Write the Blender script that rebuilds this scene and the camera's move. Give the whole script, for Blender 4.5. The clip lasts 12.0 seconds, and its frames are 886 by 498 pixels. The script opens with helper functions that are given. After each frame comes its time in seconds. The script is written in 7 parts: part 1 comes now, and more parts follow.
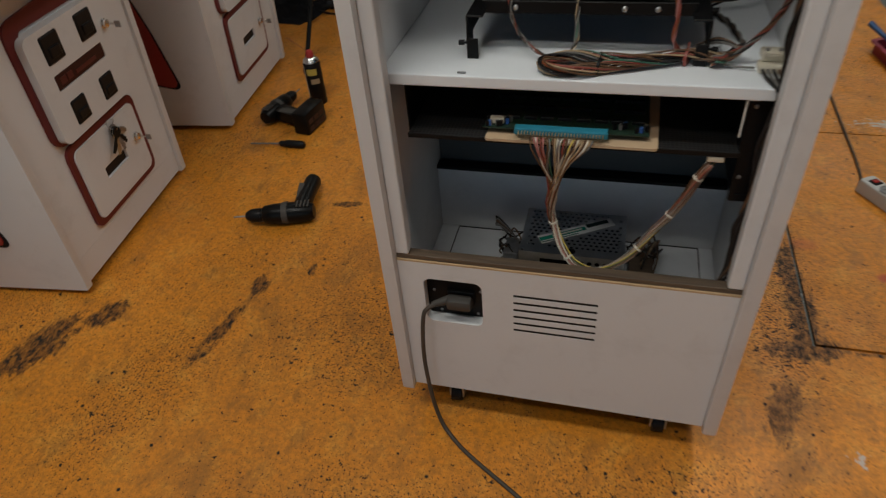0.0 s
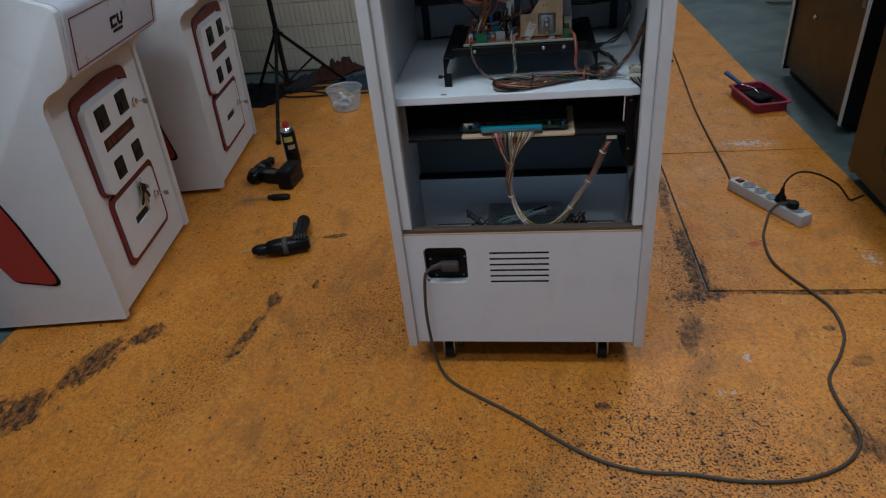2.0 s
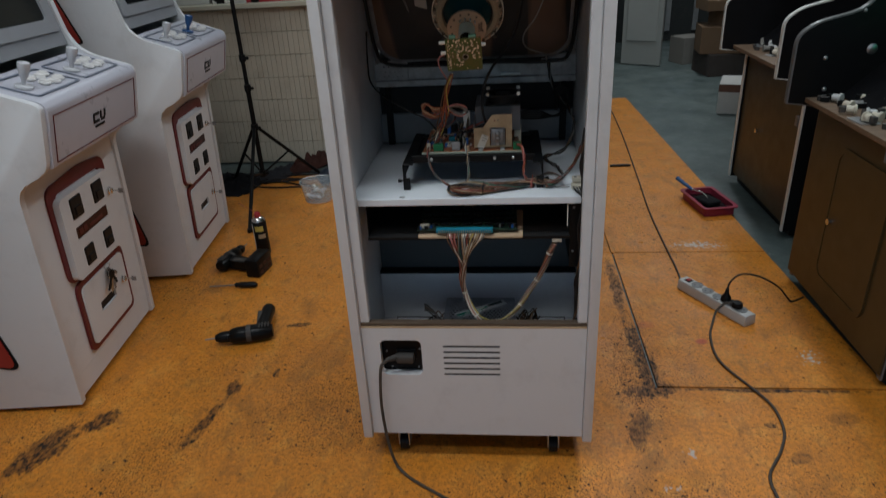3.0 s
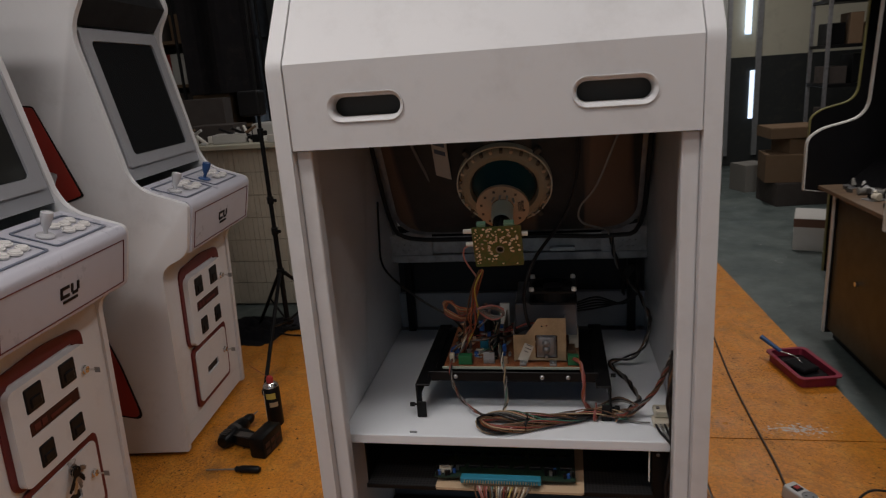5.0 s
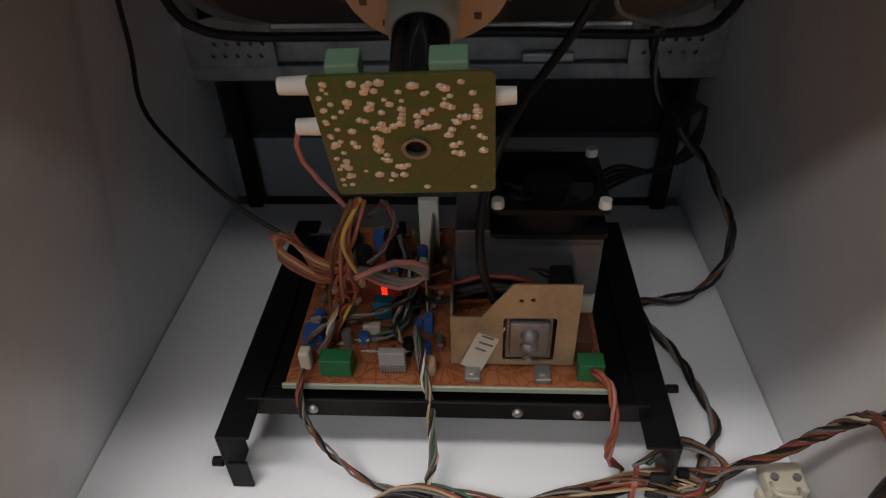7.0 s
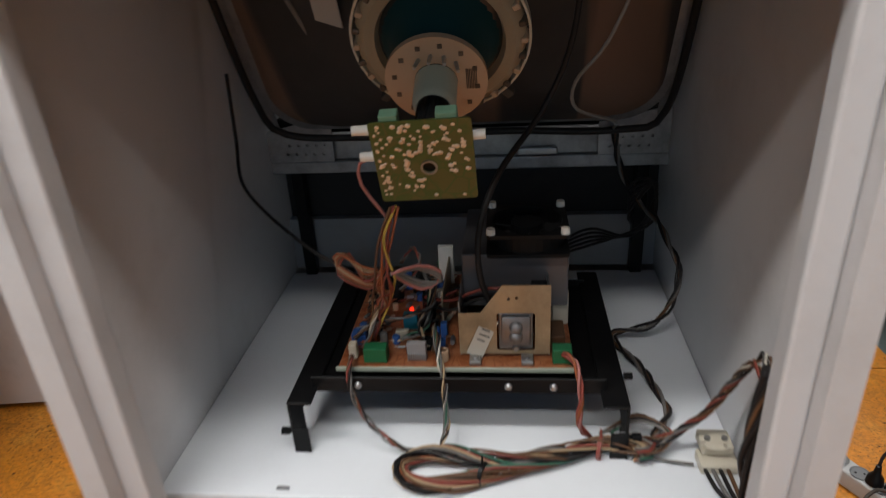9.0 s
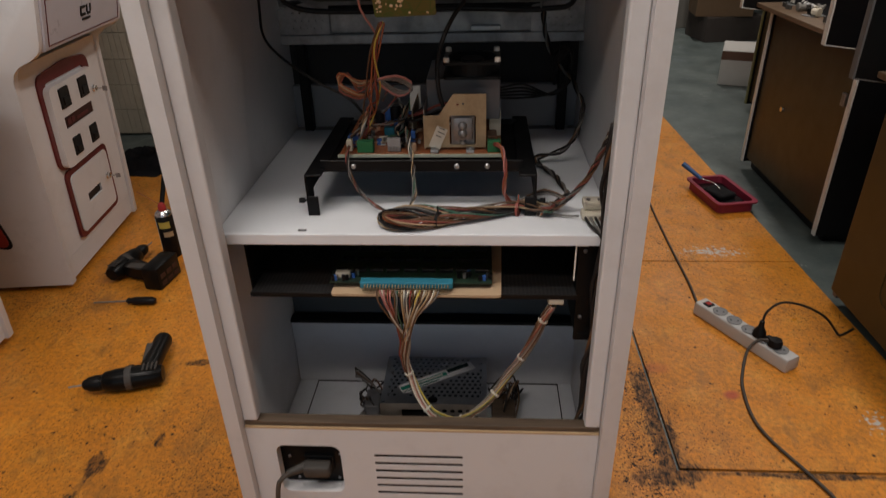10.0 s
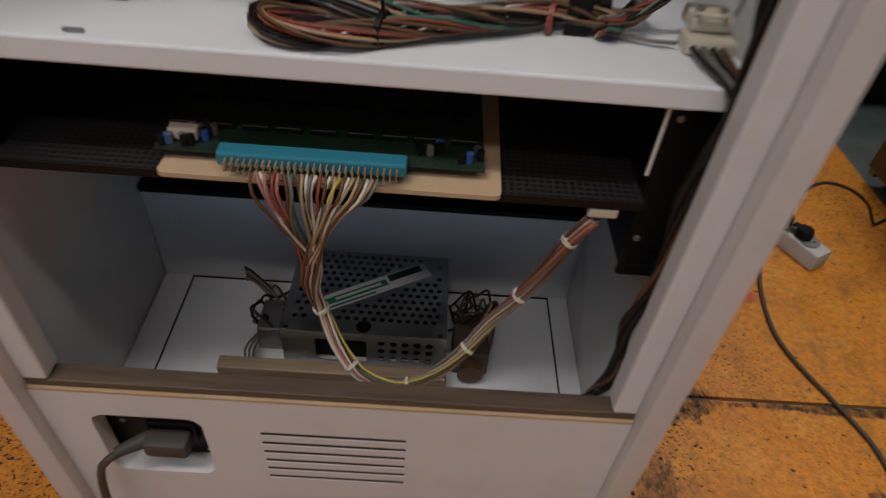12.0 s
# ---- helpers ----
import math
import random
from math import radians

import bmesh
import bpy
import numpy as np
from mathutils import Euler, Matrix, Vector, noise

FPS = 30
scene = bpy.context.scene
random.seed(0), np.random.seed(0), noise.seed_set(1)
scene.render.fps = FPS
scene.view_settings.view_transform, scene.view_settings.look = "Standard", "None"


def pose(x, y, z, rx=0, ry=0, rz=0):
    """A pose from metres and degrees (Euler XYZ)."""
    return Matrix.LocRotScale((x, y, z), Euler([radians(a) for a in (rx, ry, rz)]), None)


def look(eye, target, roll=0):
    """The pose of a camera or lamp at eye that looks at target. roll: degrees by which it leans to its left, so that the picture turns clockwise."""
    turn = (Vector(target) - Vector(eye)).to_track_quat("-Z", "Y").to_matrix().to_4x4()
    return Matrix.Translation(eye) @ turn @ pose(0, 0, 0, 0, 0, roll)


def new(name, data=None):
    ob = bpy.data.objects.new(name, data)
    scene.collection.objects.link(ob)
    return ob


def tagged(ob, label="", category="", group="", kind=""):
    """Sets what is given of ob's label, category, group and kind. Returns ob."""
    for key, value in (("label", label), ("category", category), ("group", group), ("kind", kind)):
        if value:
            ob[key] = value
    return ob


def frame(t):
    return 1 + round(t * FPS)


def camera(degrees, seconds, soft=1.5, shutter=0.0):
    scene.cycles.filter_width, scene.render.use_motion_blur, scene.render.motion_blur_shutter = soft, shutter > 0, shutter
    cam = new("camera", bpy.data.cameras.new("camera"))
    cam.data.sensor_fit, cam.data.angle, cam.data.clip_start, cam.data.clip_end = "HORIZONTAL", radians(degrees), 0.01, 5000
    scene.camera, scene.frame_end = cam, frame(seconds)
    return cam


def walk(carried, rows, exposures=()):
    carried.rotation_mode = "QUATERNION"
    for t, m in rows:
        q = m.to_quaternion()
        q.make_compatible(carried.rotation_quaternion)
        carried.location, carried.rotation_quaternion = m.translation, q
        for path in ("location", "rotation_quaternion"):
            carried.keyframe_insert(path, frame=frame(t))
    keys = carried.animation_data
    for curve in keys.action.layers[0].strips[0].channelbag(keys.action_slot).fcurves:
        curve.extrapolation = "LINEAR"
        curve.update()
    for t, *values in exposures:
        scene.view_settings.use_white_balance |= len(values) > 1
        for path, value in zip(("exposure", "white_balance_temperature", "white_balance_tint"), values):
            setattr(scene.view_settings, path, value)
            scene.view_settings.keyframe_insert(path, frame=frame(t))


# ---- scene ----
cam = camera(68.6, 12.0, 1.2, 0.3)
PATH = [
    (0, (0.060, -0.797, 1.170), (-0.405, 0.662, -0.117), -5.6),
    (0.5, (0.035, -1.005, 1.246), (-0.221, 0.544, 0.007), -4.4),
    (1, (-0.039, -1.083, 1.242), (-0.179, 0.455, -0.029), -2.1),
    (1.5, (-0.027, -1.199, 1.262), (-0.208, 0.427, 0.113), -3.2),
    (2, (0.038, -1.310, 1.255), (-0.246, 0.343, 0.164), -6.3),
    (2.5, (0.080, -1.376, 1.272), (-0.153, 0.325, 0.246), -4.7),
    (3, (0.093, -1.366, 1.306), (-0.109, 0.428, 0.444), -3.3),
    (3.2, (0.084, -1.339, 1.326), (-0.119, 0.489, 0.540), -3.3),
    (3.5, (0.062, -1.285, 1.355), (-0.085, 0.621, 0.770), -1.7),
    (3.7, (0.050, -1.242, 1.369), (0.020, 0.699, 0.884), -0.4),
    (5.5, (0.112, -0.753, 1.318), (-0.312, 1.102, 0.701), -5.4),
    (6, (0.119, -0.564, 1.261), (-0.206, 1.231, 0.440), -3.7),
    (6.5, (0.048, -0.299, 1.248), (-0.174, 1.465, 0.332), -4.1),
    (7, (0.032, -0.181, 1.215), (-0.078, 1.399, -0.006), -2.0),
    (7.2, (0.029, -0.161, 1.209), (-0.079, 1.404, -0.032), -3.0),
    (8.8, (0.062, -0.320, 1.233), (-0.109, 1.464, 0.345), -3.5),
    (9, (0.066, -0.396, 1.232), (-0.145, 1.394, 0.366), -3.6),
    (9.5, (0.093, -0.625, 1.197), (-0.149, 1.170, 0.348), -3.7),
    (10, (0.098, -0.756, 1.177), (-0.022, 0.993, 0.213), -1.6),
    (10.5, (0.100, -0.786, 1.177), (-0.070, 0.893, 0.103), -2.8),
    (11, (0.108, -0.745, 1.158), (-0.098, 0.893, 0.032), -3.7),
    (11.5, (0.105, -0.604, 1.105), (-0.038, 0.963, -0.129), -2.8),
    (11.8, (0.079, -0.454, 1.016), (0.128, 1.079, -0.271), 3.8),
    (12, (0.070, -0.334, 0.959), (0.138, 1.116, -0.417), 5.7),
]
EXPOSURES = [(0.0, -0.22, 6900, 7), (0.5, -0.25, 6000, 4), (1.0, -0.3, 5600, 3), (1.5, -0.27, 5400, 4), (2.5, -0.33, 5600, 3), (3.2, -0.2, 6100, 7), (3.5, -0.07, 6300, 9), (3.7, -0.35, 6300, 9), (5.5, -0.5, 7100, 17), (6.0, -0.13, 7200, 16),
             (6.5, 0.35, 7200, 11), (7.2, 0.12, 6700, 15), (8.8, 0.45, 6300, 12), (9.0, 0.45, 6600, 11), (9.5, 0.0, 6900, 19), (10.0, 0.0, 7200, 16), (10.5, 0.03, 7000, 17), (11.5, -0.14, 6900, 13), (12.0, -0.2, 6900, 15)]
walk(cam, [(t, look(eye, target, roll)) for t, eye, target, roll in PATH], EXPOSURES)

# ---- light: rows of fluorescent tubes under the ceiling, dim daylight through the far windows ----
world = bpy.data.worlds.new("workshop_world")
scene.world = world
world.use_nodes = True
wn = world.node_tree.nodes
sky = wn.new("ShaderNodeTexSky")
sky.sky_type, sky.sun_disc, sky.sun_elevation, sky.sun_rotation = "NISHITA", False, radians(35), radians(20)
world.node_tree.links.new(sky.outputs[0], wn["Background"].inputs[0])
wn["Background"].inputs[1].default_value = 0.1


def tube_light(x, y, z, length, power, along_y=True):
    lamp = bpy.data.lights.new("tube_light", "AREA")
    lamp.shape, lamp.size, lamp.size_y, lamp.energy, lamp.color = "RECTANGLE", 0.25, length, power, (0.98, 0.98, 0.97)
    ob = new("tube_light", lamp)
    ob.matrix_basis = pose(x, y, z, 0, 0, 0 if along_y else 90)
    return ob


CEILING = 3.4
for lx, ly, power in ((-0.95, -0.8, 35), (0.95, -0.65, 15), (-0.4, -1.8, 23), (1.25, 1.5, 38), (-1.6, 1.5, 3), (1.6, 5.0, 44), (-1.9, 4.0, 12)):
    tube_light(lx, ly, CEILING - 0.12, 1.4, power, ly > 0)
# unseen low fill lamp behind the camera, added to brighten the cabinet interior
lamp = bpy.data.lights.new("low_fill_light", "AREA")
lamp.shape, lamp.size, lamp.size_y, lamp.energy, lamp.color = "RECTANGLE", 3.6, 1.4, 2.5, (0.86, 0.94, 1.0)
new("low_fill_light", lamp).matrix_basis = look((0.0, -3.9, 0.9), (0.0, 0.0, 0.7))


# ---- tools ----
def part(name, bm, material, parent=None, label=""):
    """Links a bmesh as one mesh object under a thing or a part."""
    bmesh.ops.recalc_face_normals(bm, faces=bm.faces)
    me = bpy.data.meshes.new(name)
    bm.to_mesh(me)
    bm.free()
    for m in (material if isinstance(material, (list, tuple)) else [material]):
        me.materials.append(m)
    ob = new(name, me)
    if parent is not None:
        ob.parent = parent
    if label:
        ob["label"] = label
    return ob


def smooth(ob, angle=40):
    me = ob.data
    me.shade_smooth()
    me.set_sharp_from_angle(angle=radians(angle))
    return ob


def thing(name, m=None, label="", category="", group="", kind=""):
    ob = new(name)
    ob.empty_display_size = 0.05
    if m is not None:
        ob.matrix_basis = m
    return tagged(ob, label, category, group, kind)


def B():
    return bmesh.new()


def box(bm, lo, hi, bevel=0.0, seg=2, m=None):
    """A box from corner to corner, its edges rounded."""
    c = [(a + b) / 2 for a, b in zip(lo, hi)]
    s = [abs(b - a) for a, b in zip(lo, hi)]
    r = bmesh.ops.create_cube(bm, size=1.0, matrix=Matrix.Translation(c) @ Matrix.Diagonal((*s, 1)))
    vs = r["verts"]
    if bevel > 0:
        es = list({e for v in vs for e in v.link_edges})
        r = bmesh.ops.bevel(bm, geom=es, offset=min(bevel, min(s) * 0.45), segments=seg, affect="EDGES", profile=0.5)
        vs = list({v for f in r["faces"] for v in f.verts} | {v for v in vs if v.is_valid})
    if m is not None:
        bmesh.ops.transform(bm, matrix=m, verts=vs)
    return vs


def cyl(bm, p0, p1, r0, r1=None, seg=20, caps=True):
    """A cylinder or cone between two points."""
    p0, p1 = Vector(p0), Vector(p1)
    r1 = r0 if r1 is None else r1
    d = p1 - p0
    m = Matrix.Translation((p0 + p1) / 2) @ d.to_track_quat("Z", "Y").to_matrix().to_4x4()
    return bmesh.ops.create_cone(bm, cap_ends=caps, segments=seg, radius1=max(r0, 1e-5), radius2=max(r1, 1e-5), depth=d.length, matrix=m)["verts"]


def lathe(bm, profile, m=None, seg=32):
    """Turns (radius, height) pairs round z."""
    rings = []
    for r, z in profile:
        rings.append([bm.verts.new((r * math.cos(2 * math.pi * i / seg), r * math.sin(2 * math.pi * i / seg), z)) for i in range(seg)])
    for a, b in zip(rings, rings[1:]):
        for i in range(seg):
            bm.faces.new((a[i], a[(i + 1) % seg], b[(i + 1) % seg], b[i]))
    if profile[0][0] > 1e-4:
        bm.faces.new(rings[0][::-1])
    if profile[-1][0] > 1e-4:
        bm.faces.new(rings[-1])
    vs = [v for r in rings for v in r]
    if m is not None:
        bmesh.ops.transform(bm, matrix=m, verts=vs)
    return vs


AX = {"x": lambda a, b, c: (c, a, b), "y": lambda a, b, c: (a, c, b), "z": lambda a, b, c: (a, b, c)}


def prism(bm, outline, axis, lo, hi, bevel=0.0, m=None):
    """A flat outline drawn out along an axis: x takes (y, z), y takes (x, z), z takes (x, y)."""
    f = AX[axis]
    a = [bm.verts.new(f(p[0], p[1], lo)) for p in outline]
    b = [bm.verts.new(f(p[0], p[1], hi)) for p in outline]
    n = len(a)
    fs = [bm.faces.new(a[::-1]), bm.faces.new(b)]
    for i in range(n):
        fs.append(bm.faces.new((a[i], a[(i + 1) % n], b[(i + 1) % n], b[i])))
    vs = a + b
    if bevel > 0:
        r = bmesh.ops.bevel(bm, geom=list(fs[0].edges) + list(fs[1].edges), offset=bevel, segments=2, affect="EDGES", profile=0.5)
        vs = list({v for q in r["faces"] for v in q.verts} | {v for v in vs if v.is_valid})
    if m is not None:
        bmesh.ops.transform(bm, matrix=m, verts=vs)
    return vs


def rrect(x0, z0, x1, z1, r, n=5):
    """The outline of a rectangle with round corners."""
    out = []
    for cx, cz, a0 in ((x1 - r, z0 + r, -90), (x1 - r, z1 - r, 0), (x0 + r, z1 - r, 90), (x0 + r, z0 + r, 180)):
        for i in range(n + 1):
            a = radians(a0 + 90 * i / n)
            out.append((cx + r * math.cos(a), cz + r * math.sin(a)))
    return out


def rounded(points, r, n=5):
    """Rounds the corners of an outline; r is one radius or one for each corner."""
    out = []
    k = len(points)
    for i, p in enumerate(points):
        ri = r[i] if isinstance(r, (list, tuple)) else r
        p, a, b = Vector(p), Vector(points[i - 1]), Vector(points[(i + 1) % k])
        if ri <= 0:
            out.append(tuple(p))
            continue
        da, db = (a - p), (b - p)
        ra = min(ri, da.length * 0.48, db.length * 0.48)
        s, e = p + da.normalized() * ra, p + db.normalized() * ra
        for j in range(n + 1):
            t = j / n
            q = s * (1 - t) ** 2 + p * 2 * t * (1 - t) + e * t * t
            out.append(tuple(q))
    return out


def disc2(cx, cz, r, n=10):
    return [(cx + r * math.cos(2 * math.pi * i / n), cz + r * math.sin(2 * math.pi * i / n)) for i in range(n)]


def plate(bm, outer, holes, axis, lo, hi, m=None):
    """A sheet with holes right through it, from lo to hi along the axis."""
    f = AX[axis]
    start = len(bm.verts)
    es = []
    loops = []
    for loop in [outer] + list(holes):
        vs = [bm.verts.new(f(p[0], p[1], lo)) for p in loop]
        loops.append(vs)
        es += [bm.edges.new((vs[i], vs[(i + 1) % len(vs)])) for i in range(len(vs))]
    r = bmesh.ops.triangle_fill(bm, edges=es, use_beauty=True, use_dissolve=False)
    faces = [g for g in r["geom"] if isinstance(g, bmesh.types.BMFace)]
    r = bmesh.ops.extrude_face_region(bm, geom=faces)
    top = [g for g in r["geom"] if isinstance(g, bmesh.types.BMVert)]
    d = Vector(f(0, 0, hi - lo))
    for v in top:
        v.co += d
    vs = [v for loop in loops for v in loop] + top
    if m is not None:
        bmesh.ops.transform(bm, matrix=m, verts=vs)
    return vs


def spline(points, step=0.01):
    """Evenly stepped points on a smooth curve through the given ones."""
    p = [Vector(q) for q in points]
    p = [p[0] * 2 - p[1]] + p + [p[-1] * 2 - p[-2]]
    out = []
    for i in range(1, len(p) - 2):
        n = max(2, int((p[i + 1] - p[i]).length / step))
        for j in range(n):
            t = j / n
            a, b, c, d = p[i - 1], p[i], p[i + 1], p[i + 2]
            out.append(0.5 * ((2 * b) + (c - a) * t + (2 * a - 5 * b + 4 * c - d) * t * t + (3 * b - a - 3 * c + d) * t ** 3))
    out.append(p[-2])
    return out


def frames_along(pts):
    """A steady cross frame at each point of a line."""
    up = Vector((0, 0, 1))
    d = (pts[1] - pts[0]).normalized()
    u = d.cross(up)
    u = u.normalized() if u.length > 1e-3 else Vector((1, 0, 0))
    res = []
    for i, p in enumerate(pts):
        d = (pts[min(i + 1, len(pts) - 1)] - pts[max(i - 1, 0)]).normalized()
        u = (u - d * u.dot(d))
        u = u.normalized() if u.length > 1e-6 else d.orthogonal().normalized()
        res.append((p, u, d.cross(u)))
    return res


def sweep(bm, pts, r, seg=6):
    """A round cord along a line of points."""
    rings = []
    for p, u, v in frames_along(pts):
        rings.append([bm.verts.new(p + u * (r * math.cos(2 * math.pi * k / seg)) + v * (r * math.sin(2 * math.pi * k / seg))) for k in range(seg)])
    for a, b in zip(rings, rings[1:]):
        for k in range(seg):
            bm.faces.new((a[k], a[(k + 1) % seg], b[(k + 1) % seg], b[k])).smooth = True
    bm.faces.new(rings[0][::-1])
    bm.faces.new(rings[-1])


def cord(name, points, r, material, parent=None, label="", step=0.01, seg=8):
    bm = B()
    sweep(bm, spline(points, step), r, seg)
    return part(name, bm, material, parent, label)


def harness(points, n, radius, r, mats, parent, turns=14.0, step=0.008, seg=5, spread=0.0, name="wire"):
    """Strands laid round one another along a line; turns per metre."""
    pts = spline(points, step)
    fr = frames_along(pts)
    length = [0.0]
    for a, b in zip(pts, pts[1:]):
        length.append(length[-1] + (b - a).length)
    total = length[-1]
    for k in range(n):
        rr = radius * (0.35 + 0.65 * random.random())
        ph = 2 * math.pi * k / n + random.uniform(-0.4, 0.4)
        line = []
        for (p, u, v), s in zip(fr, length):
            a = ph + turns * 2 * math.pi * s * (0.8 + 0.2 * math.sin(k))
            w = rr * (1 + spread * (2 * s / total - 1) ** 2)
            line.append(p + u * (w * math.cos(a)) + v * (w * math.sin(a)))
        bm = B()
        sweep(bm, line, r, seg)
        part(name, bm, mats[k % len(mats)], parent)


# ---- materials ----
class Mat:
    """A node material with a principled surface."""

    def __init__(self, name, color=(0.5, 0.5, 0.5), rough=0.5, metal=0.0, **more):
        self.m = bpy.data.materials.new(name)
        self.m.use_nodes = True
        self.n, self.l = self.m.node_tree.nodes, self.m.node_tree.links
        self.b = self.n["Principled BSDF"]
        self.b.inputs["Base Color"].default_value = (*color, 1)
        self.b.inputs["Roughness"].default_value = rough
        self.b.inputs["Metallic"].default_value = metal
        for k, v in more.items():
            self.b.inputs[k].default_value = v
        self.pos = None

    def coord(self, scale=(1, 1, 1), obj=False):
        tc, mp = self.n.new("ShaderNodeTexCoord"), self.n.new("ShaderNodeMapping")
        mp.inputs["Scale"].default_value = scale
        if obj:
            self.l.new(tc.outputs["Object"], mp.inputs[0])
        else:
            geo = self.n.new("ShaderNodeNewGeometry")
            self.l.new(geo.outputs["Position"], mp.inputs[0])
        return mp.outputs[0]

    def noise(self, scale, detail=4, rough=0.6, stretch=(1, 1, 1), obj=False, distortion=0.0):
        t = self.n.new("ShaderNodeTexNoise")
        t.inputs["Scale"].default_value, t.inputs["Detail"].default_value = scale, detail
        t.inputs["Roughness"].default_value, t.inputs["Distortion"].default_value = rough, distortion
        self.l.new(self.coord(stretch, obj), t.inputs["Vector"])
        return t.outputs["Fac"]

    def voronoi(self, scale, stretch=(1, 1, 1), obj=False, feature="F1", out="Distance", rand=1.0):
        t = self.n.new("ShaderNodeTexVoronoi")
        t.feature = feature
        t.inputs["Scale"].default_value, t.inputs["Randomness"].default_value = scale, rand
        self.l.new(self.coord(stretch, obj), t.inputs["Vector"])
        return t.outputs[out]

    def ramp(self, fac, stops):
        r = self.n.new("ShaderNodeValToRGB")
        e = r.color_ramp.elements
        while len(e) < len(stops):
            e.new(0.5)
        for q, (p, c) in zip(e, stops):
            q.position = p
            q.color = (*c, 1) if isinstance(c, (tuple, list)) else (c, c, c, 1)
        self.l.new(fac, r.inputs[0])
        return r.outputs[0]

    def mix(self, fac, a, b, mode="MIX"):
        x = self.n.new("ShaderNodeMix")
        x.data_type, x.blend_type = "RGBA", mode
        for sock, v in ((x.inputs[0], fac), (x.inputs[6], a), (x.inputs[7], b)):
            if isinstance(v, bpy.types.NodeSocket):
                self.l.new(v, sock)
            elif isinstance(v, (tuple, list)):
                sock.default_value = (*v, 1)
            else:
                sock.default_value = v if sock == x.inputs[0] else (v, v, v, 1)
        return x.outputs[2]

    def math(self, op, a, b=0.5):
        x = self.n.new("ShaderNodeMath")
        x.operation = op
        for sock, v in ((x.inputs[0], a), (x.inputs[1], b)):
            if isinstance(v, bpy.types.NodeSocket):
                self.l.new(v, sock)
            else:
                sock.default_value = v
        return x.outputs[0]

    def color(self, sock):
        self.l.new(sock, self.b.inputs["Base Color"])
        return self

    def rough(self, sock):
        self.l.new(sock, self.b.inputs["Roughness"])
        return self

    def bump(self, sock, strength=0.2, dist=0.002):
        x = self.n.new("ShaderNodeBump")
        x.inputs["Strength"].default_value, x.inputs["Distance"].default_value = strength, dist
        self.l.new(sock, x.inputs["Height"])
        self.l.new(x.outputs[0], self.b.inputs["Normal"])
        return self


def painted(name, color, rough=0.4, grain=260, vary=0.06, dirt=0.12, dirtcolor=(0.16, 0.13, 0.1), bump=0.04, metal=0.0):
    """Paint or plastic with a fine grain, uneven tone and some grime."""
    k = Mat(name, color, rough, metal)
    lo, hi = tuple(c * (1 - vary) for c in color), tuple(min(1, c * (1 + vary)) for c in color)
    tone = k.mix(k.noise(3.0, 3), lo, hi)
    g = k.ramp(k.noise(9, 6, 0.7), [(0.52, 0.0), (0.8, 1.0)])
    k.color(k.mix(k.math("MULTIPLY", g, dirt), tone, dirtcolor))
    k.b.inputs["Specular IOR Level"].default_value = 0.32 if max(color) > 0.05 else 0.16
    k.rough(k.ramp(k.noise(14, 4), [(0.3, rough * 0.85), (0.7, min(1, rough * 1.2))]))
    if bump:
        k.bump(k.noise(grain, 2), bump, 0.001)
    return k.m


def wooden(name, a, b, rough=0.55, stretch=(2, 30, 30), scale=4):
    k = Mat(name, a, rough)
    k.color(k.ramp(k.noise(scale, 6, 0.65, stretch, distortion=0.6), [(0.3, a), (0.7, b)]))
    k.bump(k.noise(scale * 3, 4, 0.6, stretch), 0.08, 0.001)
    return k.m


def metallic(name, color, rough=0.35, metal=1.0, wear=0.3, dark=(0.1, 0.09, 0.08)):
    k = Mat(name, color, rough, metal)
    k.color(k.mix(k.math("MULTIPLY", k.ramp(k.noise(22, 6, 0.7), [(0.45, 0.0), (0.75, 1.0)]), wear), color, dark))
    k.rough(k.ramp(k.noise(35, 5), [(0.3, rough * 0.8), (0.7, min(1.0, rough * 1.5))]))
    return k.m


STAINS = [(-1.29, 0.0, 0.2, 0.075, 62, 1.0), (-1.38, -0.19, 0.13, 0.07, 70, 1.0), (-1.19, 0.12, 0.11, 0.045, 50, 1.0), (-0.84, 0.14, 0.15, 0.028, 78, 1.0), (-0.818, 0.30, 0.07, 0.028, 88, 1.0),
          (0.462, 0.14, 0.11, 0.05, 82, 0.85), (0.2, -0.14, 0.026, 0.02, 0, 1.0), (-0.7, 0.385, 0.035, 0.014, 100, 1.0), (0.538, 0.50, 0.30, 0.04, 92, 1.0), (0.545, 0.322, 0.11, 0.055, 10, 1.0),
          (0.52, 0.95, 0.34, 0.03, 90, 0.9), (0.835, 0.162, 0.022, 0.016, 0, 1.0), (0.87, 0.04, 0.05, 0.025, 30, 0.55),
          (-0.72, 0.69, 0.08, 0.018, 10, 1.0), (0.85, 0.325, 0.4, 0.014, 0, 1.0), (1.05, 0.2, 0.07, 0.035, 10, 0.45), (-1.5, -0.33, 0.24, 0.15, 80, 1.0),
          (0.78, -0.25, 0.09, 0.04, 120, 0.9)]
# worn zones where the pitting is dense
WORN = [(-0.45, 0.2, 0.42, 0.3, 20, 0.7), (-0.95, -0.05, 0.4, 0.22, 65, 0.7), (0.35, -0.3, 0.7, 0.35, 0, 1.0), (-0.35, -0.35, 0.5, 0.3, 15, 0.8), (0.5, 0.5, 0.5, 0.14, 90, 1.0)]
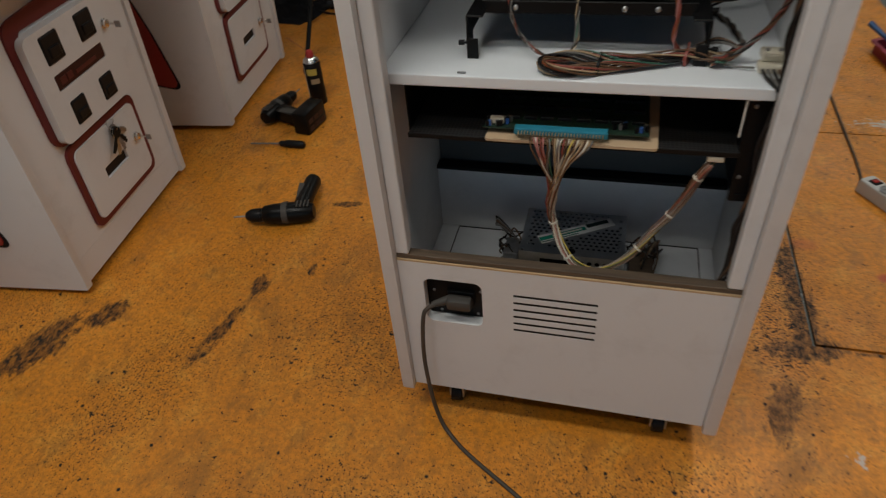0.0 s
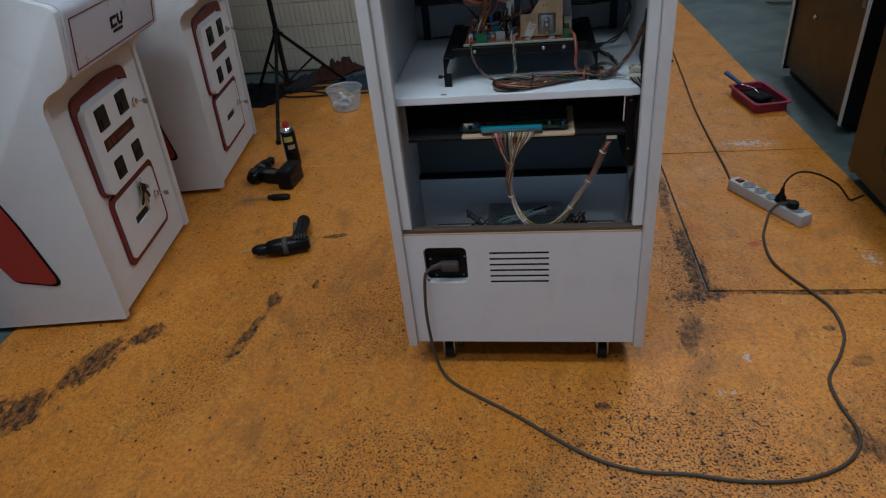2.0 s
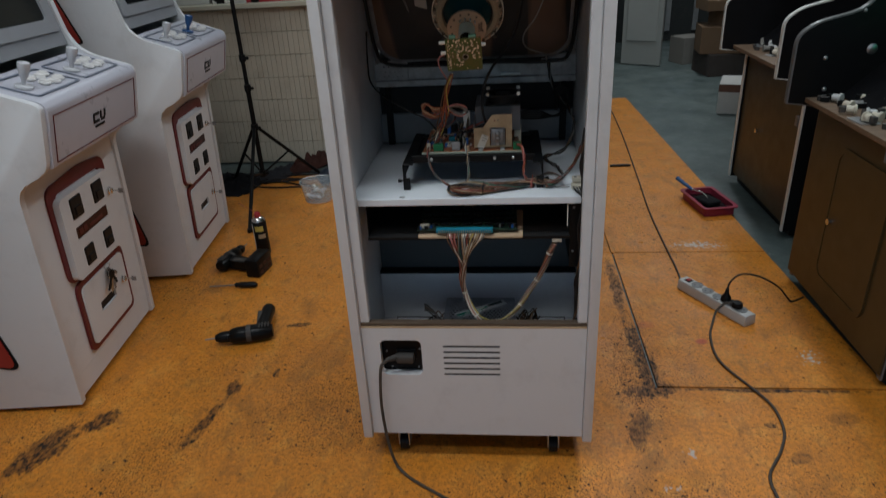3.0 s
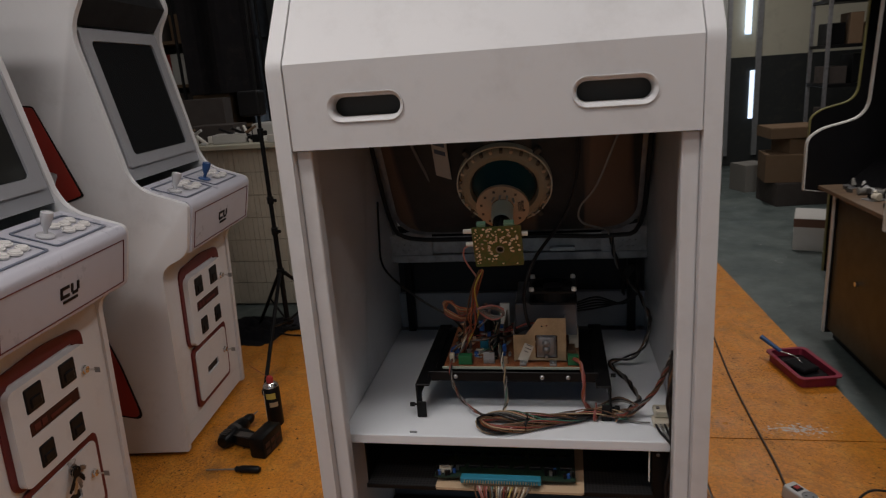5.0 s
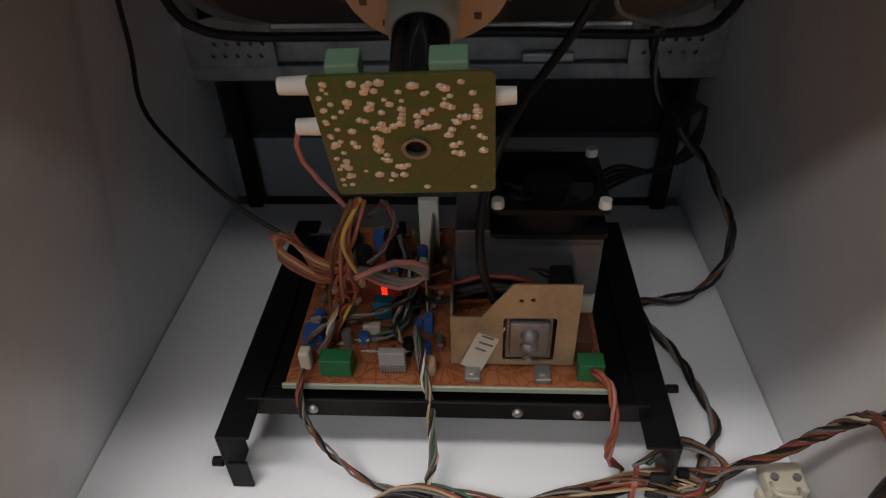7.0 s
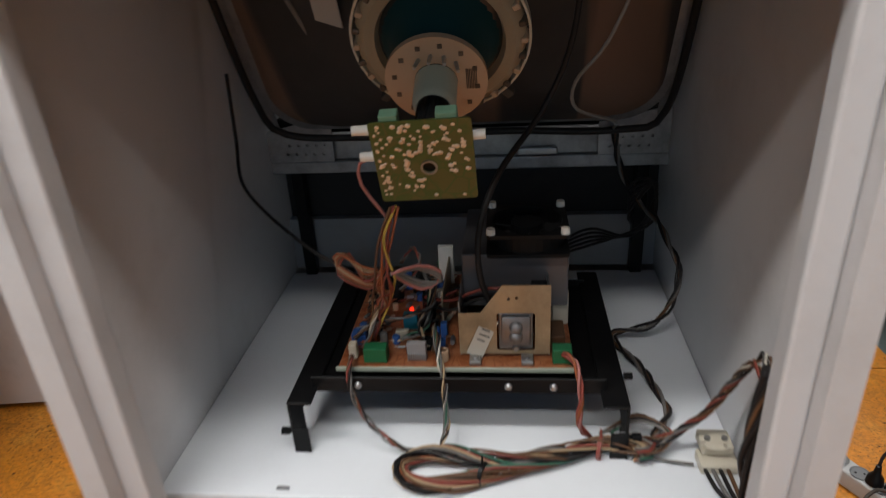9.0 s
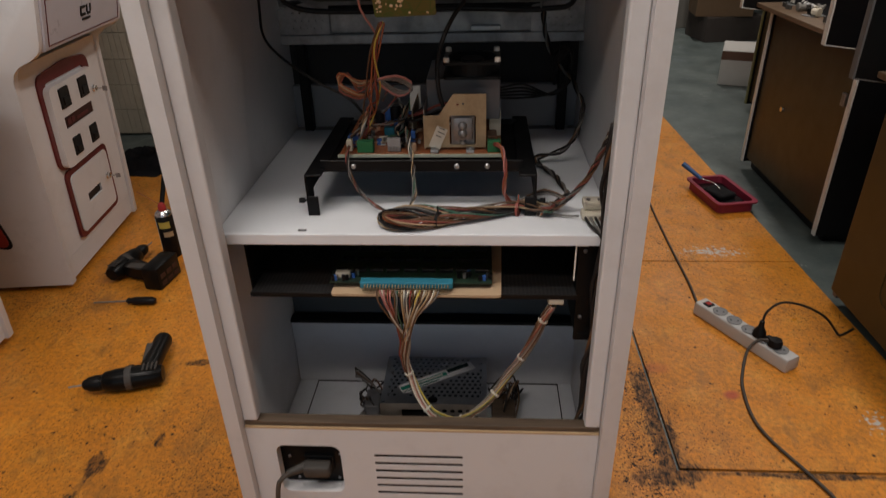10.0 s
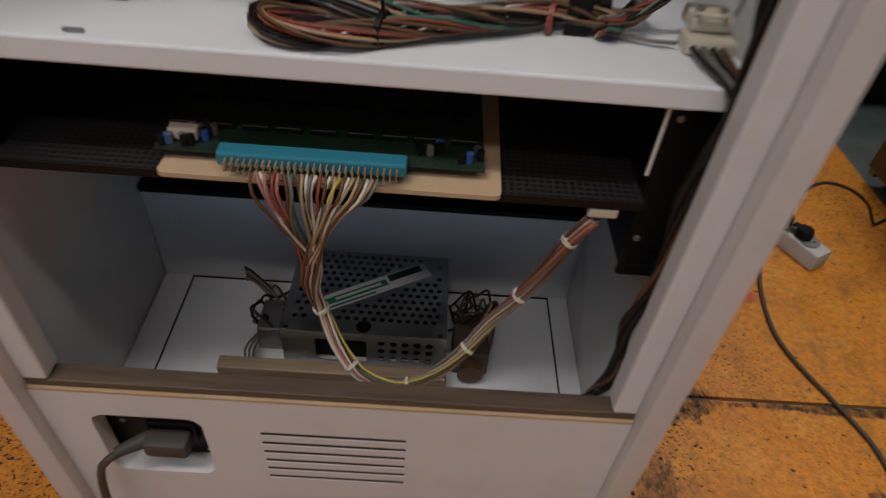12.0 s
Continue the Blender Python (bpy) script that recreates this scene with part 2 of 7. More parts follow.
# pale paint flecks
FLECKS = [(0.94, 1.37, 0.2, 0.07, 0, 1.0), (0.58, 0.045, 0.035, 0.03, 30, 0.8), (0.51, -0.085, 0.035, 0.025, 0, 0.8), (1.08, 0.5, 0.07, 0.05, 40, 1.0)]


# small red paint spots
REDSPOTS = [(0.755, 0.592, 0.03, 0.022, 20, 0.8), (0.586, 0.70, 0.06, 0.035, 0, 0.35)]


def zone_mask(k, place, warp, lift=2.0, lo=0.3, hi=0.6):
    """How far inside a ragged ellipse on the floor a point lies."""
    sx, sy, ra, rb, turn, amount = place
    mp = k.n.new("ShaderNodeMapping")
    mp.vector_type = "TEXTURE"
    mp.inputs["Location"].default_value, mp.inputs["Rotation"].default_value, mp.inputs["Scale"].default_value = (sx, sy, 0), (0, 0, radians(turn)), (ra, rb, 1)
    geo = k.n.new("ShaderNodeNewGeometry")
    k.l.new(geo.outputs["Position"], mp.inputs[0])
    ln = k.n.new("ShaderNodeVectorMath")
    ln.operation = "LENGTH"
    k.l.new(mp.outputs[0], ln.inputs[0])
    near = k.math("SUBTRACT", 1.0, ln.outputs["Value"])
    hit = k.ramp(k.math("ADD", near, k.math("MULTIPLY", k.math("SUBTRACT", warp, 0.5), lift)), [(lo, 0.0), (hi, amount)])
    return k.math("MULTIPLY", hit, k.ramp(near, [(-0.0, 0.0), (0.1, 1.0)]))


def floor_paint():
    """Ochre floor paint, scuffed to black in specks and streaks."""
    k = Mat("ochre_floor_paint", (0.5, 0.24, 0.045), 0.45)
    base = k.mix(k.noise(2.2, 5, 0.6), (0.56, 0.188, 0.012), (0.82, 0.305, 0.032))
    base = k.mix(k.ramp(k.noise(11, 6, 0.75), [(0.5, 0.0), (0.72, 0.6)]), base, (0.82, 0.40, 0.07))
    base = k.mix(k.ramp(k.noise(14, 6, 0.75, (1.2, 0.7, 1)), [(0.52, 0.0), (0.68, 0.7)]), base, (0.28, 0.115, 0.025))
    base = k.mix(k.ramp(k.noise(75, 5, 0.75), [(0.42, 0.0), (0.68, 0.7)]), base, (0.26, 0.105, 0.02))
    base = k.mix(k.ramp(k.noise(3.4, 7, 0.78, (1.0, 0.6, 1), distortion=0.8), [(0.54, 0.0), (0.70, 0.7)]), base, (0.22, 0.095, 0.022))
    warp = k.noise(16, 9, 0.82, (1, 0.5, 1), distortion=0.6)
    zone = k.ramp(k.noise(1.7, 4, 0.65), [(0.44, 0.0), (0.70, 0.7)])
    drift = k.noise(5, 4, 0.6)
    for place in WORN:
        zone = k.math("MAXIMUM", zone, zone_mask(k, place, drift, 1.2, 0.0, 0.7))
    fine = k.noise(165, 4, 0.7)
    pits = k.ramp(k.math("ADD", fine, k.math("MULTIPLY", zone, 0.10)), [(0.622, 0.0), (0.665, 1.0)])
    coarse = k.noise(48, 4, 0.7)
    blots = k.ramp(k.math("ADD", coarse, k.math("MULTIPLY", zone, 0.07)), [(0.655, 0.0), (0.685, 1.0)])
    specks = k.math("MULTIPLY", k.ramp(k.voronoi(23), [(0.07, 1.0), (0.13, 0.0)]), k.ramp(k.noise(17, 2), [(0.55, 0.0), (0.58, 1.0)]))
    scuff = k.ramp(k.noise(3.2, 8, 0.78, (1.0, 0.45, 1), distortion=1.0), [(0.67, 0.0), (0.70, 0.7)])
    fac = k.math("MAXIMUM", k.math("MAXIMUM", k.math("MAXIMUM", pits, blots), specks), k.math("MULTIPLY", scuff, k.ramp(fine, [(0.42, 0.1), (0.55, 1.0)])))
    grit = k.ramp(k.noise(70, 6, 0.8, (1, 0.5, 1)), [(0.38, 0.35), (0.58, 1.0)])
    for place in STAINS:
        fac = k.math("MAXIMUM", fac, k.math("MULTIPLY", zone_mask(k, place, warp, 3.4, 0.2, 0.42), grit))
    pale = None
    crumbs = k.noise(60, 4, 0.7)
    for place in FLECKS:
        q = zone_mask(k, place, crumbs, 4.5, 0.75, 0.9)
        pale = q if pale is None else k.math("MAXIMUM", pale, q)
    for place in REDSPOTS:
        base = k.mix(zone_mask(k, place, drift, 1.6, 0.1, 0.6), base, (0.42, 0.05, 0.03))
    col = k.mix(fac, base, (0.008, 0.007, 0.007))
    k.color(k.mix(pale, col, (0.5, 0.48, 0.45)))
    k.rough(k.math("MAXIMUM", k.ramp(k.noise(6, 5), [(0.3, 0.27), (0.7, 0.6)]), k.math("MULTIPLY", fac, 0.8)))
    k.b.inputs["Specular IOR Level"].default_value = 0.42
    k.bump(k.noise(45, 6, 0.75), 0.55, 0.004)
    return k.m


def concrete():
    k = Mat("blue_green_concrete", (0.12, 0.16, 0.16), 0.5)
    base = k.mix(k.ramp(k.noise(3.5, 8, 0.75), [(0.3, 0.0), (0.7, 1.0)]), (0.045, 0.065, 0.065), (0.14, 0.17, 0.16))
    chips = k.ramp(k.noise(13, 7, 0.8), [(0.63, 0.0), (0.67, 0.8)])
    k.color(k.mix(chips, base, (0.38, 0.38, 0.35)))
    k.rough(k.ramp(k.noise(5, 4), [(0.3, 0.35), (0.7, 0.65)]))
    k.bump(k.noise(40, 5), 0.15, 0.003)
    return k.m


WHITE = painted("white_lacquer", (0.66, 0.66, 0.67), 0.38, dirt=0.17)
WHITE_IN = painted("white_melamine", (0.72, 0.74, 0.77), 0.42, dirt=0.16)
SHELFW = painted("white_shelf_board", (0.74, 0.77, 0.8), 0.35, dirt=0.05)
FLOORP = floor_paint()
CONCRETE = concrete()
RED = painted("dark_red_trim", (0.125, 0.016, 0.015), 0.4, dirt=0.1)
REDP = painted("red_decal", (0.30, 0.032, 0.022), 0.4, dirt=0.1)
BLACK = painted("black_paint", (0.007, 0.007, 0.008), 0.4, dirt=0.18, dirtcolor=(0.03, 0.028, 0.025))
BLACKM = painted("black_matt_metal", (0.006, 0.006, 0.0065), 0.42, dirt=0.2, dirtcolor=(0.03, 0.028, 0.025))
BLACKP = painted("black_plastic", (0.008, 0.008, 0.0085), 0.4, dirt=0.08, dirtcolor=(0.03, 0.028, 0.025))
RUBBER = painted("grey_rubber", (0.06, 0.055, 0.05), 0.55)
GREYC = painted("grey_cord", (0.06, 0.049, 0.04), 0.5)
CHROME = metallic("chrome", (0.7, 0.7, 0.7), 0.2, wear=0.1)
STEEL = metallic("galvanised_steel", (0.5, 0.51, 0.52), 0.4)
DULLST = metallic("dull_steel", (0.36, 0.36, 0.37), 0.5, wear=0.5)
BRASSY = metallic("oxidised_bracket", (0.46, 0.36, 0.23), 0.5, 0.55, 0.6, (0.2, 0.13, 0.07))
BROWNED = wooden("dark_raw_board_edge", (0.06, 0.042, 0.03), (0.13, 0.09, 0.06))
PLY = wooden("raw_plywood_edge", (0.42, 0.28, 0.15), (0.55, 0.4, 0.24))
GOLD = painted("bronze_brown_front", (0.062, 0.042, 0.017), 0.36, vary=0.15, dirt=0.25, dirtcolor=(0.03, 0.02, 0.01))
TRIMW = painted("white_edge_strip", (0.6, 0.6, 0.57), 0.4, dirt=0.2)
WALLW = painted("grey_plaster", (0.25, 0.25, 0.25), 0.8, 60, dirt=0.2)
WALLY = painted("cream_wall", (0.5, 0.48, 0.38), 0.8, 60, dirt=0.2)
WALLD = painted("dark_dado", (0.03, 0.033, 0.033), 0.6, dirt=0.2)
CEIL = painted("ceiling_paint", (0.36, 0.36, 0.37), 0.85, 40)
BRICKW = painted("whitewashed_block", (0.5, 0.45, 0.36), 0.8, 120, 0.15, 0.3)
MORTAR = painted("pale_mortar", (0.34, 0.31, 0.25), 0.9, 120)
GREYF = painted("grey_screen_frame", (0.30, 0.31, 0.33), 0.45, dirt=0.2)
GLASS = Mat("dark_screen_glass", (0.012, 0.013, 0.014), 0.08).m


# ---- the room ----
def slab(name, lo, hi, material, label, category, kind="structure", bevel=0.0):
    bm = B()
    box(bm, lo, hi, bevel)
    return tagged(part(name, bm, material), label, category, kind=kind)


X0, X1, Y0, Y1 = -4.2, 4.4, -4.0, 7.4
slab("ground", (X0, Y0, -0.2), (X1, Y1, -0.008), CONCRETE, "worn blue-green painted concrete workshop floor", "floor")
# the gap in this wall and the yard are added, unseen, for fill light
for wx0, wx1, wz0, wz1 in ((X0 - 0.2, -2.2, -0.2, CEILING), (2.2, X1 + 0.2, -0.2, CEILING), (-2.199, 2.199, 2.8, CEILING)):
    slab("wall_south", (wx0, Y0 - 0.2, wz0), (wx1, Y0, wz1), WALLW, "unseen grey plastered wall with an added gap behind the camera", "wall")
slab("yard", (-6.0, -12.0, -0.2), (6.0, Y0 - 0.001, -0.012), CONCRETE, "unseen concrete yard added outside the gap behind the camera", "ground")
slab("wall_west", (X0 - 0.2, Y0, -0.2), (X0, Y1, CEILING), WALLW, "grey plastered workshop wall", "wall")
slab("wall_east", (X1, Y0, -0.2), (X1 + 0.2, Y1, CEILING), WALLW, "grey plastered workshop wall", "wall")
slab("ceiling", (X0 - 0.2, Y0 - 0.2, CEILING), (X1 + 0.2, Y1 + 0.2, CEILING + 0.2), CEIL, "plain pale workshop ceiling", "ceiling")

# ochre floor sheets, with open joints between them
FLOOR = thing("floor", None, "ochre painted floor sheets, worn and speckled black", "floor", kind="structure")


def sheet(x0, y0, x1, y1, top=0.0):
    bm = B()
    box(bm, (x0, y0, -0.01), (x1, y1, top), 0.0015, 1)
    return part("floor_sheet", bm, FLOORP, FLOOR)


bm = B()
prism(bm, [(-1.66, -3.2), (2.3, -3.2), (2.3, 0.332), (0.548, 0.332), (0.548, 1.298), (-1.66, 1.298)], "z", -0.01, 0.0)
part("floor_sheet", bm, FLOORP, FLOOR)
sheet(-1.66, 1.301, 0.545, 2.45)


def quad_sheet(corners):
    bm = B()
    prism(bm, corners, "z", -0.01, 0.0)
    return part("floor_sheet", bm, FLOORP, FLOOR)


# the aisle side of these runs on a slant
quad_sheet([(0.556, 0.340), (1.240, 0.340), (1.205, 1.296), (0.556, 1.296)])
quad_sheet([(0.549, 1.302), (1.205, 1.302), (1.158, 2.620), (0.549, 2.620)])
quad_sheet([(0.549, 2.623), (1.158, 2.623), (1.097, 4.300), (0.549, 4.300)])


# ---- white arcade cabinets ----
# side outline in (depth from the back, height)
CAB_SIDE = rounded([(0.0, 0.085), (0.62, 0.085), (0.65, 0.745), (0.75, 0.79), (0.785, 0.968), (0.60, 1.035), (0.50, 1.56), (0.56, 1.66), (0.54, 1.74),
                    (0.26, 1.74), (0.0, 1.372)], [0.004, 0.004, 0.03, 0.03, 0.02, 0.06, 0.06, 0.03, 0.03, 0.03, 0.012])
HALF, SIDE_T = 0.305, 0.023


def cab_sides(cab, y0=0.0, low=0.085):
    for s in (-1, 1):
        bm = B()
        a, b = sorted((s * HALF, s * (HALF - SIDE_T)))
        prism(bm, [(p[0] + y0, p[1] if p[1] > 0.1 else p[1] - 0.085 + low) for p in CAB_SIDE], "x", a, b, 0.003)
        smooth(part("side_panel", bm, WHITE, cab))


def front_parts(cab, full=True, wrapped=False):
    """Kick panel, coin doors, control panel, screen and marquee, with the cabinet's back at y = 0."""
    w = HALF - SIDE_T
    lean = math.atan2(0.03, 0.66)
    bm = B()
    prism(bm, [(0.59, 0.1), (0.612, 0.1), (0.642, 0.745), (0.62, 0.745)], "x", -w, w)
    part("lower_front", bm, WHITE, cab)
    bm = B()
    prism(bm, [(0.62, 0.748), (0.735, 0.793), (0.735, 0.81), (0.62, 0.768)], "x", -w, w)
    part("panel_underside", bm, WHITE, cab)
    # control panel: fascia and top
    bm = B()
    prism(bm, rounded([(0.735, 0.795), (0.757, 0.795), (0.79, 0.955), (0.775, 0.975), (0.60, 1.03), (0.595, 1.015), (0.765, 0.955)], [0, 0.006, 0.02, 0.02, 0, 0, 0.01]), "x", -w, w)
    smooth(part("control_panel", bm, painted("control_panel_print", (0.5, 0.5, 0.56), 0.3), cab))
    if not full:
        return
    fas = Matrix.Translation((0, 0.757, 0.795)) @ Matrix.Rotation(radians(-11.6), 4, "X") @ Matrix.Diagonal((-1, 1, 1, 1))
    for lo, hi in (((-w + 0.02, 0.012), (w - 0.02, 0.014)), ((-w + 0.02, 0.142), (w - 0.02, 0.144)), ((-w + 0.02, 0.0142), (-w + 0.022, 0.1418)), ((w - 0.022, 0.0142), (w - 0.02, 0.1418))):
        bm = B()
        box(bm, (lo[0], 0.0005, lo[1]), (hi[0], 0.0025, hi[1]), m=fas)
        part("fascia_line", bm, RED, cab)
    bm = B()
    for a, b, c, d in ((-0.04, 0.085, -0.004, 0.093), (-0.04, 0.062, -0.032, 0.093), (-0.04, 0.062, -0.004, 0.07), (0.004, 0.07, 0.012, 0.093), (0.03, 0.07, 0.038, 0.093), (0.01, 0.062, 0.032, 0.07), (-0.03, 0.048, 0.03, 0.055)):
        box(bm, (a, 0.0005, b), (c, 0.0028, d), m=fas)
    part("emblem", bm, BLACK, cab, "small black emblem shape")
    # top of control panel: dark mats with buttons and sticks
    top = Matrix.Translation((0, 0.60, 1.0315)) @ Matrix.Rotation(math.atan2(-0.055, 0.175), 4, "X") @ Matrix.Diagonal((-1, 1, 1, 1))
    mat_dark = painted("blue_grey_print", (0.13, 0.15, 0.2), 0.35)
    blue = painted("blue_plastic", (0.02, 0.07, 0.2), 0.35)
    button = painted("white_button_plastic", (0.72, 0.7, 0.68), 0.3)
    film = painted("crumpled_wrap", (0.5, 0.5, 0.52), 0.15, 40, bump=0.6)
    for k, cx in enumerate((-0.13, 0.13)):
        bm = B()
        plate(bm, rrect(cx - 0.115, 0.03, cx + 0.115, 0.165, 0.012), [rrect(cx - 0.108, 0.037, cx + 0.108, 0.158, 0.01)], "z", 0.0006, 0.0026, m=top)
        part("printed_mat", bm, mat_dark, cab)
        for i in range(3):
            for j in range(2):
                bm = B()
                lathe(bm, [(0.0165, 0.0), (0.0165, 0.005), (0.013, 0.006), (0.012, 0.009), (0.0, 0.0095)], top @ Matrix.Translation((cx + 0.005 + i * 0.036, 0.075 + j * 0.042 + 0.008 * (i == 1), 0.002)), 16)
                smooth(part("button", bm, button, cab))
        bm = B()
        lathe(bm, [(0.024, 0.0), (0.022, 0.004), (0.006, 0.006), (0.006, 0.02), (0.011, 0.03), (0.016, 0.055), (0.015, 0.066), (0.0, 0.07)], top @ Matrix.Translation((cx - 0.068, 0.1, 0.002)), 16)
        smooth(part("joystick", bm, blue if k == 1 and not wrapped else film, cab, "blue bat-top joystick" if k == 1 and not wrapped else "joystick in clear wrap"))
    # screen, bezel, marquee
    bm = B()
    prism(bm, [(0.575, 1.055), (0.59, 1.055), (0.49, 1.57), (0.475, 1.57)], "x", -w, w)
    part("bezel", bm, painted("grey_bezel", (0.3, 0.31, 0.33), 0.4), cab)
    bz = Matrix.Translation((0, 0.591, 1.055)) @ Matrix.Rotation(math.atan2(0.1, 0.515), 4, "X")
    bm = B()
    box(bm, (-0.212, 0.0, 0.085), (0.212, 0.004, 0.478), 0.002, m=bz)
    part("screen", bm, GLASS, cab, "switched-off dark glossy screen")
    bm = B()
    plate(bm, rrect(-0.262, 0.045, 0.262, 0.515, 0.01), [rrect(-0.213, 0.084, 0.213, 0.479, 0.02)], "y", 0.001, 0.010, m=bz)
    part("screen_frame", bm, GREYF, cab)
    bm = B()
    prism(bm, [(0.49, 1.575), (0.55, 1.66), (0.53, 1.725), (0.47, 1.725)], "x", -w, w)
    part("marquee", bm, BLACK, cab)
    # coin doors on the leaning lower front
    dm = Matrix.Translation((0, 0.6085, 0.085)) @ Matrix.Rotation(-lean, 4, "X") @ Matrix.Diagonal((-1, 1, 1, 1))
    socket = painted("black_coin_slot", (0.01, 0.01, 0.011), 0.35)
    bm = B()
    plate(bm, rounded([(-0.185, 0.30), (-0.02, 0.275), (0.185, 0.30), (0.185, 0.615), (0.02, 0.63), (-0.185, 0.615)], 0.04), [rrect(-0.14, 0.32, 0.14, 0.585, 0.015)], "y", 0.0, 0.010, m=dm)
    smooth(part("coin_door_trim", bm, RED, cab, "dark red moulded border"))
    bm = B()
    plate(bm, rrect(-0.165, 0.302, 0.165, 0.575, 0.022), [rrect(-0.112, 0.49, -0.042, 0.56, 0.006), rrect(0.03, 0.49, 0.1, 0.56, 0.006), rrect(-0.112, 0.425, 0.1, 0.465, 0.004),
                                                          rrect(-0.098, 0.325, -0.038, 0.39, 0.006), rrect(0.034, 0.325, 0.094, 0.39, 0.006)], "y", 0.004, 0.030, m=dm)
    door = smooth(part("coin_door", bm, WHITE, cab))
    for a, b, c, d in ((-0.112, 0.49, -0.042, 0.56), (0.03, 0.49, 0.1, 0.56), (-0.098, 0.325, -0.038, 0.39), (0.034, 0.325, 0.094, 0.39)):
        bm = B()
        box(bm, (a + 0.001, 0.006, b + 0.001), (c - 0.001, 0.034, d - 0.001), 0.004, m=dm)
        box(bm, ((a + c) / 2 - 0.02, 0.03, b + 0.012), ((a + c) / 2 + 0.02, 0.038, d - 0.03), 0.003, m=dm)
        part("coin_slot", bm, socket, door)
    bm = B()
    box(bm, (-0.111, 0.006, 0.426), (0.099, 0.029, 0.464), 0.002, m=dm)
    part("name_plate", bm, painted("maroon_plate", (0.045, 0.015, 0.013), 0.35), door)
    bm = B()
    for a, c, h in ((-0.095, -0.072, 0.018), (-0.066, -0.045, 0.018), (-0.03, 0.06, 0.010)):
        box(bm, (a, 0.028, 0.436), (c, 0.0305, 0.436 + h), m=dm)
    part("plate_lettering", bm, painted("dull_red_print", (0.1, 0.02, 0.018), 0.4), door)
    bm = B()
    plate(bm, rounded([(-0.165, 0.035), (0.165, 0.035), (0.165, 0.285), (0.06, 0.292), (-0.165, 0.285)], 0.03), [rrect(-0.147, 0.052, 0.147, 0.268, 0.022)], "y", 0.0, 0.012, m=dm)
    smooth(part("cash_door_trim", bm, RED, cab, "dark red moulded border"))
    bm = B()
    plate(bm, rrect(-0.146, 0.053, 0.146, 0.267, 0.021), [rrect(-0.06, 0.135, 0.05, 0.168, 0.004)], "y", 0.0, 0.016, m=dm)
    lower = smooth(part("cash_door", bm, WHITE, cab))
    bm = B()
    box(bm, (-0.059, 0.002, 0.136), (0.049, 0.010, 0.167), 0.002, m=dm)
    part("return_slot", bm, socket, lower)
    for host, x, z, y in ((door, 0.136, 0.5, 0.03), (lower, 0.112, 0.17, 0.016)):
        bm = B()
        lathe(bm, [(0.013, 0.0), (0.013, 0.004), (0.010, 0.006), (0.010, 0.012), (0.0, 0.013)], dm @ Matrix.Translation((x, y, z)) @ Matrix.Rotation(radians(-90), 4, "X"), 16)
        box(bm, (x - 0.001, y + 0.01, z - 0.003), (x + 0.001, y + 0.035, z + 0.003), 0.0005, 1, m=dm)
        lock = smooth(part("lock", bm, CHROME, host, "chrome cam lock with key"))
        bm = B()
        box(bm, (x - 0.001, y + 0.033, z - 0.009), (x + 0.001, y + 0.05, z + 0.008), 0.0008, 1, m=dm)
        part("key_head", bm, DULLST, lock)
    return dm


def key_bunch(cab, dm):
    """Keys on a ring hanging over the top edge of the cash door."""
    bunch = thing("key_bunch", cab.matrix_basis.copy(), "bunch of worn steel keys hanging on the cash door", "keys")
    bm = B()
    ring = [dm @ Vector((0.02 + 0.014 * math.cos(i * math.pi / 8), 0.024 + 0.004 * math.sin(i * math.pi / 4), 0.262 + 0.014 * math.sin(i * math.pi / 8))) for i in range(17)]
    sweep(bm, ring, 0.0014, 6)
    part("key_ring", bm, STEEL, bunch)
    for i, turn in enumerate((-62, -35, -12, 18, 44)):
        km = dm @ Matrix.Translation((0.02 + 0.006 * (i - 2), 0.02 + 0.003 * i, 0.25)) @ Matrix.Rotation(radians(turn), 4, "Y") @ Matrix.Scale(1.5, 4)
        bm = B()
        plate(bm, disc2(0, -0.012, 0.011, 14), [disc2(0, -0.006, 0.003, 8)], "y", 0.0, 0.002, m=km)
        box(bm, (-0.0035, 0.0, -0.052), (0.0035, 0.002, -0.022), 0.0005, 1, m=km)
        box(bm, (0.0034, 0.0, -0.046), (0.0058, 0.002, -0.032), 0.0004, 1, m=km)
        part("key", bm, (DULLST, BLACKM, DULLST, BRASSY, BLACKM)[i], bunch)



def side_decals(cab, s):
    """Red panels edged in black on one outer side."""
    x = s * HALF
    a, b, c, d = (x - 0.0035, x - 0.0004, x - 0.0065, x - 0.0036) if s < 0 else (x + 0.0004, x + 0.0035, x + 0.0036, x + 0.0065)
    low = rounded([(0.33, 0.19), (0.475, 0.16), (0.43, 0.38), (0.31, 0.80), (0.20, 0.80), (0.24, 0.42)], [0.02, 0.04, 0, 0.02, 0.02, 0])
    high = rounded([(0.16, 1.35), (0.32, 1.33), (0.43, 1.02), (0.30, 0.98), (0.36, 1.1), (0.22, 1.15)], 0.01)
    for loop in (low, high):
        bm = B()
        prism(bm, loop, "x", a, b)
        part("decal_border", bm, BLACK, cab)
        cx, cy = sum(p[0] for p in loop) / len(loop), sum(p[1] for p in loop) / len(loop)
        bm = B()
        prism(bm, [(cx + (p[0] - cx) * 0.94, cy + (p[1] - cy) * 0.97) for p in loop], "x", c, d)
        part("decal", bm, REDP, cab, "red vinyl side decal")


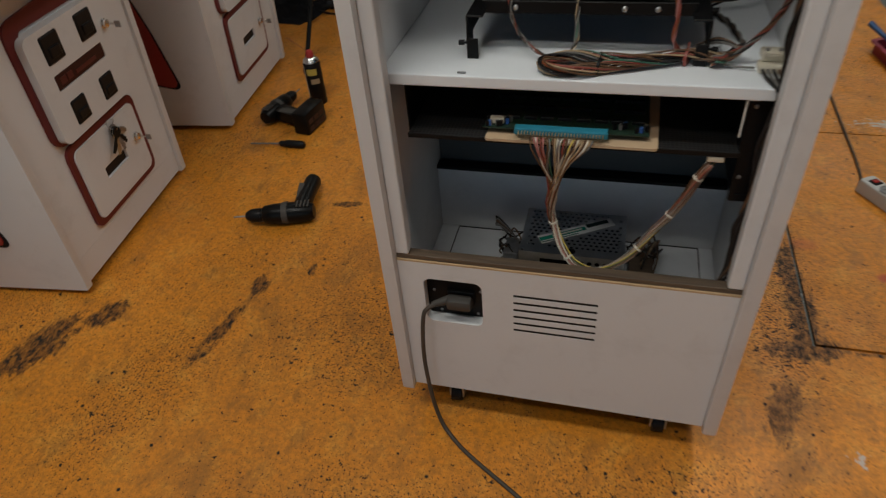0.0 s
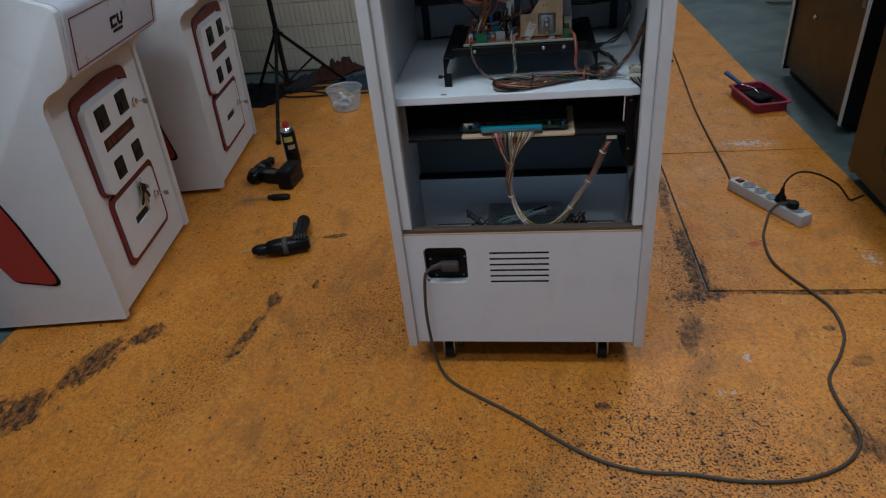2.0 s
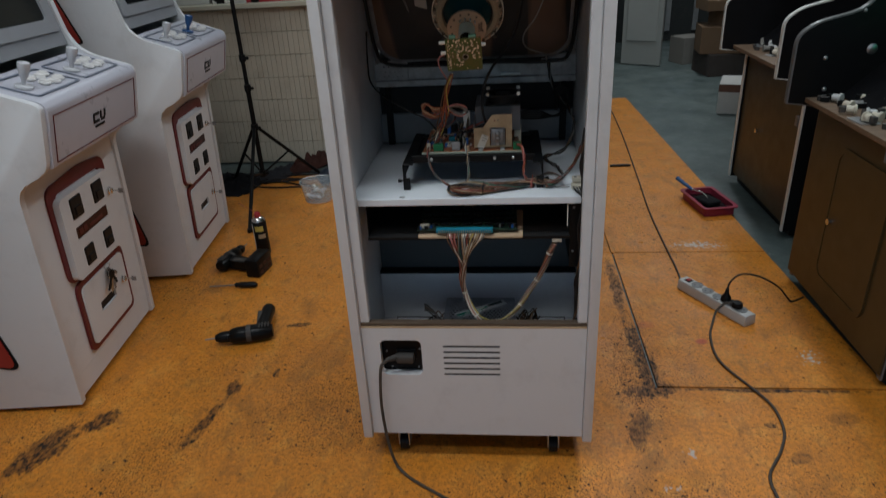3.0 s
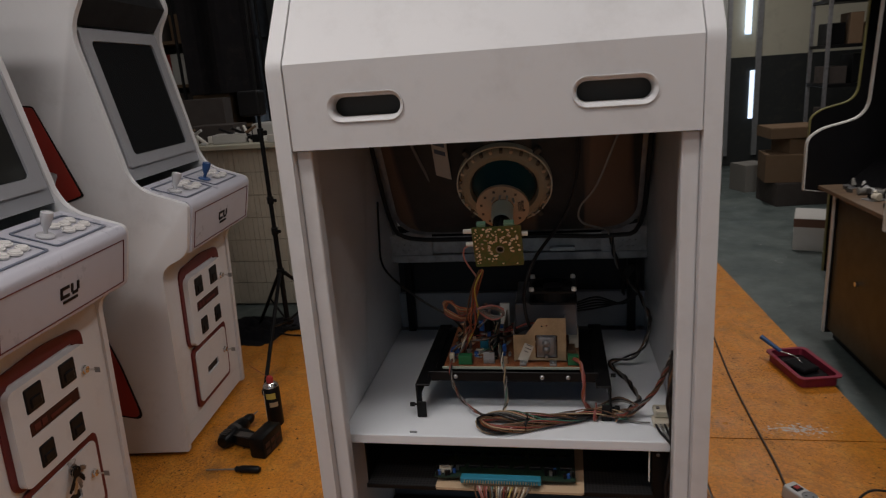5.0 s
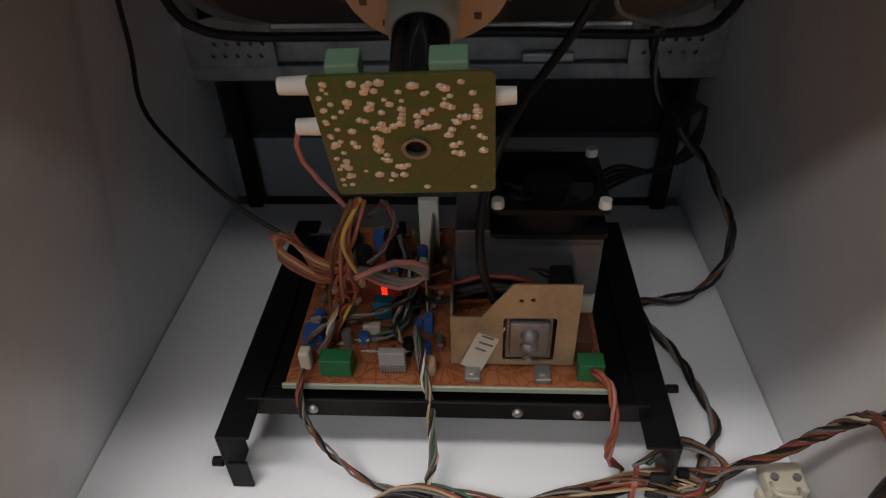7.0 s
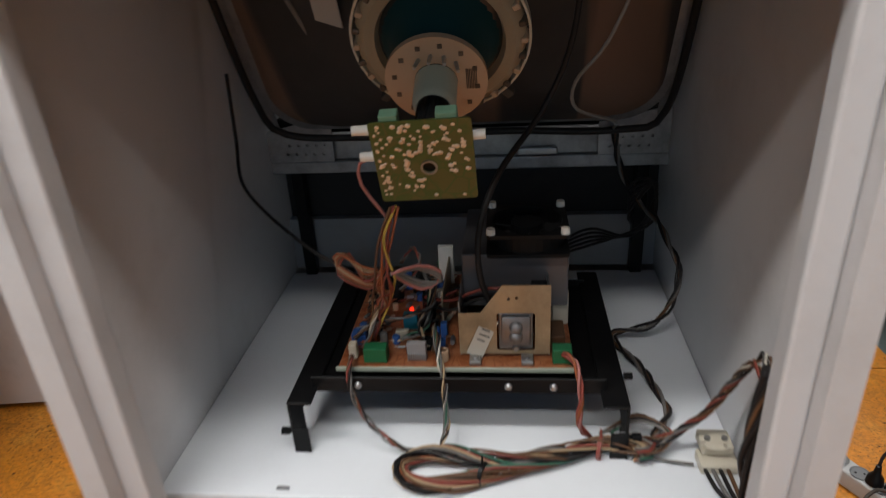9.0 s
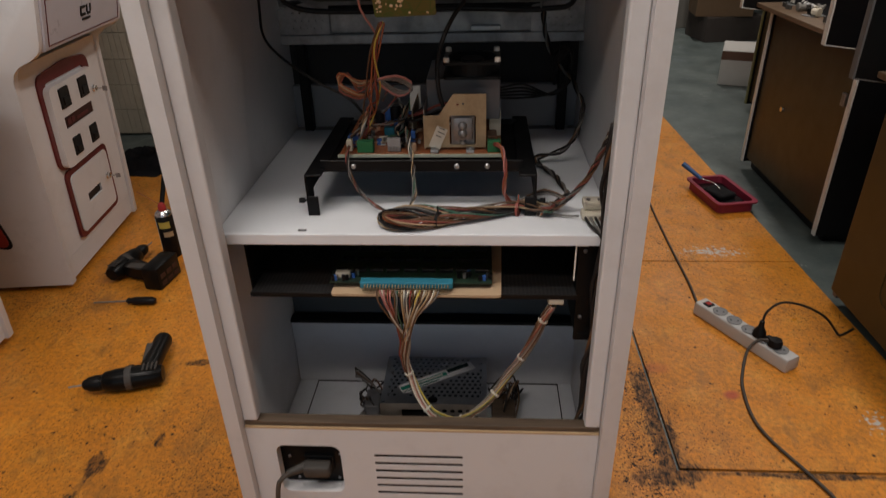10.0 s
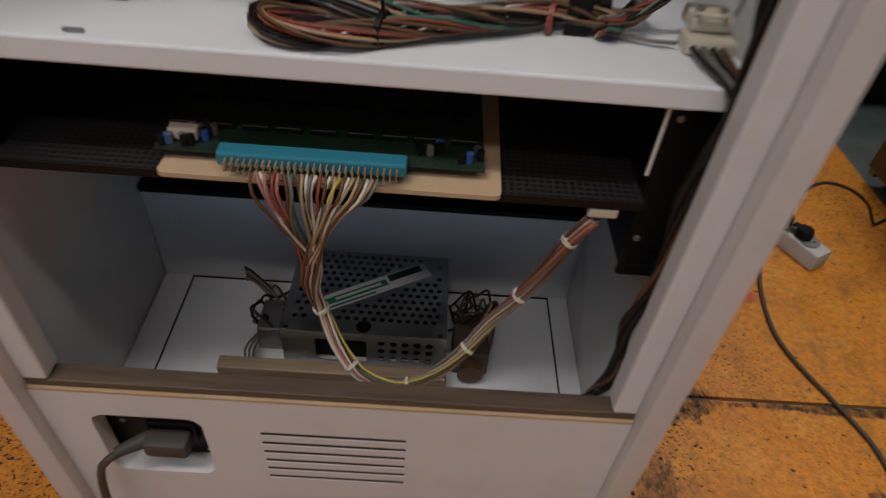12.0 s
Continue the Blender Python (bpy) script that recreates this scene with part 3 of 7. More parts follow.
def closed_back(cab):
    w = HALF - SIDE_T
    bm = B()
    box(bm, (-w, 0.0, 0.09), (w, 0.018, 1.37), 0.002)
    part("back_panel", bm, WHITE, cab)
    bm = B()
    prism(bm, [(0.0, 1.372), (0.265, 1.74), (0.265, 1.72), (0.012, 1.36)], "x", -w, w)
    part("slope_panel", bm, WHITE, cab)
    bm = B()
    box(bm, (-w, 0.266, 1.715), (w, 0.54, 1.735))
    part("roof", bm, WHITE, cab)
    bm = B()
    box(bm, (-w, 0.02, 0.088), (w, 0.58, 0.105))
    part("bottom_board", bm, BROWNED, cab)
    bm = B()
    prism(bm, [(0.585, 0.022), (0.607, 0.022), (0.612, 0.0995), (0.59, 0.0995)], "x", -w, w)
    part("kick_board", bm, WHITE, cab)
    for x in (-0.24, 0.24):
        for y in (0.06, 0.54):
            bm = B()
            cyl(bm, (x, y, 0.0), (x, y, 0.088), 0.02, 0.016, 14)
            part("foot", bm, BLACKP, cab)


# local depth axis (y) turned to face +x
for fy, fx in ((0.187, -1.262), (1.079, -1.300)):
    ROT = -90 + 6.2
    m0 = Matrix.Rotation(radians(ROT), 4, "Z")
    corner = m0 @ Vector((HALF, 0.63, 0))
    cab = thing("arcade_cabinet", Matrix.Translation((fx - corner.x, fy - corner.y, 0)) @ m0, "white arcade cabinet with dark red trims and coin doors", "arcade cabinet", "white cabinets")
    cab_sides(cab, 0.0, 0.018)
    dm = front_parts(cab, wrapped=fy < 1.0)
    closed_back(cab)
    side_decals(cab, 1)
    if fy < 1.0:
        key_bunch(cab, dm)


# ---- the opened white cabinet seen from behind ----
MAIN = thing("arcade_cabinet", None, "white arcade cabinet standing with its back open", "arcade cabinet", "white cabinets")
cab_sides(MAIN, -0.014)
front_parts(MAIN)
W = HALF - SIDE_T
SHELF_Z = 0.760

bm = B()
SLOTS = (0.2875, 0.3045, 0.3215, 0.3385, 0.3555, 0.3725)
slots = [rrect(-0.076, z, 0.069, z + 0.006, 0.0025, 2) for z in SLOTS]
plate(bm, rrect(-W + 0.001, 0.092, W - 0.001, 0.43, 0.001, 1), [rrect(-0.237, 0.288, -0.131, 0.394, 0.015)] + slots, "y", 0.0, 0.018)
part("lower_back_panel", bm, WHITE, MAIN)
# black inserts fill the vent slots, standing in for the shade behind them
for z in SLOTS:
    bm = B()
    box(bm, (-0.0755, 0.0006, z + 0.0003), (0.0685, 0.0178, z + 0.0057))
    part("slot_shade", bm, BLACKP, MAIN)
bm = B()
box(bm, (-W + 0.001, 0.0, 0.4302), (W - 0.001, 0.018, 0.4335))
part("panel_edge", bm, PLY, MAIN, "raw light brown board edge")
bm = B()
box(bm, (-W + 0.001, 0.003, 0.4337), (W - 0.001, 0.022, 0.443), 0.001)
part("edge_batten", bm, BROWNED, MAIN, "dark brown wooden batten")
for s in (-1, 1):
    bm = B()
    a, b = sorted((s * (W - 0.0005), s * (W - 0.024)))
    box(bm, (a, 0.002, 0.444), (b, 0.026, 1.25), 0.003)
    part("batten", bm, WHITE, MAIN)
# shelf for the monitor chassis
bm = B()
box(bm, (-W + 0.001, 0.042, SHELF_Z - 0.018), (W - 0.001, 0.50, SHELF_Z), 0.002)
part("shelf", bm, SHELFW, MAIN)
# handle rail, sloped back and roof
bm = B()
handles = [rrect(x - 0.0555, 1.2885, x + 0.0555, 1.3295, 0.0204, 8) for x in (-0.167, 0.171)]
plate(bm, [(-W + 0.001, 1.252), (W - 0.001, 1.252), (W - 0.001, 1.372), (-W + 0.001, 1.372)], handles, "y", -0.010, 0.010)
part("handle_rail", bm, WHITE, MAIN)
for x in (-0.167, 0.171):
    # moulded lip that narrows into the pocket
    bm = B()
    rings = []
    for q, y in ((0.0, -0.0112), (0.0006, -0.0122), (0.0026, -0.0115), (0.0062, -0.004), (0.0072, 0.010)):
        rings.append([bm.verts.new((px, y, pz)) for px, pz in rrect(x - 0.0555 + q, 1.2885 + q, x + 0.0555 - q, 1.3295 - q, 0.0204 - q, 8)])
    for ra, rb in zip(rings, rings[1:]):
        for i in range(len(ra)):
            bm.faces.new((ra[i], ra[(i + 1) % len(ra)], rb[(i + 1) % len(ra)], rb[i]))
    smooth(part("handle_lip", bm, WHITE, MAIN), 60)
    bm = B()
    box(bm, (x - 0.07, 0.0205, 1.275), (x + 0.07, 0.05, 1.345))
    part("handle_pocket", bm, RUBBER, MAIN)
sl = math.atan2(0.368, 0.26)
sm = Matrix.Translation((0, -0.010, 1.372)) @ Matrix.Rotation(-(math.pi / 2 - sl), 4, "X")
bm = B()
slots = [rrect(-0.075, z, 0.072, z + 0.0045, 0.002, 2) for z in (0.138, 0.155, 0.172, 0.189, 0.206, 0.223)]
plate(bm, [(-W + 0.001, 0.0), (W - 0.001, 0.0), (W - 0.001, 0.44), (-W + 0.001, 0.44)], slots, "y", 0.0, 0.016, m=sm)
part("slope_panel", bm, WHITE, MAIN)
bm = B()
box(bm, (-W + 0.001, 0.262, 1.708), (W - 0.001, 0.52, 1.726))
part("roof", bm, WHITE, MAIN)
# lower compartment
bm = B()
box(bm, (-W + 0.001, 0.0185, 0.27), (W - 0.001, 0.60, 0.285))
part("compartment_floor", bm, WHITE_IN, MAIN)
bm = B()
box(bm, (-W + 0.001, 0.290, 0.2855), (W - 0.001, 0.306, 0.433))
part("compartment_wall", bm, WHITE_IN, MAIN)
bm = B()
box(bm, (-W + 0.001, 0.286, 0.4335), (W - 0.001, 0.31, 0.441))
part("wall_cap", bm, BLACKM, MAIN)
bm = B()
box(bm, (-W + 0.001, 0.02, 0.085), (W - 0.001, 0.59, 0.1))
part("base_board", bm, BROWNED, MAIN)
for x in (-0.205, 0.21):
    for y in (0.05, 0.52):
        bm = B()
        box(bm, (x - 0.03, y - 0.03, 0.078), (x + 0.03, y + 0.03, 0.0845), 0.002)
        for q in (-0.014, 0.014):
            box(bm, (x + q - 0.002, y - 0.018, 0.02), (x + q + 0.002, y + 0.018, 0.078), 0.001)
        caster = part("caster", bm, STEEL, MAIN)
        bm = B()
        cyl(bm, (x - 0.011, y, 0.0245), (x + 0.011, y, 0.0245), 0.0245, seg=24)
        part("wheel", bm, BLACKP, caster)


# ---- dark cabinets along the aisle ----
DARK_SIDE = rounded([(0.0, 0.03), (0.62, 0.03), (0.62, 0.70), (0.755, 0.72), (0.755, 0.945), (0.70, 0.985), (0.52, 1.03), (0.50, 1.60), (0.58, 1.68), (0.58, 1.85), (0.0, 1.85)],
                    [0, 0, 0, 0, 0.03, 0.03, 0.08, 0.05, 0.03, 0.03, 0])


def dark_cabinet(x_front, y_near, y_far, label, strip, flush):
    """Its front faces -x; sides stand at y_near and y_far."""
    w = (y_far - y_near) / 2
    cab = thing("arcade_cabinet", Matrix.Translation((x_front + 0.62, (y_near + y_far) / 2, 0)) @ Matrix.Rotation(radians(90), 4, "Z"), label, "arcade cabinet", "dark cabinets")
    for s in (-1, 1):
        a, b = sorted((s * w, s * (w - 0.02)))
        bm = B()
        prism(bm, DARK_SIDE, "x", a, b)
        side = part("side_panel", bm, BLACK, cab)
        # pale strip on the front edge
        front = [p for p in DARK_SIDE if p[0] > 0.4]
        bm = B()
        off = []
        for i, p in enumerate(front):
            q0, q1 = Vector(front[max(i - 1, 0)]), Vector(front[min(i + 1, len(front) - 1)])
            d = (q1 - q0).normalized()
            off.append((p[0] + d.y * 0.006, p[1] - d.x * 0.006))
        for i in range(len(front) - 1):
            if (Vector(front[i]) - Vector(front[i + 1])).length > 1e-5:
                prism(bm, [front[i], off[i], off[i + 1], front[i + 1]], "x", a - 0.001, b + 0.001)
        part("edge_strip", bm, strip, side)
    if flush:
        # bolt heads and a pale catch on the inner face of the far side
        for depth, z, r in ((0.657, 0.87, 0.008), (0.642, 0.764, 0.008), (0.512, 0.894, 0.018), (0.56, 1.02, 0.006)):
            bm = B()
            lathe(bm, [(r, 0.0), (r * 0.9, 0.003), (r * 0.5, 0.006), (0.0, 0.007)], Matrix.Translation((w - 0.0201, depth, z)) @ Matrix.Rotation(radians(-90), 4, "Y"), 12)
            smooth(part("bolt", bm, STEEL, side))
    bm = B()
    if flush:
        box(bm, (-w - 0.001, 0.6275, 0.05), (w + 0.001, 0.636, 0.715), 0.003)
        fm = Matrix.Translation((0, 0.0265, 0))
    else:
        box(bm, (-w + 0.021, 0.585, 0.05), (w - 0.021, 0.61, 0.72), 0.003)
        fm = Matrix.Identity(4)
    front = part("front_panel", bm, GOLD, cab, "bronze-brown lower front")
    if not flush:
        bm = B()
        box(bm, (-w + 0.05, 0.6103, 0.50), (-w + 0.075, 0.622, 0.545), 0.003)
        part("latch", bm, DULLST, front)
    bm = B()
    plate(bm, rrect(-0.2, 0.14, 0.14, 0.62, 0.05), [rrect(-0.185, 0.155, 0.125, 0.605, 0.04)], "y", 0.6103, 0.616, m=fm)
    if not flush:
        bm.free()
    else:
        part("coin_door_frame", bm, GOLD, front)
    bm = B()
    box(bm, (-0.184, 0.6103, 0.156), (0.124, 0.6135, 0.604), 0.002, m=fm)
    if not flush:
        bm.free()
    else:
        part("coin_door", bm, GOLD, front)
    bm = B()
    cyl(bm, fm @ Vector((0.1, 0.6136, 0.36)), fm @ Vector((0.1, 0.625, 0.36)), 0.011, seg=14)
    part("lock", bm, CHROME, front)
    bm = B()
    box(bm, (-w + 0.021, 0.0, 0.0), (w - 0.021, 0.58, 0.05))
    box(bm, (-w + 0.021, 0.0, 0.05), (w - 0.021, 0.02, 1.84))
    box(bm, (-w + 0.021, 0.02, 1.80), (w - 0.021, 0.57, 1.84))
    part("carcass", bm, BLACK, cab)
    bm = B()
    box(bm, (-w + 0.021, 0.585, 0.721), (w - 0.021, 0.70, 0.738), 0.002)
    part("ledge", bm, wooden("worn_ledge_wood", (0.1, 0.065, 0.04), (0.2, 0.13, 0.08)), cab, "bare wooden panel ledge")
    bm = B()
    prism(bm, [(0.40, 0.74), (0.585, 0.74), (0.33, 0.97), (0.31, 0.97)], "x", -w + 0.021, w - 0.021)
    part("inner_front", bm, BLACK, cab)
    bm = B()
    prism(bm, [(0.30, 0.96), (0.32, 0.96), (0.24, 1.6), (0.22, 1.6)], "x", -w + 0.021, w - 0.021)
    glow = GLASS
    if flush:
        k = Mat("lit_screen", (0.01, 0.01, 0.01), 0.1)
        geo = k.n.new("ShaderNodeNewGeometry")
        sep = k.n.new("ShaderNodeSeparateXYZ")
        k.l.new(geo.outputs["Position"], sep.inputs[0])
        c = k.ramp(k.math("SUBTRACT", sep.outputs["Z"], 0.6), [(0.30, (0.0, 0.32, 0.09)), (0.52, (0.0, 0.36, 0.11)), (0.56, (0.05, 0.3, 0.5)), (0.8, (0.02, 0.12, 0.42))])
        k.l.new(c, k.b.inputs["Emission Color"])
        k.b.inputs["Emission Strength"].default_value = 1.0
        glow = k.m
    part("screen", bm, glow, cab, "lit blue and green game screen" if flush else "dark glossy screen")
    bm = B()
    prism(bm, [(0.22, 1.605), (0.57, 1.62), (0.57, 1.80), (0.22, 1.80)], "x", -w + 0.021, w - 0.021)
    part("marquee_box", bm, BLACK, cab)
    return cab


dark_cabinet(1.212, 0.34, 1.04, "black arcade cabinet with a bronze front and stripped control panel", painted("grey_edge_strip", (0.13, 0.13, 0.13), 0.35), True)
dark_cabinet(1.325, 1.44, 2.22, "black arcade cabinet with bronze front and pale edge strips", TRIMW, False)
dark_cabinet(1.66, 2.45, 3.15, "black arcade cabinet with yellowish edge strips in the aisle", painted("yellowed_strip", (0.2, 0.185, 0.07), 0.4, dirt=0.2), False)


# ---- inside the open cabinet ----
def plastic(name, color, rough=0.4):
    return painted(name, color, rough, 300, 0.05, 0.1)


GREENB = plastic("green_connector", (0.015, 0.14, 0.055))
BLUEB = plastic("blue_part", (0.03, 0.1, 0.32))
TEALC = plastic("teal_connector", (0.02, 0.19, 0.27))
CREAMP = plastic("cream_plastic", (0.55, 0.5, 0.4))
WHITEP = plastic("white_plastic", (0.75, 0.72, 0.66))
TAN = plastic("tan_bakelite", (0.52, 0.36, 0.24))
SLEEVE = plastic("green_white_sleeve", (0.52, 0.55, 0.44))
CARD = painted("corrugated_card", (0.5, 0.36, 0.23), 0.85, 120)
W_RED, W_ORANGE, W_PINK = plastic("red_wire", (0.24, 0.055, 0.04)), plastic("orange_wire", (0.29, 0.085, 0.035)), plastic("pink_wire", (0.4, 0.16, 0.14))
W_BLACK, W_GREY, W_WHITE = plastic("black_wire", (0.02, 0.018, 0.018)), plastic("grey_wire", (0.16, 0.15, 0.14)), plastic("white_wire", (0.6, 0.56, 0.48))
W_YELLOW, W_GREEN, W_BROWN = plastic("yellow_wire", (0.5, 0.38, 0.08)), plastic("green_wire", (0.04, 0.12, 0.08)), plastic("brown_wire", (0.12, 0.06, 0.03))
W_TAN = plastic("tan_wire", (0.38, 0.27, 0.16))


def circuit(name, base, trace, scale):
    k = Mat(name, base, 0.45)
    lines = k.ramp(k.voronoi(scale, feature="DISTANCE_TO_EDGE"), [(0.03, 0.0), (0.06, 1.0)])
    k.color(k.mix(k.ramp(k.noise(scale * 0.35, 2), [(0.45, 0.0), (0.5, 1.0)]), k.mix(lines, trace, base), k.mix(lines, base, trace)))
    k.bump(lines, 0.1, 0.0005)
    return k.m


PCB_ORANGE = circuit("orange_circuit_board", (0.23, 0.062, 0.018), (0.33, 0.12, 0.05), 90)
PCB_GREEN = circuit("olive_circuit_board", (0.050, 0.088, 0.020), (0.085, 0.086, 0.024), 70)
PCB_DARK = circuit("dark_green_board", (0.008, 0.02, 0.014), (0.014, 0.036, 0.022), 80)
GLASSY = painted("pale_board_edge", (0.35, 0.38, 0.3), 0.3)

# --- monitor tube on its slanting axis
AXIS = radians(27)
CRT = Matrix.Translation((0.003, 0.080, 1.076)) @ Matrix.Rotation(AXIS, 4, "X") @ Matrix.Rotation(radians(-90), 4, "X")
# in that frame: x across, y down the slope, z from the neck towards the screen
mon = thing("picture_tube", None, "dusty dark picture tube with cream deflection yoke", "monitor")


def ring_loop(hx, hy, r, z, n=8):
    return [(p[0], p[1], z) for p in rrect(-hx, -hy, hx, hy, r, n)]


def funnel_mesh(stages, m):
    bm = B()
    rings = [[bm.verts.new(p) for p in ring_loop(*s)] for s in stages]
    for a, b in zip(rings, rings[1:]):
        for i in range(len(a)):
            bm.faces.new((a[i], a[(i + 1) % len(a)], b[(i + 1) % len(a)], b[i]))
    bmesh.ops.transform(bm, matrix=m, verts=bm.verts)
    return bm


k = Mat("aquadag_coating", (0.02, 0.017, 0.015), 0.6)
bands = k.ramp(k.noise(7, 3, 0.5, (1.6, 0.12, 0.12)), [(0.50, 0.0), (0.55, 1.0)])
k.color(k.mix(bands, k.mix(k.noise(30, 5), (0.02, 0.018, 0.017), (0.05, 0.042, 0.037)), (0.17, 0.10, 0.066)))
FUNNEL = k.m
smooth(part("funnel", funnel_mesh([(0.05, 0.05, 0.0499, 0.15), (0.075, 0.07, 0.065, 0.185), (0.15, 0.13, 0.08, 0.225), (0.22, 0.195, 0.07, 0.262), (0.25, 0.225, 0.06, 0.30)], CRT), FUNNEL, mon), 60)
smooth(part("rim_band", funnel_mesh([(0.25, 0.225, 0.06, 0.300), (0.258, 0.233, 0.06, 0.300), (0.258, 0.233, 0.06, 0.33), (0.250, 0.225, 0.06, 0.33)], CRT), DULLST, mon, "dull steel rim band"), 60)
bm = B()
lathe(bm, [(0.0, 0.02), (0.0135, 0.02), (0.0145, 0.03), (0.0145, 0.15)], CRT, 24)
smooth(part("neck", bm, GLASS, mon))
bm = B()
lathe(bm, [(0.0155, 0.062), (0.0175, 0.064), (0.0185, 0.068), (0.0185, 0.096), (0.0155, 0.0965)], CRT, 24)
smooth(part("neck_sleeve", bm, SLEEVE, mon, "greenish white neck sleeve"))
bm = B()
plate(bm, disc2(0, 0, 0.0445, 40), [disc2(0, 0, 0.0187, 24)], "z", 0.097, 0.103, m=CRT)
disc = part("convergence_disc", bm, TAN, mon, "tan bakelite disc with printed marks")
for a in range(0, 360, 30):
    bm = B()
    ca, sa = math.cos(radians(a + 10)), math.sin(radians(a + 10))
    box(bm, (0.036 * ca - 0.002, 0.036 * sa - 0.002, 0.0960), (0.036 * ca + 0.002, 0.036 * sa + 0.002, 0.0972), m=CRT)
    part("slot", bm, BROWNED, disc)
bm = B()
for i in range(7):
    box(bm, (0.026 + i * 0.0014, -0.012, 0.0958), (0.0268 + i * 0.0014, 0.008, 0.0968), m=CRT)
part("barcode_print", bm, BROWNED, disc)
for a in (-120, -95, -70, -45, 60, 110):
    bm = B()
    ca, sa = math.cos(radians(a)), math.sin(radians(a))
    cyl(bm, CRT @ Vector((0.026 * ca, 0.026 * sa, 0.097)), CRT @ Vector((0.030 * ca, 0.030 * sa, 0.082)), 0.002, 0.0015, 8)
    part("ring_tab", bm, STEEL, disc)
bm = B()
lathe(bm, [(0.03, 0.1035), (0.038, 0.118), (0.046, 0.14), (0.052, 0.152), (0.060, 0.166), (0.058, 0.17), (0.028, 0.135)], CRT, 40)
smooth(part("deflection_coil", bm, painted("teal_lacquered_coil", (0.01, 0.045, 0.05), 0.35), mon, "teal lacquered copper coil"))
bm = B()
lathe(bm, [(0.057, 0.160), (0.060, 0.150), (0.069, 0.148), (0.076, 0.152), (0.079, 0.160), (0.079, 0.172), (0.06, 0.174)], CRT, 48)
yoke = smooth(part("yoke_ring", bm, painted("cream_yoke_plastic", (0.34, 0.27, 0.18), 0.45), mon, "cream plastic yoke ring"))
for i in range(28):
    a = 2 * math.pi * i / 28
    bm = B()
    mm = CRT @ Matrix.Rotation(a, 4, "Z")
    box(bm, (0.0735, -0.0028, 0.1485), (0.0802, 0.0028, 0.166), 0.001, 1, m=mm)
    part("yoke_lug", bm, BROWNED if i % 2 else TAN, yoke)
bm = B()
plate(bm, disc2(0, 0, 0.0835, 56), [disc2(0, 0, 0.0812, 56)], "z", 0.156, 0.168, m=CRT)
part("outer_band", bm, CREAMP, yoke)
for a in (48, 132, 228, 312):
    bm = B()
    mm = CRT @ Matrix.Rotation(radians(a), 4, "Z")
    box(bm, (0.079, -0.005, 0.158), (0.097, 0.005, 0.172), 0.003, m=mm)
    part("yoke_wedge", bm, RUBBER, yoke, "grey rubber wedge")
bm = B()
box(bm, (0.09, -0.185, 0.222), (0.118, -0.155, 0.228), m=CRT)
part("note", bm, painted("pale_green_sticker", (0.2, 0.32, 0.16), 0.6), mon, "pale green paper sticker")
bm = B()
box(bm, (-0.017, -0.055, -0.0006), (0.017, 0.055, 0.0006), m=CRT @ Matrix.Translation((-0.112, -0.05, 0.1975)) @ Matrix.Rotation(radians(28), 4, "Y"))
lab = part("tube_label", bm, painted("dirty_paper", (0.4, 0.37, 0.33), 0.7), mon, "dirty paper label")
for q in (-0.04, -0.022, -0.004):
    bm = B()
    box(bm, (-0.012, q, -0.0012), (0.012, q + 0.009, -0.0007), m=CRT @ Matrix.Translation((-0.112, -0.05, 0.1975)) @ Matrix.Rotation(radians(28), 4, "Y"))
    part("print_bar", bm, painted("blue_print", (0.06, 0.08, 0.12), 0.6), lab)
# steel carrying frame under the tube
bm = B()
box(bm, (-0.286, 0.486, 0.930), (0.284, 0.512, 0.948), 0.002)
box(bm, (-0.286, 0.494, 0.9482), (0.284, 0.512, 0.985), 0.002)
holder = tagged(part("carrying_frame", bm, DULLST), "dull steel cross bar under the picture tube", "bracket")
for s in (-1, 1):
    holes = [disc2(s * (0.20 + 0.013 * i) + 0.004 * (j % 2), 0.962 + 0.013 * j, 0.0025, 6) for i in range(5) for j in range(3)]
    bm = B()
    x0, x1 = sorted((s * 0.185, s * 0.28))
    plate(bm, [(x0, 0.950), (x1, 0.950), (x1, 1.01), (x1 - 0.0 if s > 0 else x1, 1.015), (x0, 0.995)], holes, "y", 0.480, 0.483)
    part("corner_plate", bm, DULLST, holder, "perforated corner plate")
    bm = B()
    box(bm, (s * 0.268 - 0.008, 0.482, 1.0), (s * 0.268 + 0.008, 0.486, 1.33), 0.001, m=Matrix.Translation((0, 0.486, 1.0)) @ Matrix.Rotation(AXIS, 4, "X") @ Matrix.Translation((0, -0.486, -1.0)))
    part("upright", bm, DULLST, holder)
    bm = B()
    box(bm, (s * 0.25 - 0.009, 0.49, SHELF_Z), (s * 0.25 + 0.009, 0.508, 0.9298), 0.002)
    part("post", bm, BLACKM, holder)
bm = B()
box(bm, (0.075, 0.478, 0.952), (0.13, 0.4858, 0.962), 0.002)
part("clip", bm, STEEL, holder)
# darker boards across the back of the upper space
bm = B()
box(bm, (-W + 0.001, 0.516, SHELF_Z + 0.001), (W - 0.001, 0.53, 0.845))
part("inner_low_board", bm, painted("mottled_grey_board", (0.26, 0.265, 0.28), 0.5, dirt=0.35), MAIN)
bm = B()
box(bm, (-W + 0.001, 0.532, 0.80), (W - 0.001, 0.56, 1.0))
part("inner_dark_board", bm, painted("matt_dark_board", (0.03, 0.029, 0.03), 0.7), MAIN)
bm = B()
box(bm, (-W + 0.001, 0.20, 1.34), (W - 0.001, 0.5, 1.35))
part("inner_roof_board", bm, BLACKM, MAIN)
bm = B()
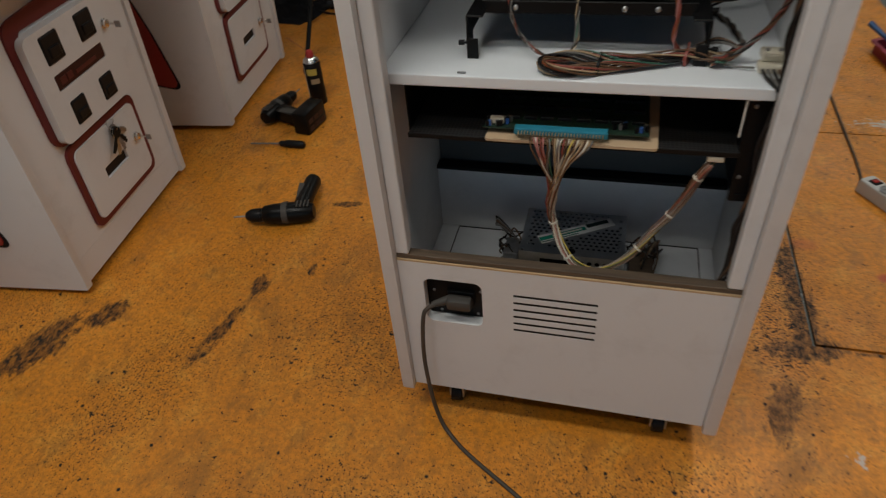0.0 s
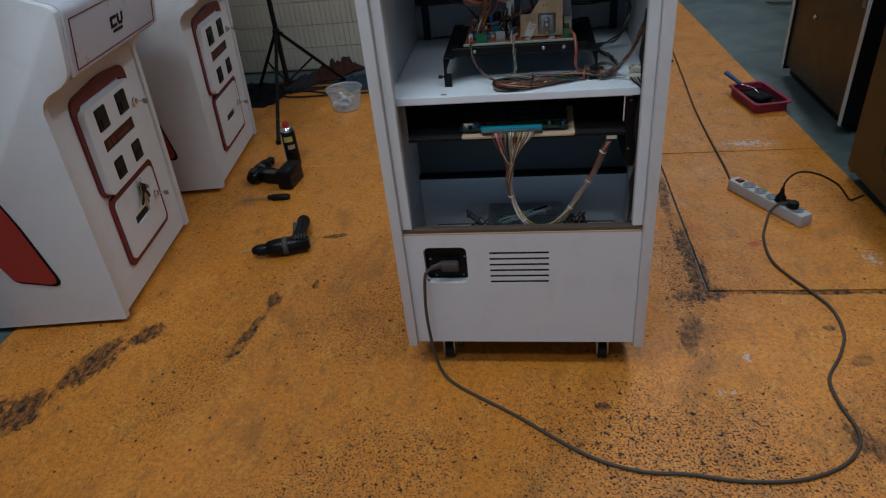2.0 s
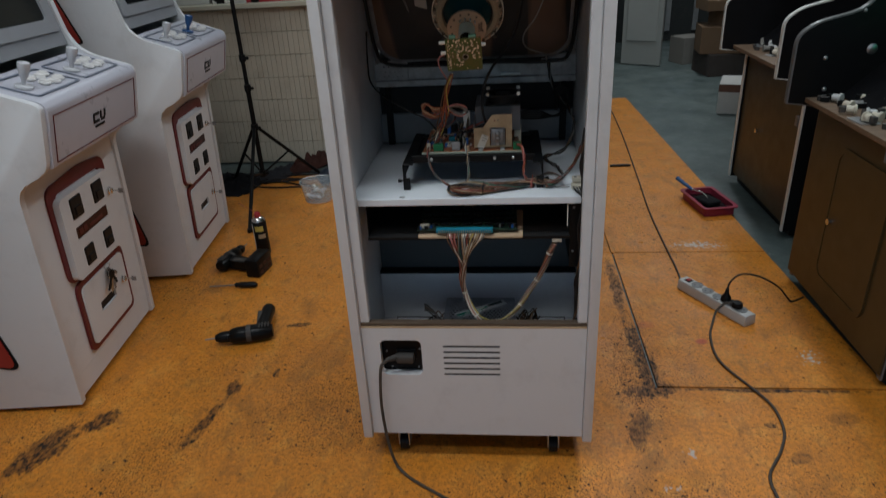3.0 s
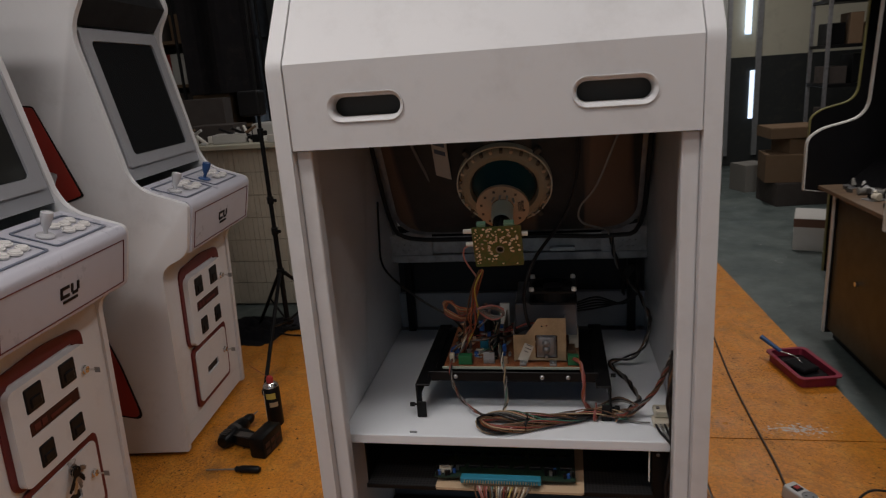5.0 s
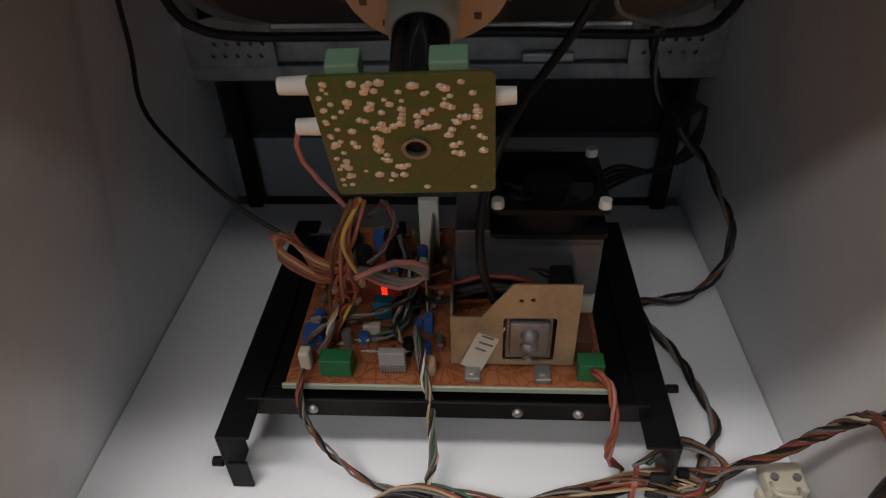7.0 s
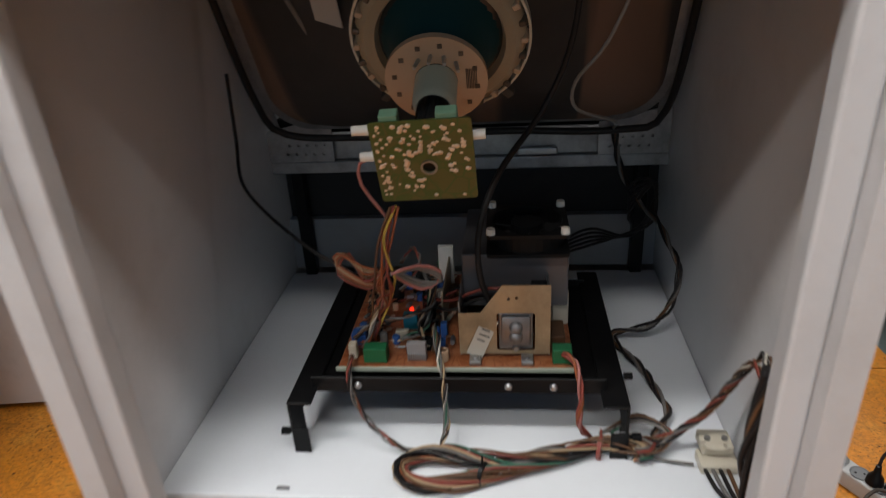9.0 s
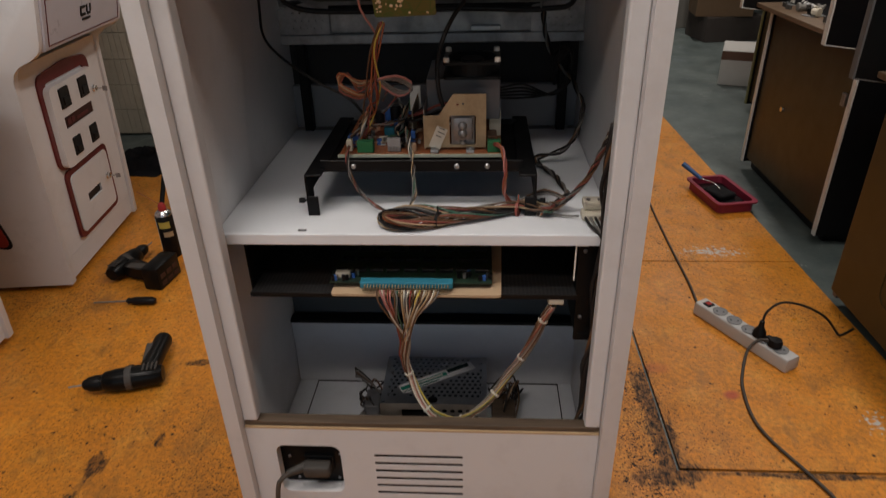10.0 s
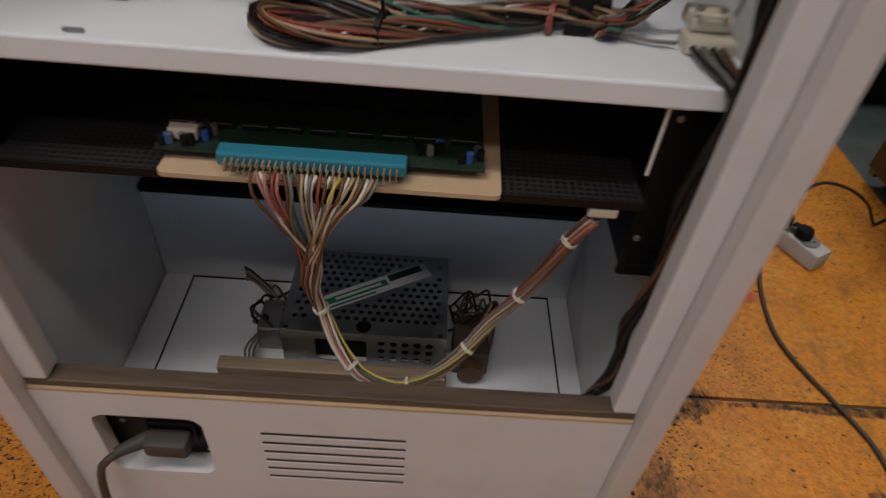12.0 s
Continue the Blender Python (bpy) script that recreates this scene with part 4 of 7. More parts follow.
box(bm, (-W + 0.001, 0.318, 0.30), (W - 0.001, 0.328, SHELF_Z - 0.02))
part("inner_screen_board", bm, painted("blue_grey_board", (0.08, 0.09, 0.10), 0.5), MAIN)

# --- neck board
NB = Matrix.Translation((0.0005, 0.0765, 1.078)) @ Matrix.Rotation(radians(-1.5), 4, "Y") @ Matrix.Rotation(radians(18), 4, "X")
nb = thing("neck_board", None, "square olive circuit board with solder joints on the tube neck", "circuit board")
bm = B()
plate(bm, rrect(-0.0385, -0.037, 0.0385, 0.037, 0.003, 3), [disc2(0.003, -0.005, 0.0052, 14)], "y", -0.0008, 0.0008, m=NB)
board = part("board", bm, PCB_GREEN, nb)
bm = B()
rnd = random.Random(5)
spots = [(0.003 + 0.017 * math.cos(radians(a)), -0.004 + 0.015 * math.sin(radians(a)), 0.0021) for a in range(0, 250, 27)]
for i in range(120):
    x, z = rnd.uniform(-0.035, 0.035), rnd.uniform(-0.033, 0.034)
    if x > 0.0 and -0.028 < z < -0.012 or (x - 0.003) ** 2 + (z + 0.005) ** 2 < 0.00012:
        continue
    spots.append((x, z, rnd.uniform(0.0009, 0.0022)))
for i in range(16):
    spots.append((-0.0345 + 0.004 * (i % 2), 0.026 - i * 0.0037, 0.0013))
for x, z, r in spots:
    bmesh.ops.create_icosphere(bm, subdivisions=1, radius=r, matrix=NB @ Matrix.Translation((x, -0.001, z)) @ Matrix.Diagonal((1.25, 0.6, 1, 1)))
tagged(part("solder", bm, metallic("solder_tin", (0.80, 0.66, 0.52), 0.28, 0.6, 0.25), board), kind="stuff")
bm = B()
plate(bm, disc2(0.003, -0.005, 0.0068, 16), [disc2(0.003, -0.005, 0.005, 16)], "y", -0.002, -0.0009, m=NB)
part("socket_ring", bm, DULLST, board)
for x, z, l in ((-1, 0.027, 0.015), (-1, 0.003, 0.013), (1, 0.018, 0.010)):
    bm = B()
    x0 = x * 0.0375
    cyl(bm, NB @ Vector((x0, 0.006, z)), NB @ Vector((x0 + x * l, 0.006, z)), 0.0042, 0.0038, 14)
    smooth(part("trimmer_knob", bm, WHITEP, nb, "white plastic trimmer knob"))
for x0, x1 in ((-0.03, -0.016), (0.012, 0.028)):
    bm = B()
    box(bm, (x0, 0.001, 0.030), (x1, 0.012, 0.041), 0.001, m=NB)
    part("connector", bm, painted("mint_plastic", (0.16, 0.3, 0.2), 0.5), nb)
bm = B()
cyl(bm, NB @ Vector((0.003, 0.001, -0.005)), NB @ Vector((0.003, 0.022, -0.005)), 0.02, 0.016, 20)
part("tube_socket", bm, BLACKP, nb)

# --- chassis frame with its boards
FZ = 0.826
ch = thing("monitor_chassis", None, "monitor chassis with orange circuit board in a black steel frame", "circuit board")
for x, s in ((-0.158, 1), (0.175, -1)):
    bm = B()
    a, b = sorted((x, x + s * 0.025))
    box(bm, (a, 0.098, FZ - 0.003), (b, 0.37, FZ), 0.0008, 1)
    a, b = sorted((x, x + s * 0.003))
    box(bm, (a, 0.098, FZ - 0.034), (b, 0.37, FZ - 0.0032), 0.0008, 1)
    part("side_rail", bm, BLACKM, ch)
    for y in (0.104, 0.35):
        bm = B()
        a, b = sorted((x + s * 0.0005, x + s * 0.016))
        box(bm, (a, y - 0.004, SHELF_Z + 0.0005), (b, y - 0.001, FZ - 0.035), 0.0006, 1)
        a, b = sorted((x - s * 0.001, x + s * 0.002))
        box(bm, (a, y - 0.004, SHELF_Z + 0.0005), (b, y + 0.03, FZ - 0.0345), 0.0006, 1)
        part("leg", bm, BLACKM, ch)
    bm = B()
    cyl(bm, (x - s * 0.006, 0.108, SHELF_Z + 0.022), (x - s * 0.014, 0.108, SHELF_Z + 0.022), 0.004, seg=10)
    cyl(bm, (x - s * 0.001, 0.108, SHELF_Z + 0.022), (x - s * 0.006, 0.108, SHELF_Z + 0.022), 0.002, seg=8)
    part("bolt", bm, BLACKM, ch)
    if s < 0:
        bm = B()
        cyl(bm, (x + 0.0035, 0.16, FZ - 0.01), (x + 0.012, 0.16, FZ - 0.01), 0.0035, seg=10)
        part("bolt", bm, BLACKM, ch)
bm = B()
box(bm, (-0.139, 0.124, FZ - 0.006), (0.156, 0.127, FZ + 0.012), 0.0008, 1)
box(bm, (-0.139, 0.1272, FZ - 0.006), (0.156, 0.15, FZ - 0.004), 0.0008, 1)
bar = part("front_bar", bm, BLACKM, ch)
bm = B()
box(bm, (-0.139, 0.340, FZ - 0.030), (0.156, 0.343, FZ + 0.004), 0.0008, 1)
part("rear_bar", bm, BLACKM, ch)
bm = B()
box(bm, (-0.1545, 0.1505, FZ - 0.006), (0.1715, 0.339, FZ - 0.0045))
part("tray", bm, BLACKM, ch)
for x in (-0.09, 0.061, 0.105):
    bm = B()
    lathe(bm, [(0.004, 0.0), (0.004, 0.0015), (0.0025, 0.003), (0.0, 0.0032)], Matrix.Translation((x, 0.1238, FZ + 0.003)) @ Matrix.Rotation(radians(90), 4, "X"), 12)
    smooth(part("screw", bm, STEEL, bar))
PZ = 0.8425
bm = B()
box(bm, (-0.112, 0.136, PZ - 0.0016), (0.126, 0.335, PZ), 0.0004, 1)
pcb = part("main_board", bm, PCB_ORANGE, ch)
bm = B()
box(bm, (-0.114, 0.1335, PZ - 0.004), (0.128, 0.1358, PZ + 0.001), 0.0005, 1)
part("board_edge", bm, GLASSY, ch)


def block(name, x0, y0, x1, y1, h, mat, bev=0.001, z=PZ):
    bm = B()
    box(bm, (x0, y0, z + 0.0002), (x1, y1, z + h), bev)
    return part(name, bm, mat, pcb)


def can(name, x, y, r, h, mat, z=PZ):
    bm = B()
    lathe(bm, [(r, 0.0002), (r, h * 0.93), (r * 0.9, h), (0.0, h)], Matrix.Translation((x, y, z)), 14)
    return smooth(part(name, bm, mat, pcb))


def resistor(x, y, a, l, r, mat, z=0.004):
    bm = B()
    d = Vector((math.cos(a), math.sin(a), 0))
    p = Vector((x, y, PZ + z))
    cyl(bm, p - d * l / 2, p + d * l / 2, r, seg=8)
    cyl(bm, p - d * l, p - d * l / 2, 0.0004, seg=5)
    cyl(bm, p + d * l / 2, p + d * l, 0.0004, seg=5)
    return smooth(part("resistor", bm, mat, pcb))


block("connector", -0.086, 0.142, -0.062, 0.156, 0.017, GREENB)
block("connector", 0.105, 0.142, 0.124, 0.156, 0.017, GREENB)
block("connector", -0.024, 0.30, -0.006, 0.318, 0.035, GREENB)
block("coil", -0.104, 0.168, -0.088, 0.183, 0.017, BLUEB)
block("plug", -0.103, 0.148, -0.094, 0.158, 0.018, CREAMP, 0.002)
block("amplifier_chip", -0.042, 0.148, -0.022, 0.155, 0.020, painted("grey_chip", (0.32, 0.31, 0.31), 0.5))
for i in range(9):
    block("chip_pin", -0.0412 + i * 0.0022, 0.1462, -0.0404 + i * 0.0022, 0.1478, 0.008, STEEL, 0)
block("capacitor", -0.060, 0.186, -0.046, 0.193, 0.010, CREAMP)
block("capacitor", -0.054, 0.205, -0.038, 0.216, 0.018, TEALC)
block("capacitor", -0.011, 0.188, -0.004, 0.196, 0.018, BLUEB)
block("capacitor", -0.012, 0.166, -0.004, 0.172, 0.012, BLUEB)
for x, y, r, h, mat in ((-0.005, 0.15, 0.006, 0.012, TAN), (-0.03, 0.205, 0.006, 0.022, BLACKP), (-0.026, 0.226, 0.007, 0.026, BLACKP), (-0.07, 0.27, 0.008, 0.024, BLACKP), (-0.045, 0.285, 0.009, 0.03, BLACKP),
                        (-0.06, 0.3, 0.006, 0.02, BLUEB), (-0.085, 0.3, 0.007, 0.022, BLACKP), (-0.018, 0.262, 0.005, 0.018, WHITEP), (-0.018, 0.275, 0.005, 0.022, BLUEB), (-0.03, 0.25, 0.008, 0.02, BLACKP)):
    can("capacitor", x, y, r, h, mat)
rnd = random.Random(11)
COMP = [W_BROWN, TAN, RUBBER, W_GREY, W_BROWN, W_RED, CREAMP, BLACKP, STEEL, W_ORANGE]
for i in range(70):
    x, y = rnd.uniform(-0.104, 0.006), rnd.uniform(0.16, 0.325)
    resistor(x, y, rnd.choice((0, math.pi / 2, 0.4, 1.2)), rnd.uniform(0.005, 0.011), rnd.uniform(0.0011, 0.0026), rnd.choice(COMP), rnd.uniform(0.003, 0.009))
for i in range(26):
    x, y = rnd.uniform(-0.104, 0.006), rnd.uniform(0.16, 0.325)
    can("capacitor", x, y, rnd.uniform(0.002, 0.0045), rnd.uniform(0.006, 0.015), rnd.choice((BLACKP, BLUEB, TAN, W_BROWN, W_GREY)))
k = Mat("red_lamp", (0.6, 0.02, 0.02), 0.3)
k.b.inputs["Emission Color"].default_value, k.b.inputs["Emission Strength"].default_value = (1, 0.03, 0.01, 1), 1.2
can("indicator_lamp", -0.048, 0.232, 0.0025, 0.012, k.m)
# standing board and metal heat sink
block("upright_board", -0.0095, 0.2, -0.008, 0.31, 0.045, painted("pale_upright_board", (0.3, 0.24, 0.16), 0.5), 0)
block("clip", -0.022, 0.296, -0.004, 0.302, 0.058, WHITEP)
block("heat_sink_side", 0.012, 0.158, 0.0136, 0.33, 0.062, DULLST, 0)
block("heat_sink_side", 0.1015, 0.158, 0.103, 0.26, 0.07, DULLST, 0)
bm = B()
plate(bm, [(0.012, PZ + 0.004), (0.103, PZ + 0.004), (0.103, PZ + 0.083), (0.056, PZ + 0.083), (0.034, PZ + 0.052), (0.012, PZ + 0.052)],
      [rrect(0.050, PZ + 0.008, 0.088, PZ + 0.052, 0.003), disc2(0.062, PZ + 0.068, 0.0018, 8), disc2(0.07, PZ + 0.069, 0.0018, 8)], "y", 0.1545, 0.1562)
sink = part("heat_sink", bm, BRASSY, ch, "stained metal heat sink plate")
bm = B()
box(bm, (0.052, 0.1575, PZ + 0.008), (0.086, 0.160, PZ + 0.050), 0.002)
box(bm, (0.0515, 0.168, PZ + 0.004), (0.0865, 0.17, PZ + 0.054))
part("mica_plate", bm, DULLST, sink)
bm = B()
box(bm, (0.0545, 0.1520, PZ + 0.015), (0.0835, 0.1573, PZ + 0.049), 0.004)
for z in (0.026, 0.037):
    lathe(bm, [(0.007, 0.0), (0.0065, 0.003), (0.004, 0.0055), (0.0, 0.006)], Matrix.Translation((0.069, 0.1521, PZ + z)) @ Matrix.Rotation(radians(90), 4, "X"), 14)
smooth(part("power_transistor", bm, DULLST, sink))
bm = B()
lathe(bm, [(0.004, 0), (0.004, 0.003), (0.0025, 0.006), (0.0, 0.006)], Matrix.Translation((0.069, 0.157, PZ + 0.012)) @ Matrix.Rotation(radians(90), 4, "X"), 12)
smooth(part("screw", bm, STEEL, sink))
for x in (0.022, 0.074):
    bm = B()
    box(bm, (x, 0.139, PZ + 0.0002), (x + 0.012, 0.154, PZ + 0.005), 0.001)
    lathe(bm, [(0.003, 0), (0.003, 0.002), (0, 0.0022)], Matrix.Translation((x + 0.006, 0.146, PZ + 0.005)), 10)
    part("foot_clip", bm, STEEL, sink)
bm = B()
box(bm, (0.0, 0.0, 0.0), (0.017, 0.001, 0.043), m=Matrix.Translation((0.019, 0.150, PZ + 0.008)) @ Matrix.Rotation(radians(24), 4, "Y") @ Matrix.Rotation(radians(-8), 4, "X"))
part("paper_tag", bm, painted("yellowed_paper", (0.55, 0.5, 0.42), 0.7), sink, "handwritten paper tag")
for i, (q, w_) in enumerate(((0.030, 0.009), (0.024, 0.011), (0.018, 0.008))):
    bm = B()
    box(bm, (0.004, -0.0006, q), (0.004 + w_, -0.0002, q + 0.0016), m=Matrix.Translation((0.019, 0.150, PZ + 0.008)) @ Matrix.Rotation(radians(24), 4, "Y") @ Matrix.Rotation(radians(-8), 4, "X"))
    part("scribble", bm, W_GREY, sink)
bm = B()
box(bm, (0.0138, 0.205, PZ + 0.03), (0.124, 0.33, PZ + 0.092), 0.002)
part("sink_box", bm, painted("grey_sheet_metal", (0.13, 0.13, 0.14), 0.4, metal=0.4), ch, "folded dull metal box")
bm = B()
box(bm, (0.085, 0.182, PZ + 0.035), (0.102, 0.2, PZ + 0.065), 0.002)
part("regulator", bm, BLACKP, pcb)
block("connector", 0.108, 0.215, 0.126, 0.232, 0.04, CREAMP, 0.002)
block("capacitor", 0.105, 0.168, 0.119, 0.2, 0.016, W_BROWN)
# cooling fan lying on top
fan = thing("cooling_fan", None, "black square cooling fan lying on the chassis", "fan")
bm = B()
F0 = (0.040, 0.192, 0.124, 0.274)
FZ0 = PZ + 0.0935
cx, cy = (F0[0] + F0[2]) / 2, (F0[1] + F0[3]) / 2
plate(bm, rrect(F0[0], F0[1], F0[2], F0[3], 0.006), [disc2(cx, cy, 0.037, 32)], "z", FZ0, FZ0 + 0.004)
plate(bm, rrect(F0[0], F0[1], F0[2], F0[3], 0.006), [disc2(cx, cy, 0.037, 32)], "z", FZ0 + 0.021, FZ0 + 0.025)
plate(bm, disc2(cx, cy, 0.0395, 32), [disc2(cx, cy, 0.037, 32)], "z", FZ0 + 0.004, FZ0 + 0.021)
part("frame", bm, BLACKP, fan)
bm = B()
cyl(bm, (cx, cy, FZ0 + 0.002), (cx, cy, FZ0 + 0.023), 0.017, seg=24)
part("hub", bm, BLACKP, fan)
for i in range(7):
    bm = B()
    box(bm, (0.016, -0.009, -0.001), (0.0355, 0.009, 0.001), m=Matrix.Translation((cx, cy, FZ0 + 0.012)) @ Matrix.Rotation(2 * math.pi * i / 7, 4, "Z") @ Matrix.Rotation(radians(35), 4, "X"))
    part("blade", bm, BLACKP, fan)
for x in (F0[0] + 0.005, F0[2] - 0.005):
    for y in (F0[1] + 0.005, F0[3] - 0.005):
        bm = B()
        cyl(bm, (x, y, FZ0 + 0.025), (x, y, FZ0 + 0.031), 0.0048, 0.0042, 12)
        part("screw_cap", bm, WHITEP, fan, "pale screw head")

# --- looms and cables of the upper space
for seed, pts, cols in ((31, [(-0.098, 0.16, PZ + 0.018), (-0.08, 0.172, PZ + 0.03), (-0.05, 0.178, PZ + 0.032), (-0.02, 0.195, PZ + 0.036), (-0.018, 0.225, PZ + 0.05)], (W_BLACK, W_GREY, W_BROWN)),
                        (32, [(-0.02, 0.225, PZ + 0.02), (0.005, 0.22, PZ + 0.042), (0.045, 0.212, PZ + 0.05), (0.09, 0.2, PZ + 0.055), (0.1, 0.19, PZ + 0.045)], (W_BLACK, W_RED, W_BLACK)),
                        (33, [(-0.03, 0.24, PZ + 0.02), (-0.022, 0.225, PZ + 0.044), (-0.024, 0.2, PZ + 0.03), (-0.032, 0.18, PZ + 0.024), (-0.026, 0.16, PZ + 0.02)], (W_GREY, W_BLACK, W_TAN)),
                        (34, [(-0.1, 0.24, PZ + 0.004), (-0.085, 0.225, PZ + 0.03), (-0.078, 0.2, PZ + 0.022), (-0.09, 0.175, PZ + 0.016)], (W_BROWN, W_TAN, W_BLACK)),
                        (35, [(-0.07, 0.31, PZ + 0.03), (-0.05, 0.29, PZ + 0.06), (-0.04, 0.26, PZ + 0.05), (-0.06, 0.24, PZ + 0.03)], (W_BROWN, W_RED, W_GREY))):
    jump = thing("jumper_lead", None, "short twisted dark lead across the chassis board", "wire")
    harness(pts, 3, 0.0022, 0.0013, list(cols), jump, 30)
loom = thing("wire_loom", None, "twisted multicoloured wire loom lying on the shelf", "cable")
MIX = [W_GREY, W_BLACK, W_BROWN, W_RED, W_TAN, W_BLACK, W_GREEN, W_RED, W_BLACK, W_TAN, W_BROWN, W_BLACK, W_BROWN, W_ORANGE]
Z0 = SHELF_Z + 0.011
harness([(0.115, 0.093, Z0 + 0.002), (0.06, 0.078, Z0 + 0.006), (0.0, 0.088, Z0 + 0.004), (-0.030, 0.086, Z0), (-0.044, 0.072, Z0), (-0.034, 0.056, Z0), (-0.004, 0.051, Z0), (0.046, 0.066, Z0), (0.112, 0.092, Z0 + 0.002), (0.158, 0.107, Z0 + 0.004), (0.197, 0.104, Z0), (0.182, 0.094, Z0)],
        20, 0.0088, 0.0013, MIX, loom, 7)
harness([(0.16, 0.105, Z0), (0.202, 0.102, Z0 + 0.002), (0.225, 0.11, Z0 + 0.015), (0.25, 0.10, 0.83), (0.262, 0.085, 0.875), (0.268, 0.065, 0.908), (0.266, 0.045, 0.915), (0.262, 0.030, 0.90)], 6, 0.0036, 0.0014, [W_BLACK, W_WHITE, W_BLACK, W_BROWN, W_BLACK, W_GREY], loom, 20)
harness([(0.17, 0.118, Z0), (0.207, 0.114, Z0 + 0.004), (0.235, 0.108, 0.80), (0.255, 0.095, 0.845), (0.266, 0.078, 0.89), (0.266, 0.052, 0.90), (0.264, 0.031, 0.88)], 6, 0.0034, 0.0014, [W_RED, W_BROWN, W_BLACK, W_RED, W_BROWN, W_TAN], loom, 20)
harness([(-0.097, 0.139, PZ + 0.012), (-0.098, 0.122, 0.845), (-0.094, 0.116, 0.82), (-0.078, 0.110, 0.79), (-0.045, 0.098, Z0), (0.0, 0.088, Z0)], 5, 0.0026, 0.0011, [W_GREY, W_BLACK, W_RED, W_BROWN, W_GREY], loom, 22)
harness([(-0.014, 0.165, PZ + 0.03), (-0.008, 0.140, PZ + 0.016), (-0.002, 0.120, 0.82), (0.0, 0.108, 0.795), (-0.004, 0.094, Z0 + 0.004), (0.03, 0.084, Z0)], 7, 0.0036, 0.0011, [W_GREY, W_WHITE, W_BLACK, W_BROWN, W_GREEN, W_GREY, W_TAN], loom, 22)
harness([(0.115, 0.141, PZ + 0.014), (0.125, 0.13, PZ + 0.012), (0.131, 0.118, 0.825), (0.13, 0.115, 0.79), (0.142, 0.118, Z0)], 4, 0.003, 0.0017, [W_RED, W_PINK, W_ORANGE, W_RED], loom, 20)
for i in range(7):
    bm = B()
    a = 0.4 * i
    sweep(bm, spline([(0.15 + 0.002 * i, 0.115 + 0.003 * math.sin(a), Z0 + 0.008), (0.19, 0.13 + 0.006 * math.sin(a), Z0 + 0.012 + 0.002 * (i % 3)), (0.215 + 0.002 * (i % 4), 0.118, Z0 + 0.008), (0.20, 0.098 - 0.002 * (i % 3), Z0 + 0.002 * (i % 3)), (0.16, 0.10, Z0)], 0.006), 0.0017, 5)
    part("wire", bm, MIX[i], loom)
for p in ((0.036, 0.066), (0.150, 0.105)):
    bm = B()
    lathe(bm, [(0.0105, -0.002), (0.0122, -0.002), (0.0122, 0.002), (0.0105, 0.002)], Matrix.Translation((p[0], p[1], Z0)) @ Matrix.Rotation(radians(90), 4, "Y") @ Matrix.Rotation(radians(18), 4, "X"), 18)
    box(bm, (p[0] - 0.001, p[1] - 0.001, Z0 + 0.012), (p[0] + 0.001, p[1] + 0.001, Z0 + 0.022))
    part("cable_tie", bm, BLACKP if p[0] < 0.1 else W_RED, loom)
side = thing("cable", None, "black cable bundle hanging behind the picture tube", "cable")
harness([(0.205, 0.476, 0.99), (0.215, 0.46, 0.93), (0.235, 0.43, 0.9), (0.258, 0.36, 0.88), (0.262, 0.30, 0.84), (0.235, 0.30, 0.79), (0.19, 0.305, Z0), (0.208, 0.255, Z0 - 0.003), (0.223, 0.205, Z0 - 0.003), (0.226, 0.16, Z0 - 0.003), (0.205, 0.12, Z0)], 4, 0.004, 0.002, [W_BLACK, W_GREY, W_BLACK, W_BROWN], side, 14)
for i in range(5):
    cord("wire", [(0.12, 0.33, 0.87 + 0.004 * i), (0.17, 0.40, 0.85 + 0.006 * i), (0.215 + 0.004 * i, 0.44, 0.845), (0.255, 0.43, 0.87 + 0.008 * i), (0.25, 0.42, 0.93), (0.225, 0.44, 0.92 - 0.01 * i), (0.23, 0.45, 0.86)], 0.002, W_BLACK, side)
anode = thing("anode_cable", None, "thick black high-voltage cable to the picture tube", "cable")
cord("lead", [(0.135, 0.23, 1.24), (0.125, 0.245, 1.14), (0.10, 0.25, 1.075), (0.055, 0.215, 1.02), (0.035, 0.185, 0.975), (0.034, 0.172, 0.93), (0.045, 0.178, 0.885)], 0.0032, W_BLACK, anode)
cord("lead", [(0.20, 0.27, 1.22), (0.165, 0.29, 1.13), (0.135, 0.31, 1.085), (0.14, 0.335, 1.05), (0.19, 0.39, 1.02), (0.20, 0.47, 0.985)], 0.002, painted("braid", (0.25, 0.24, 0.22), 0.5), anode)
gnd = thing("degaussing_cable", None, "black degaussing coil wound round the tube rim", "cable")
cord("coil", [CRT @ Vector(p) for p in ((-0.262, -0.22, 0.285), (-0.264, 0.0, 0.285), (-0.262, 0.17, 0.285), (-0.235, 0.222, 0.28), (-0.12, 0.236, 0.285), (0.05, 0.232, 0.285), (0.2, 0.236, 0.285), (0.256, 0.205, 0.285), (0.262, 0.0, 0.285), (0.26, -0.22, 0.285))], 0.0048, W_BLACK, gnd, step=0.015)
cord("lead", [(-0.268, 0.36, 1.1), (-0.272, 0.36, 1.02), (-0.262, 0.33, 0.975), (-0.225, 0.30, 0.945), (-0.16, 0.25, 0.92), (-0.11, 0.23, 0.90), (-0.085, 0.23, 0.87)], 0.0022, W_BLACK, gnd)
cord("lead", [CRT @ Vector((-0.20, -0.16, 0.235)), CRT @ Vector((-0.15, 0.02, 0.225)), CRT @ Vector((-0.11, 0.16, 0.245))], 0.0025, W_GREY, gnd)
neckw = thing("neck_wires", None, "orange and pink wires hanging from the neck board", "cable")
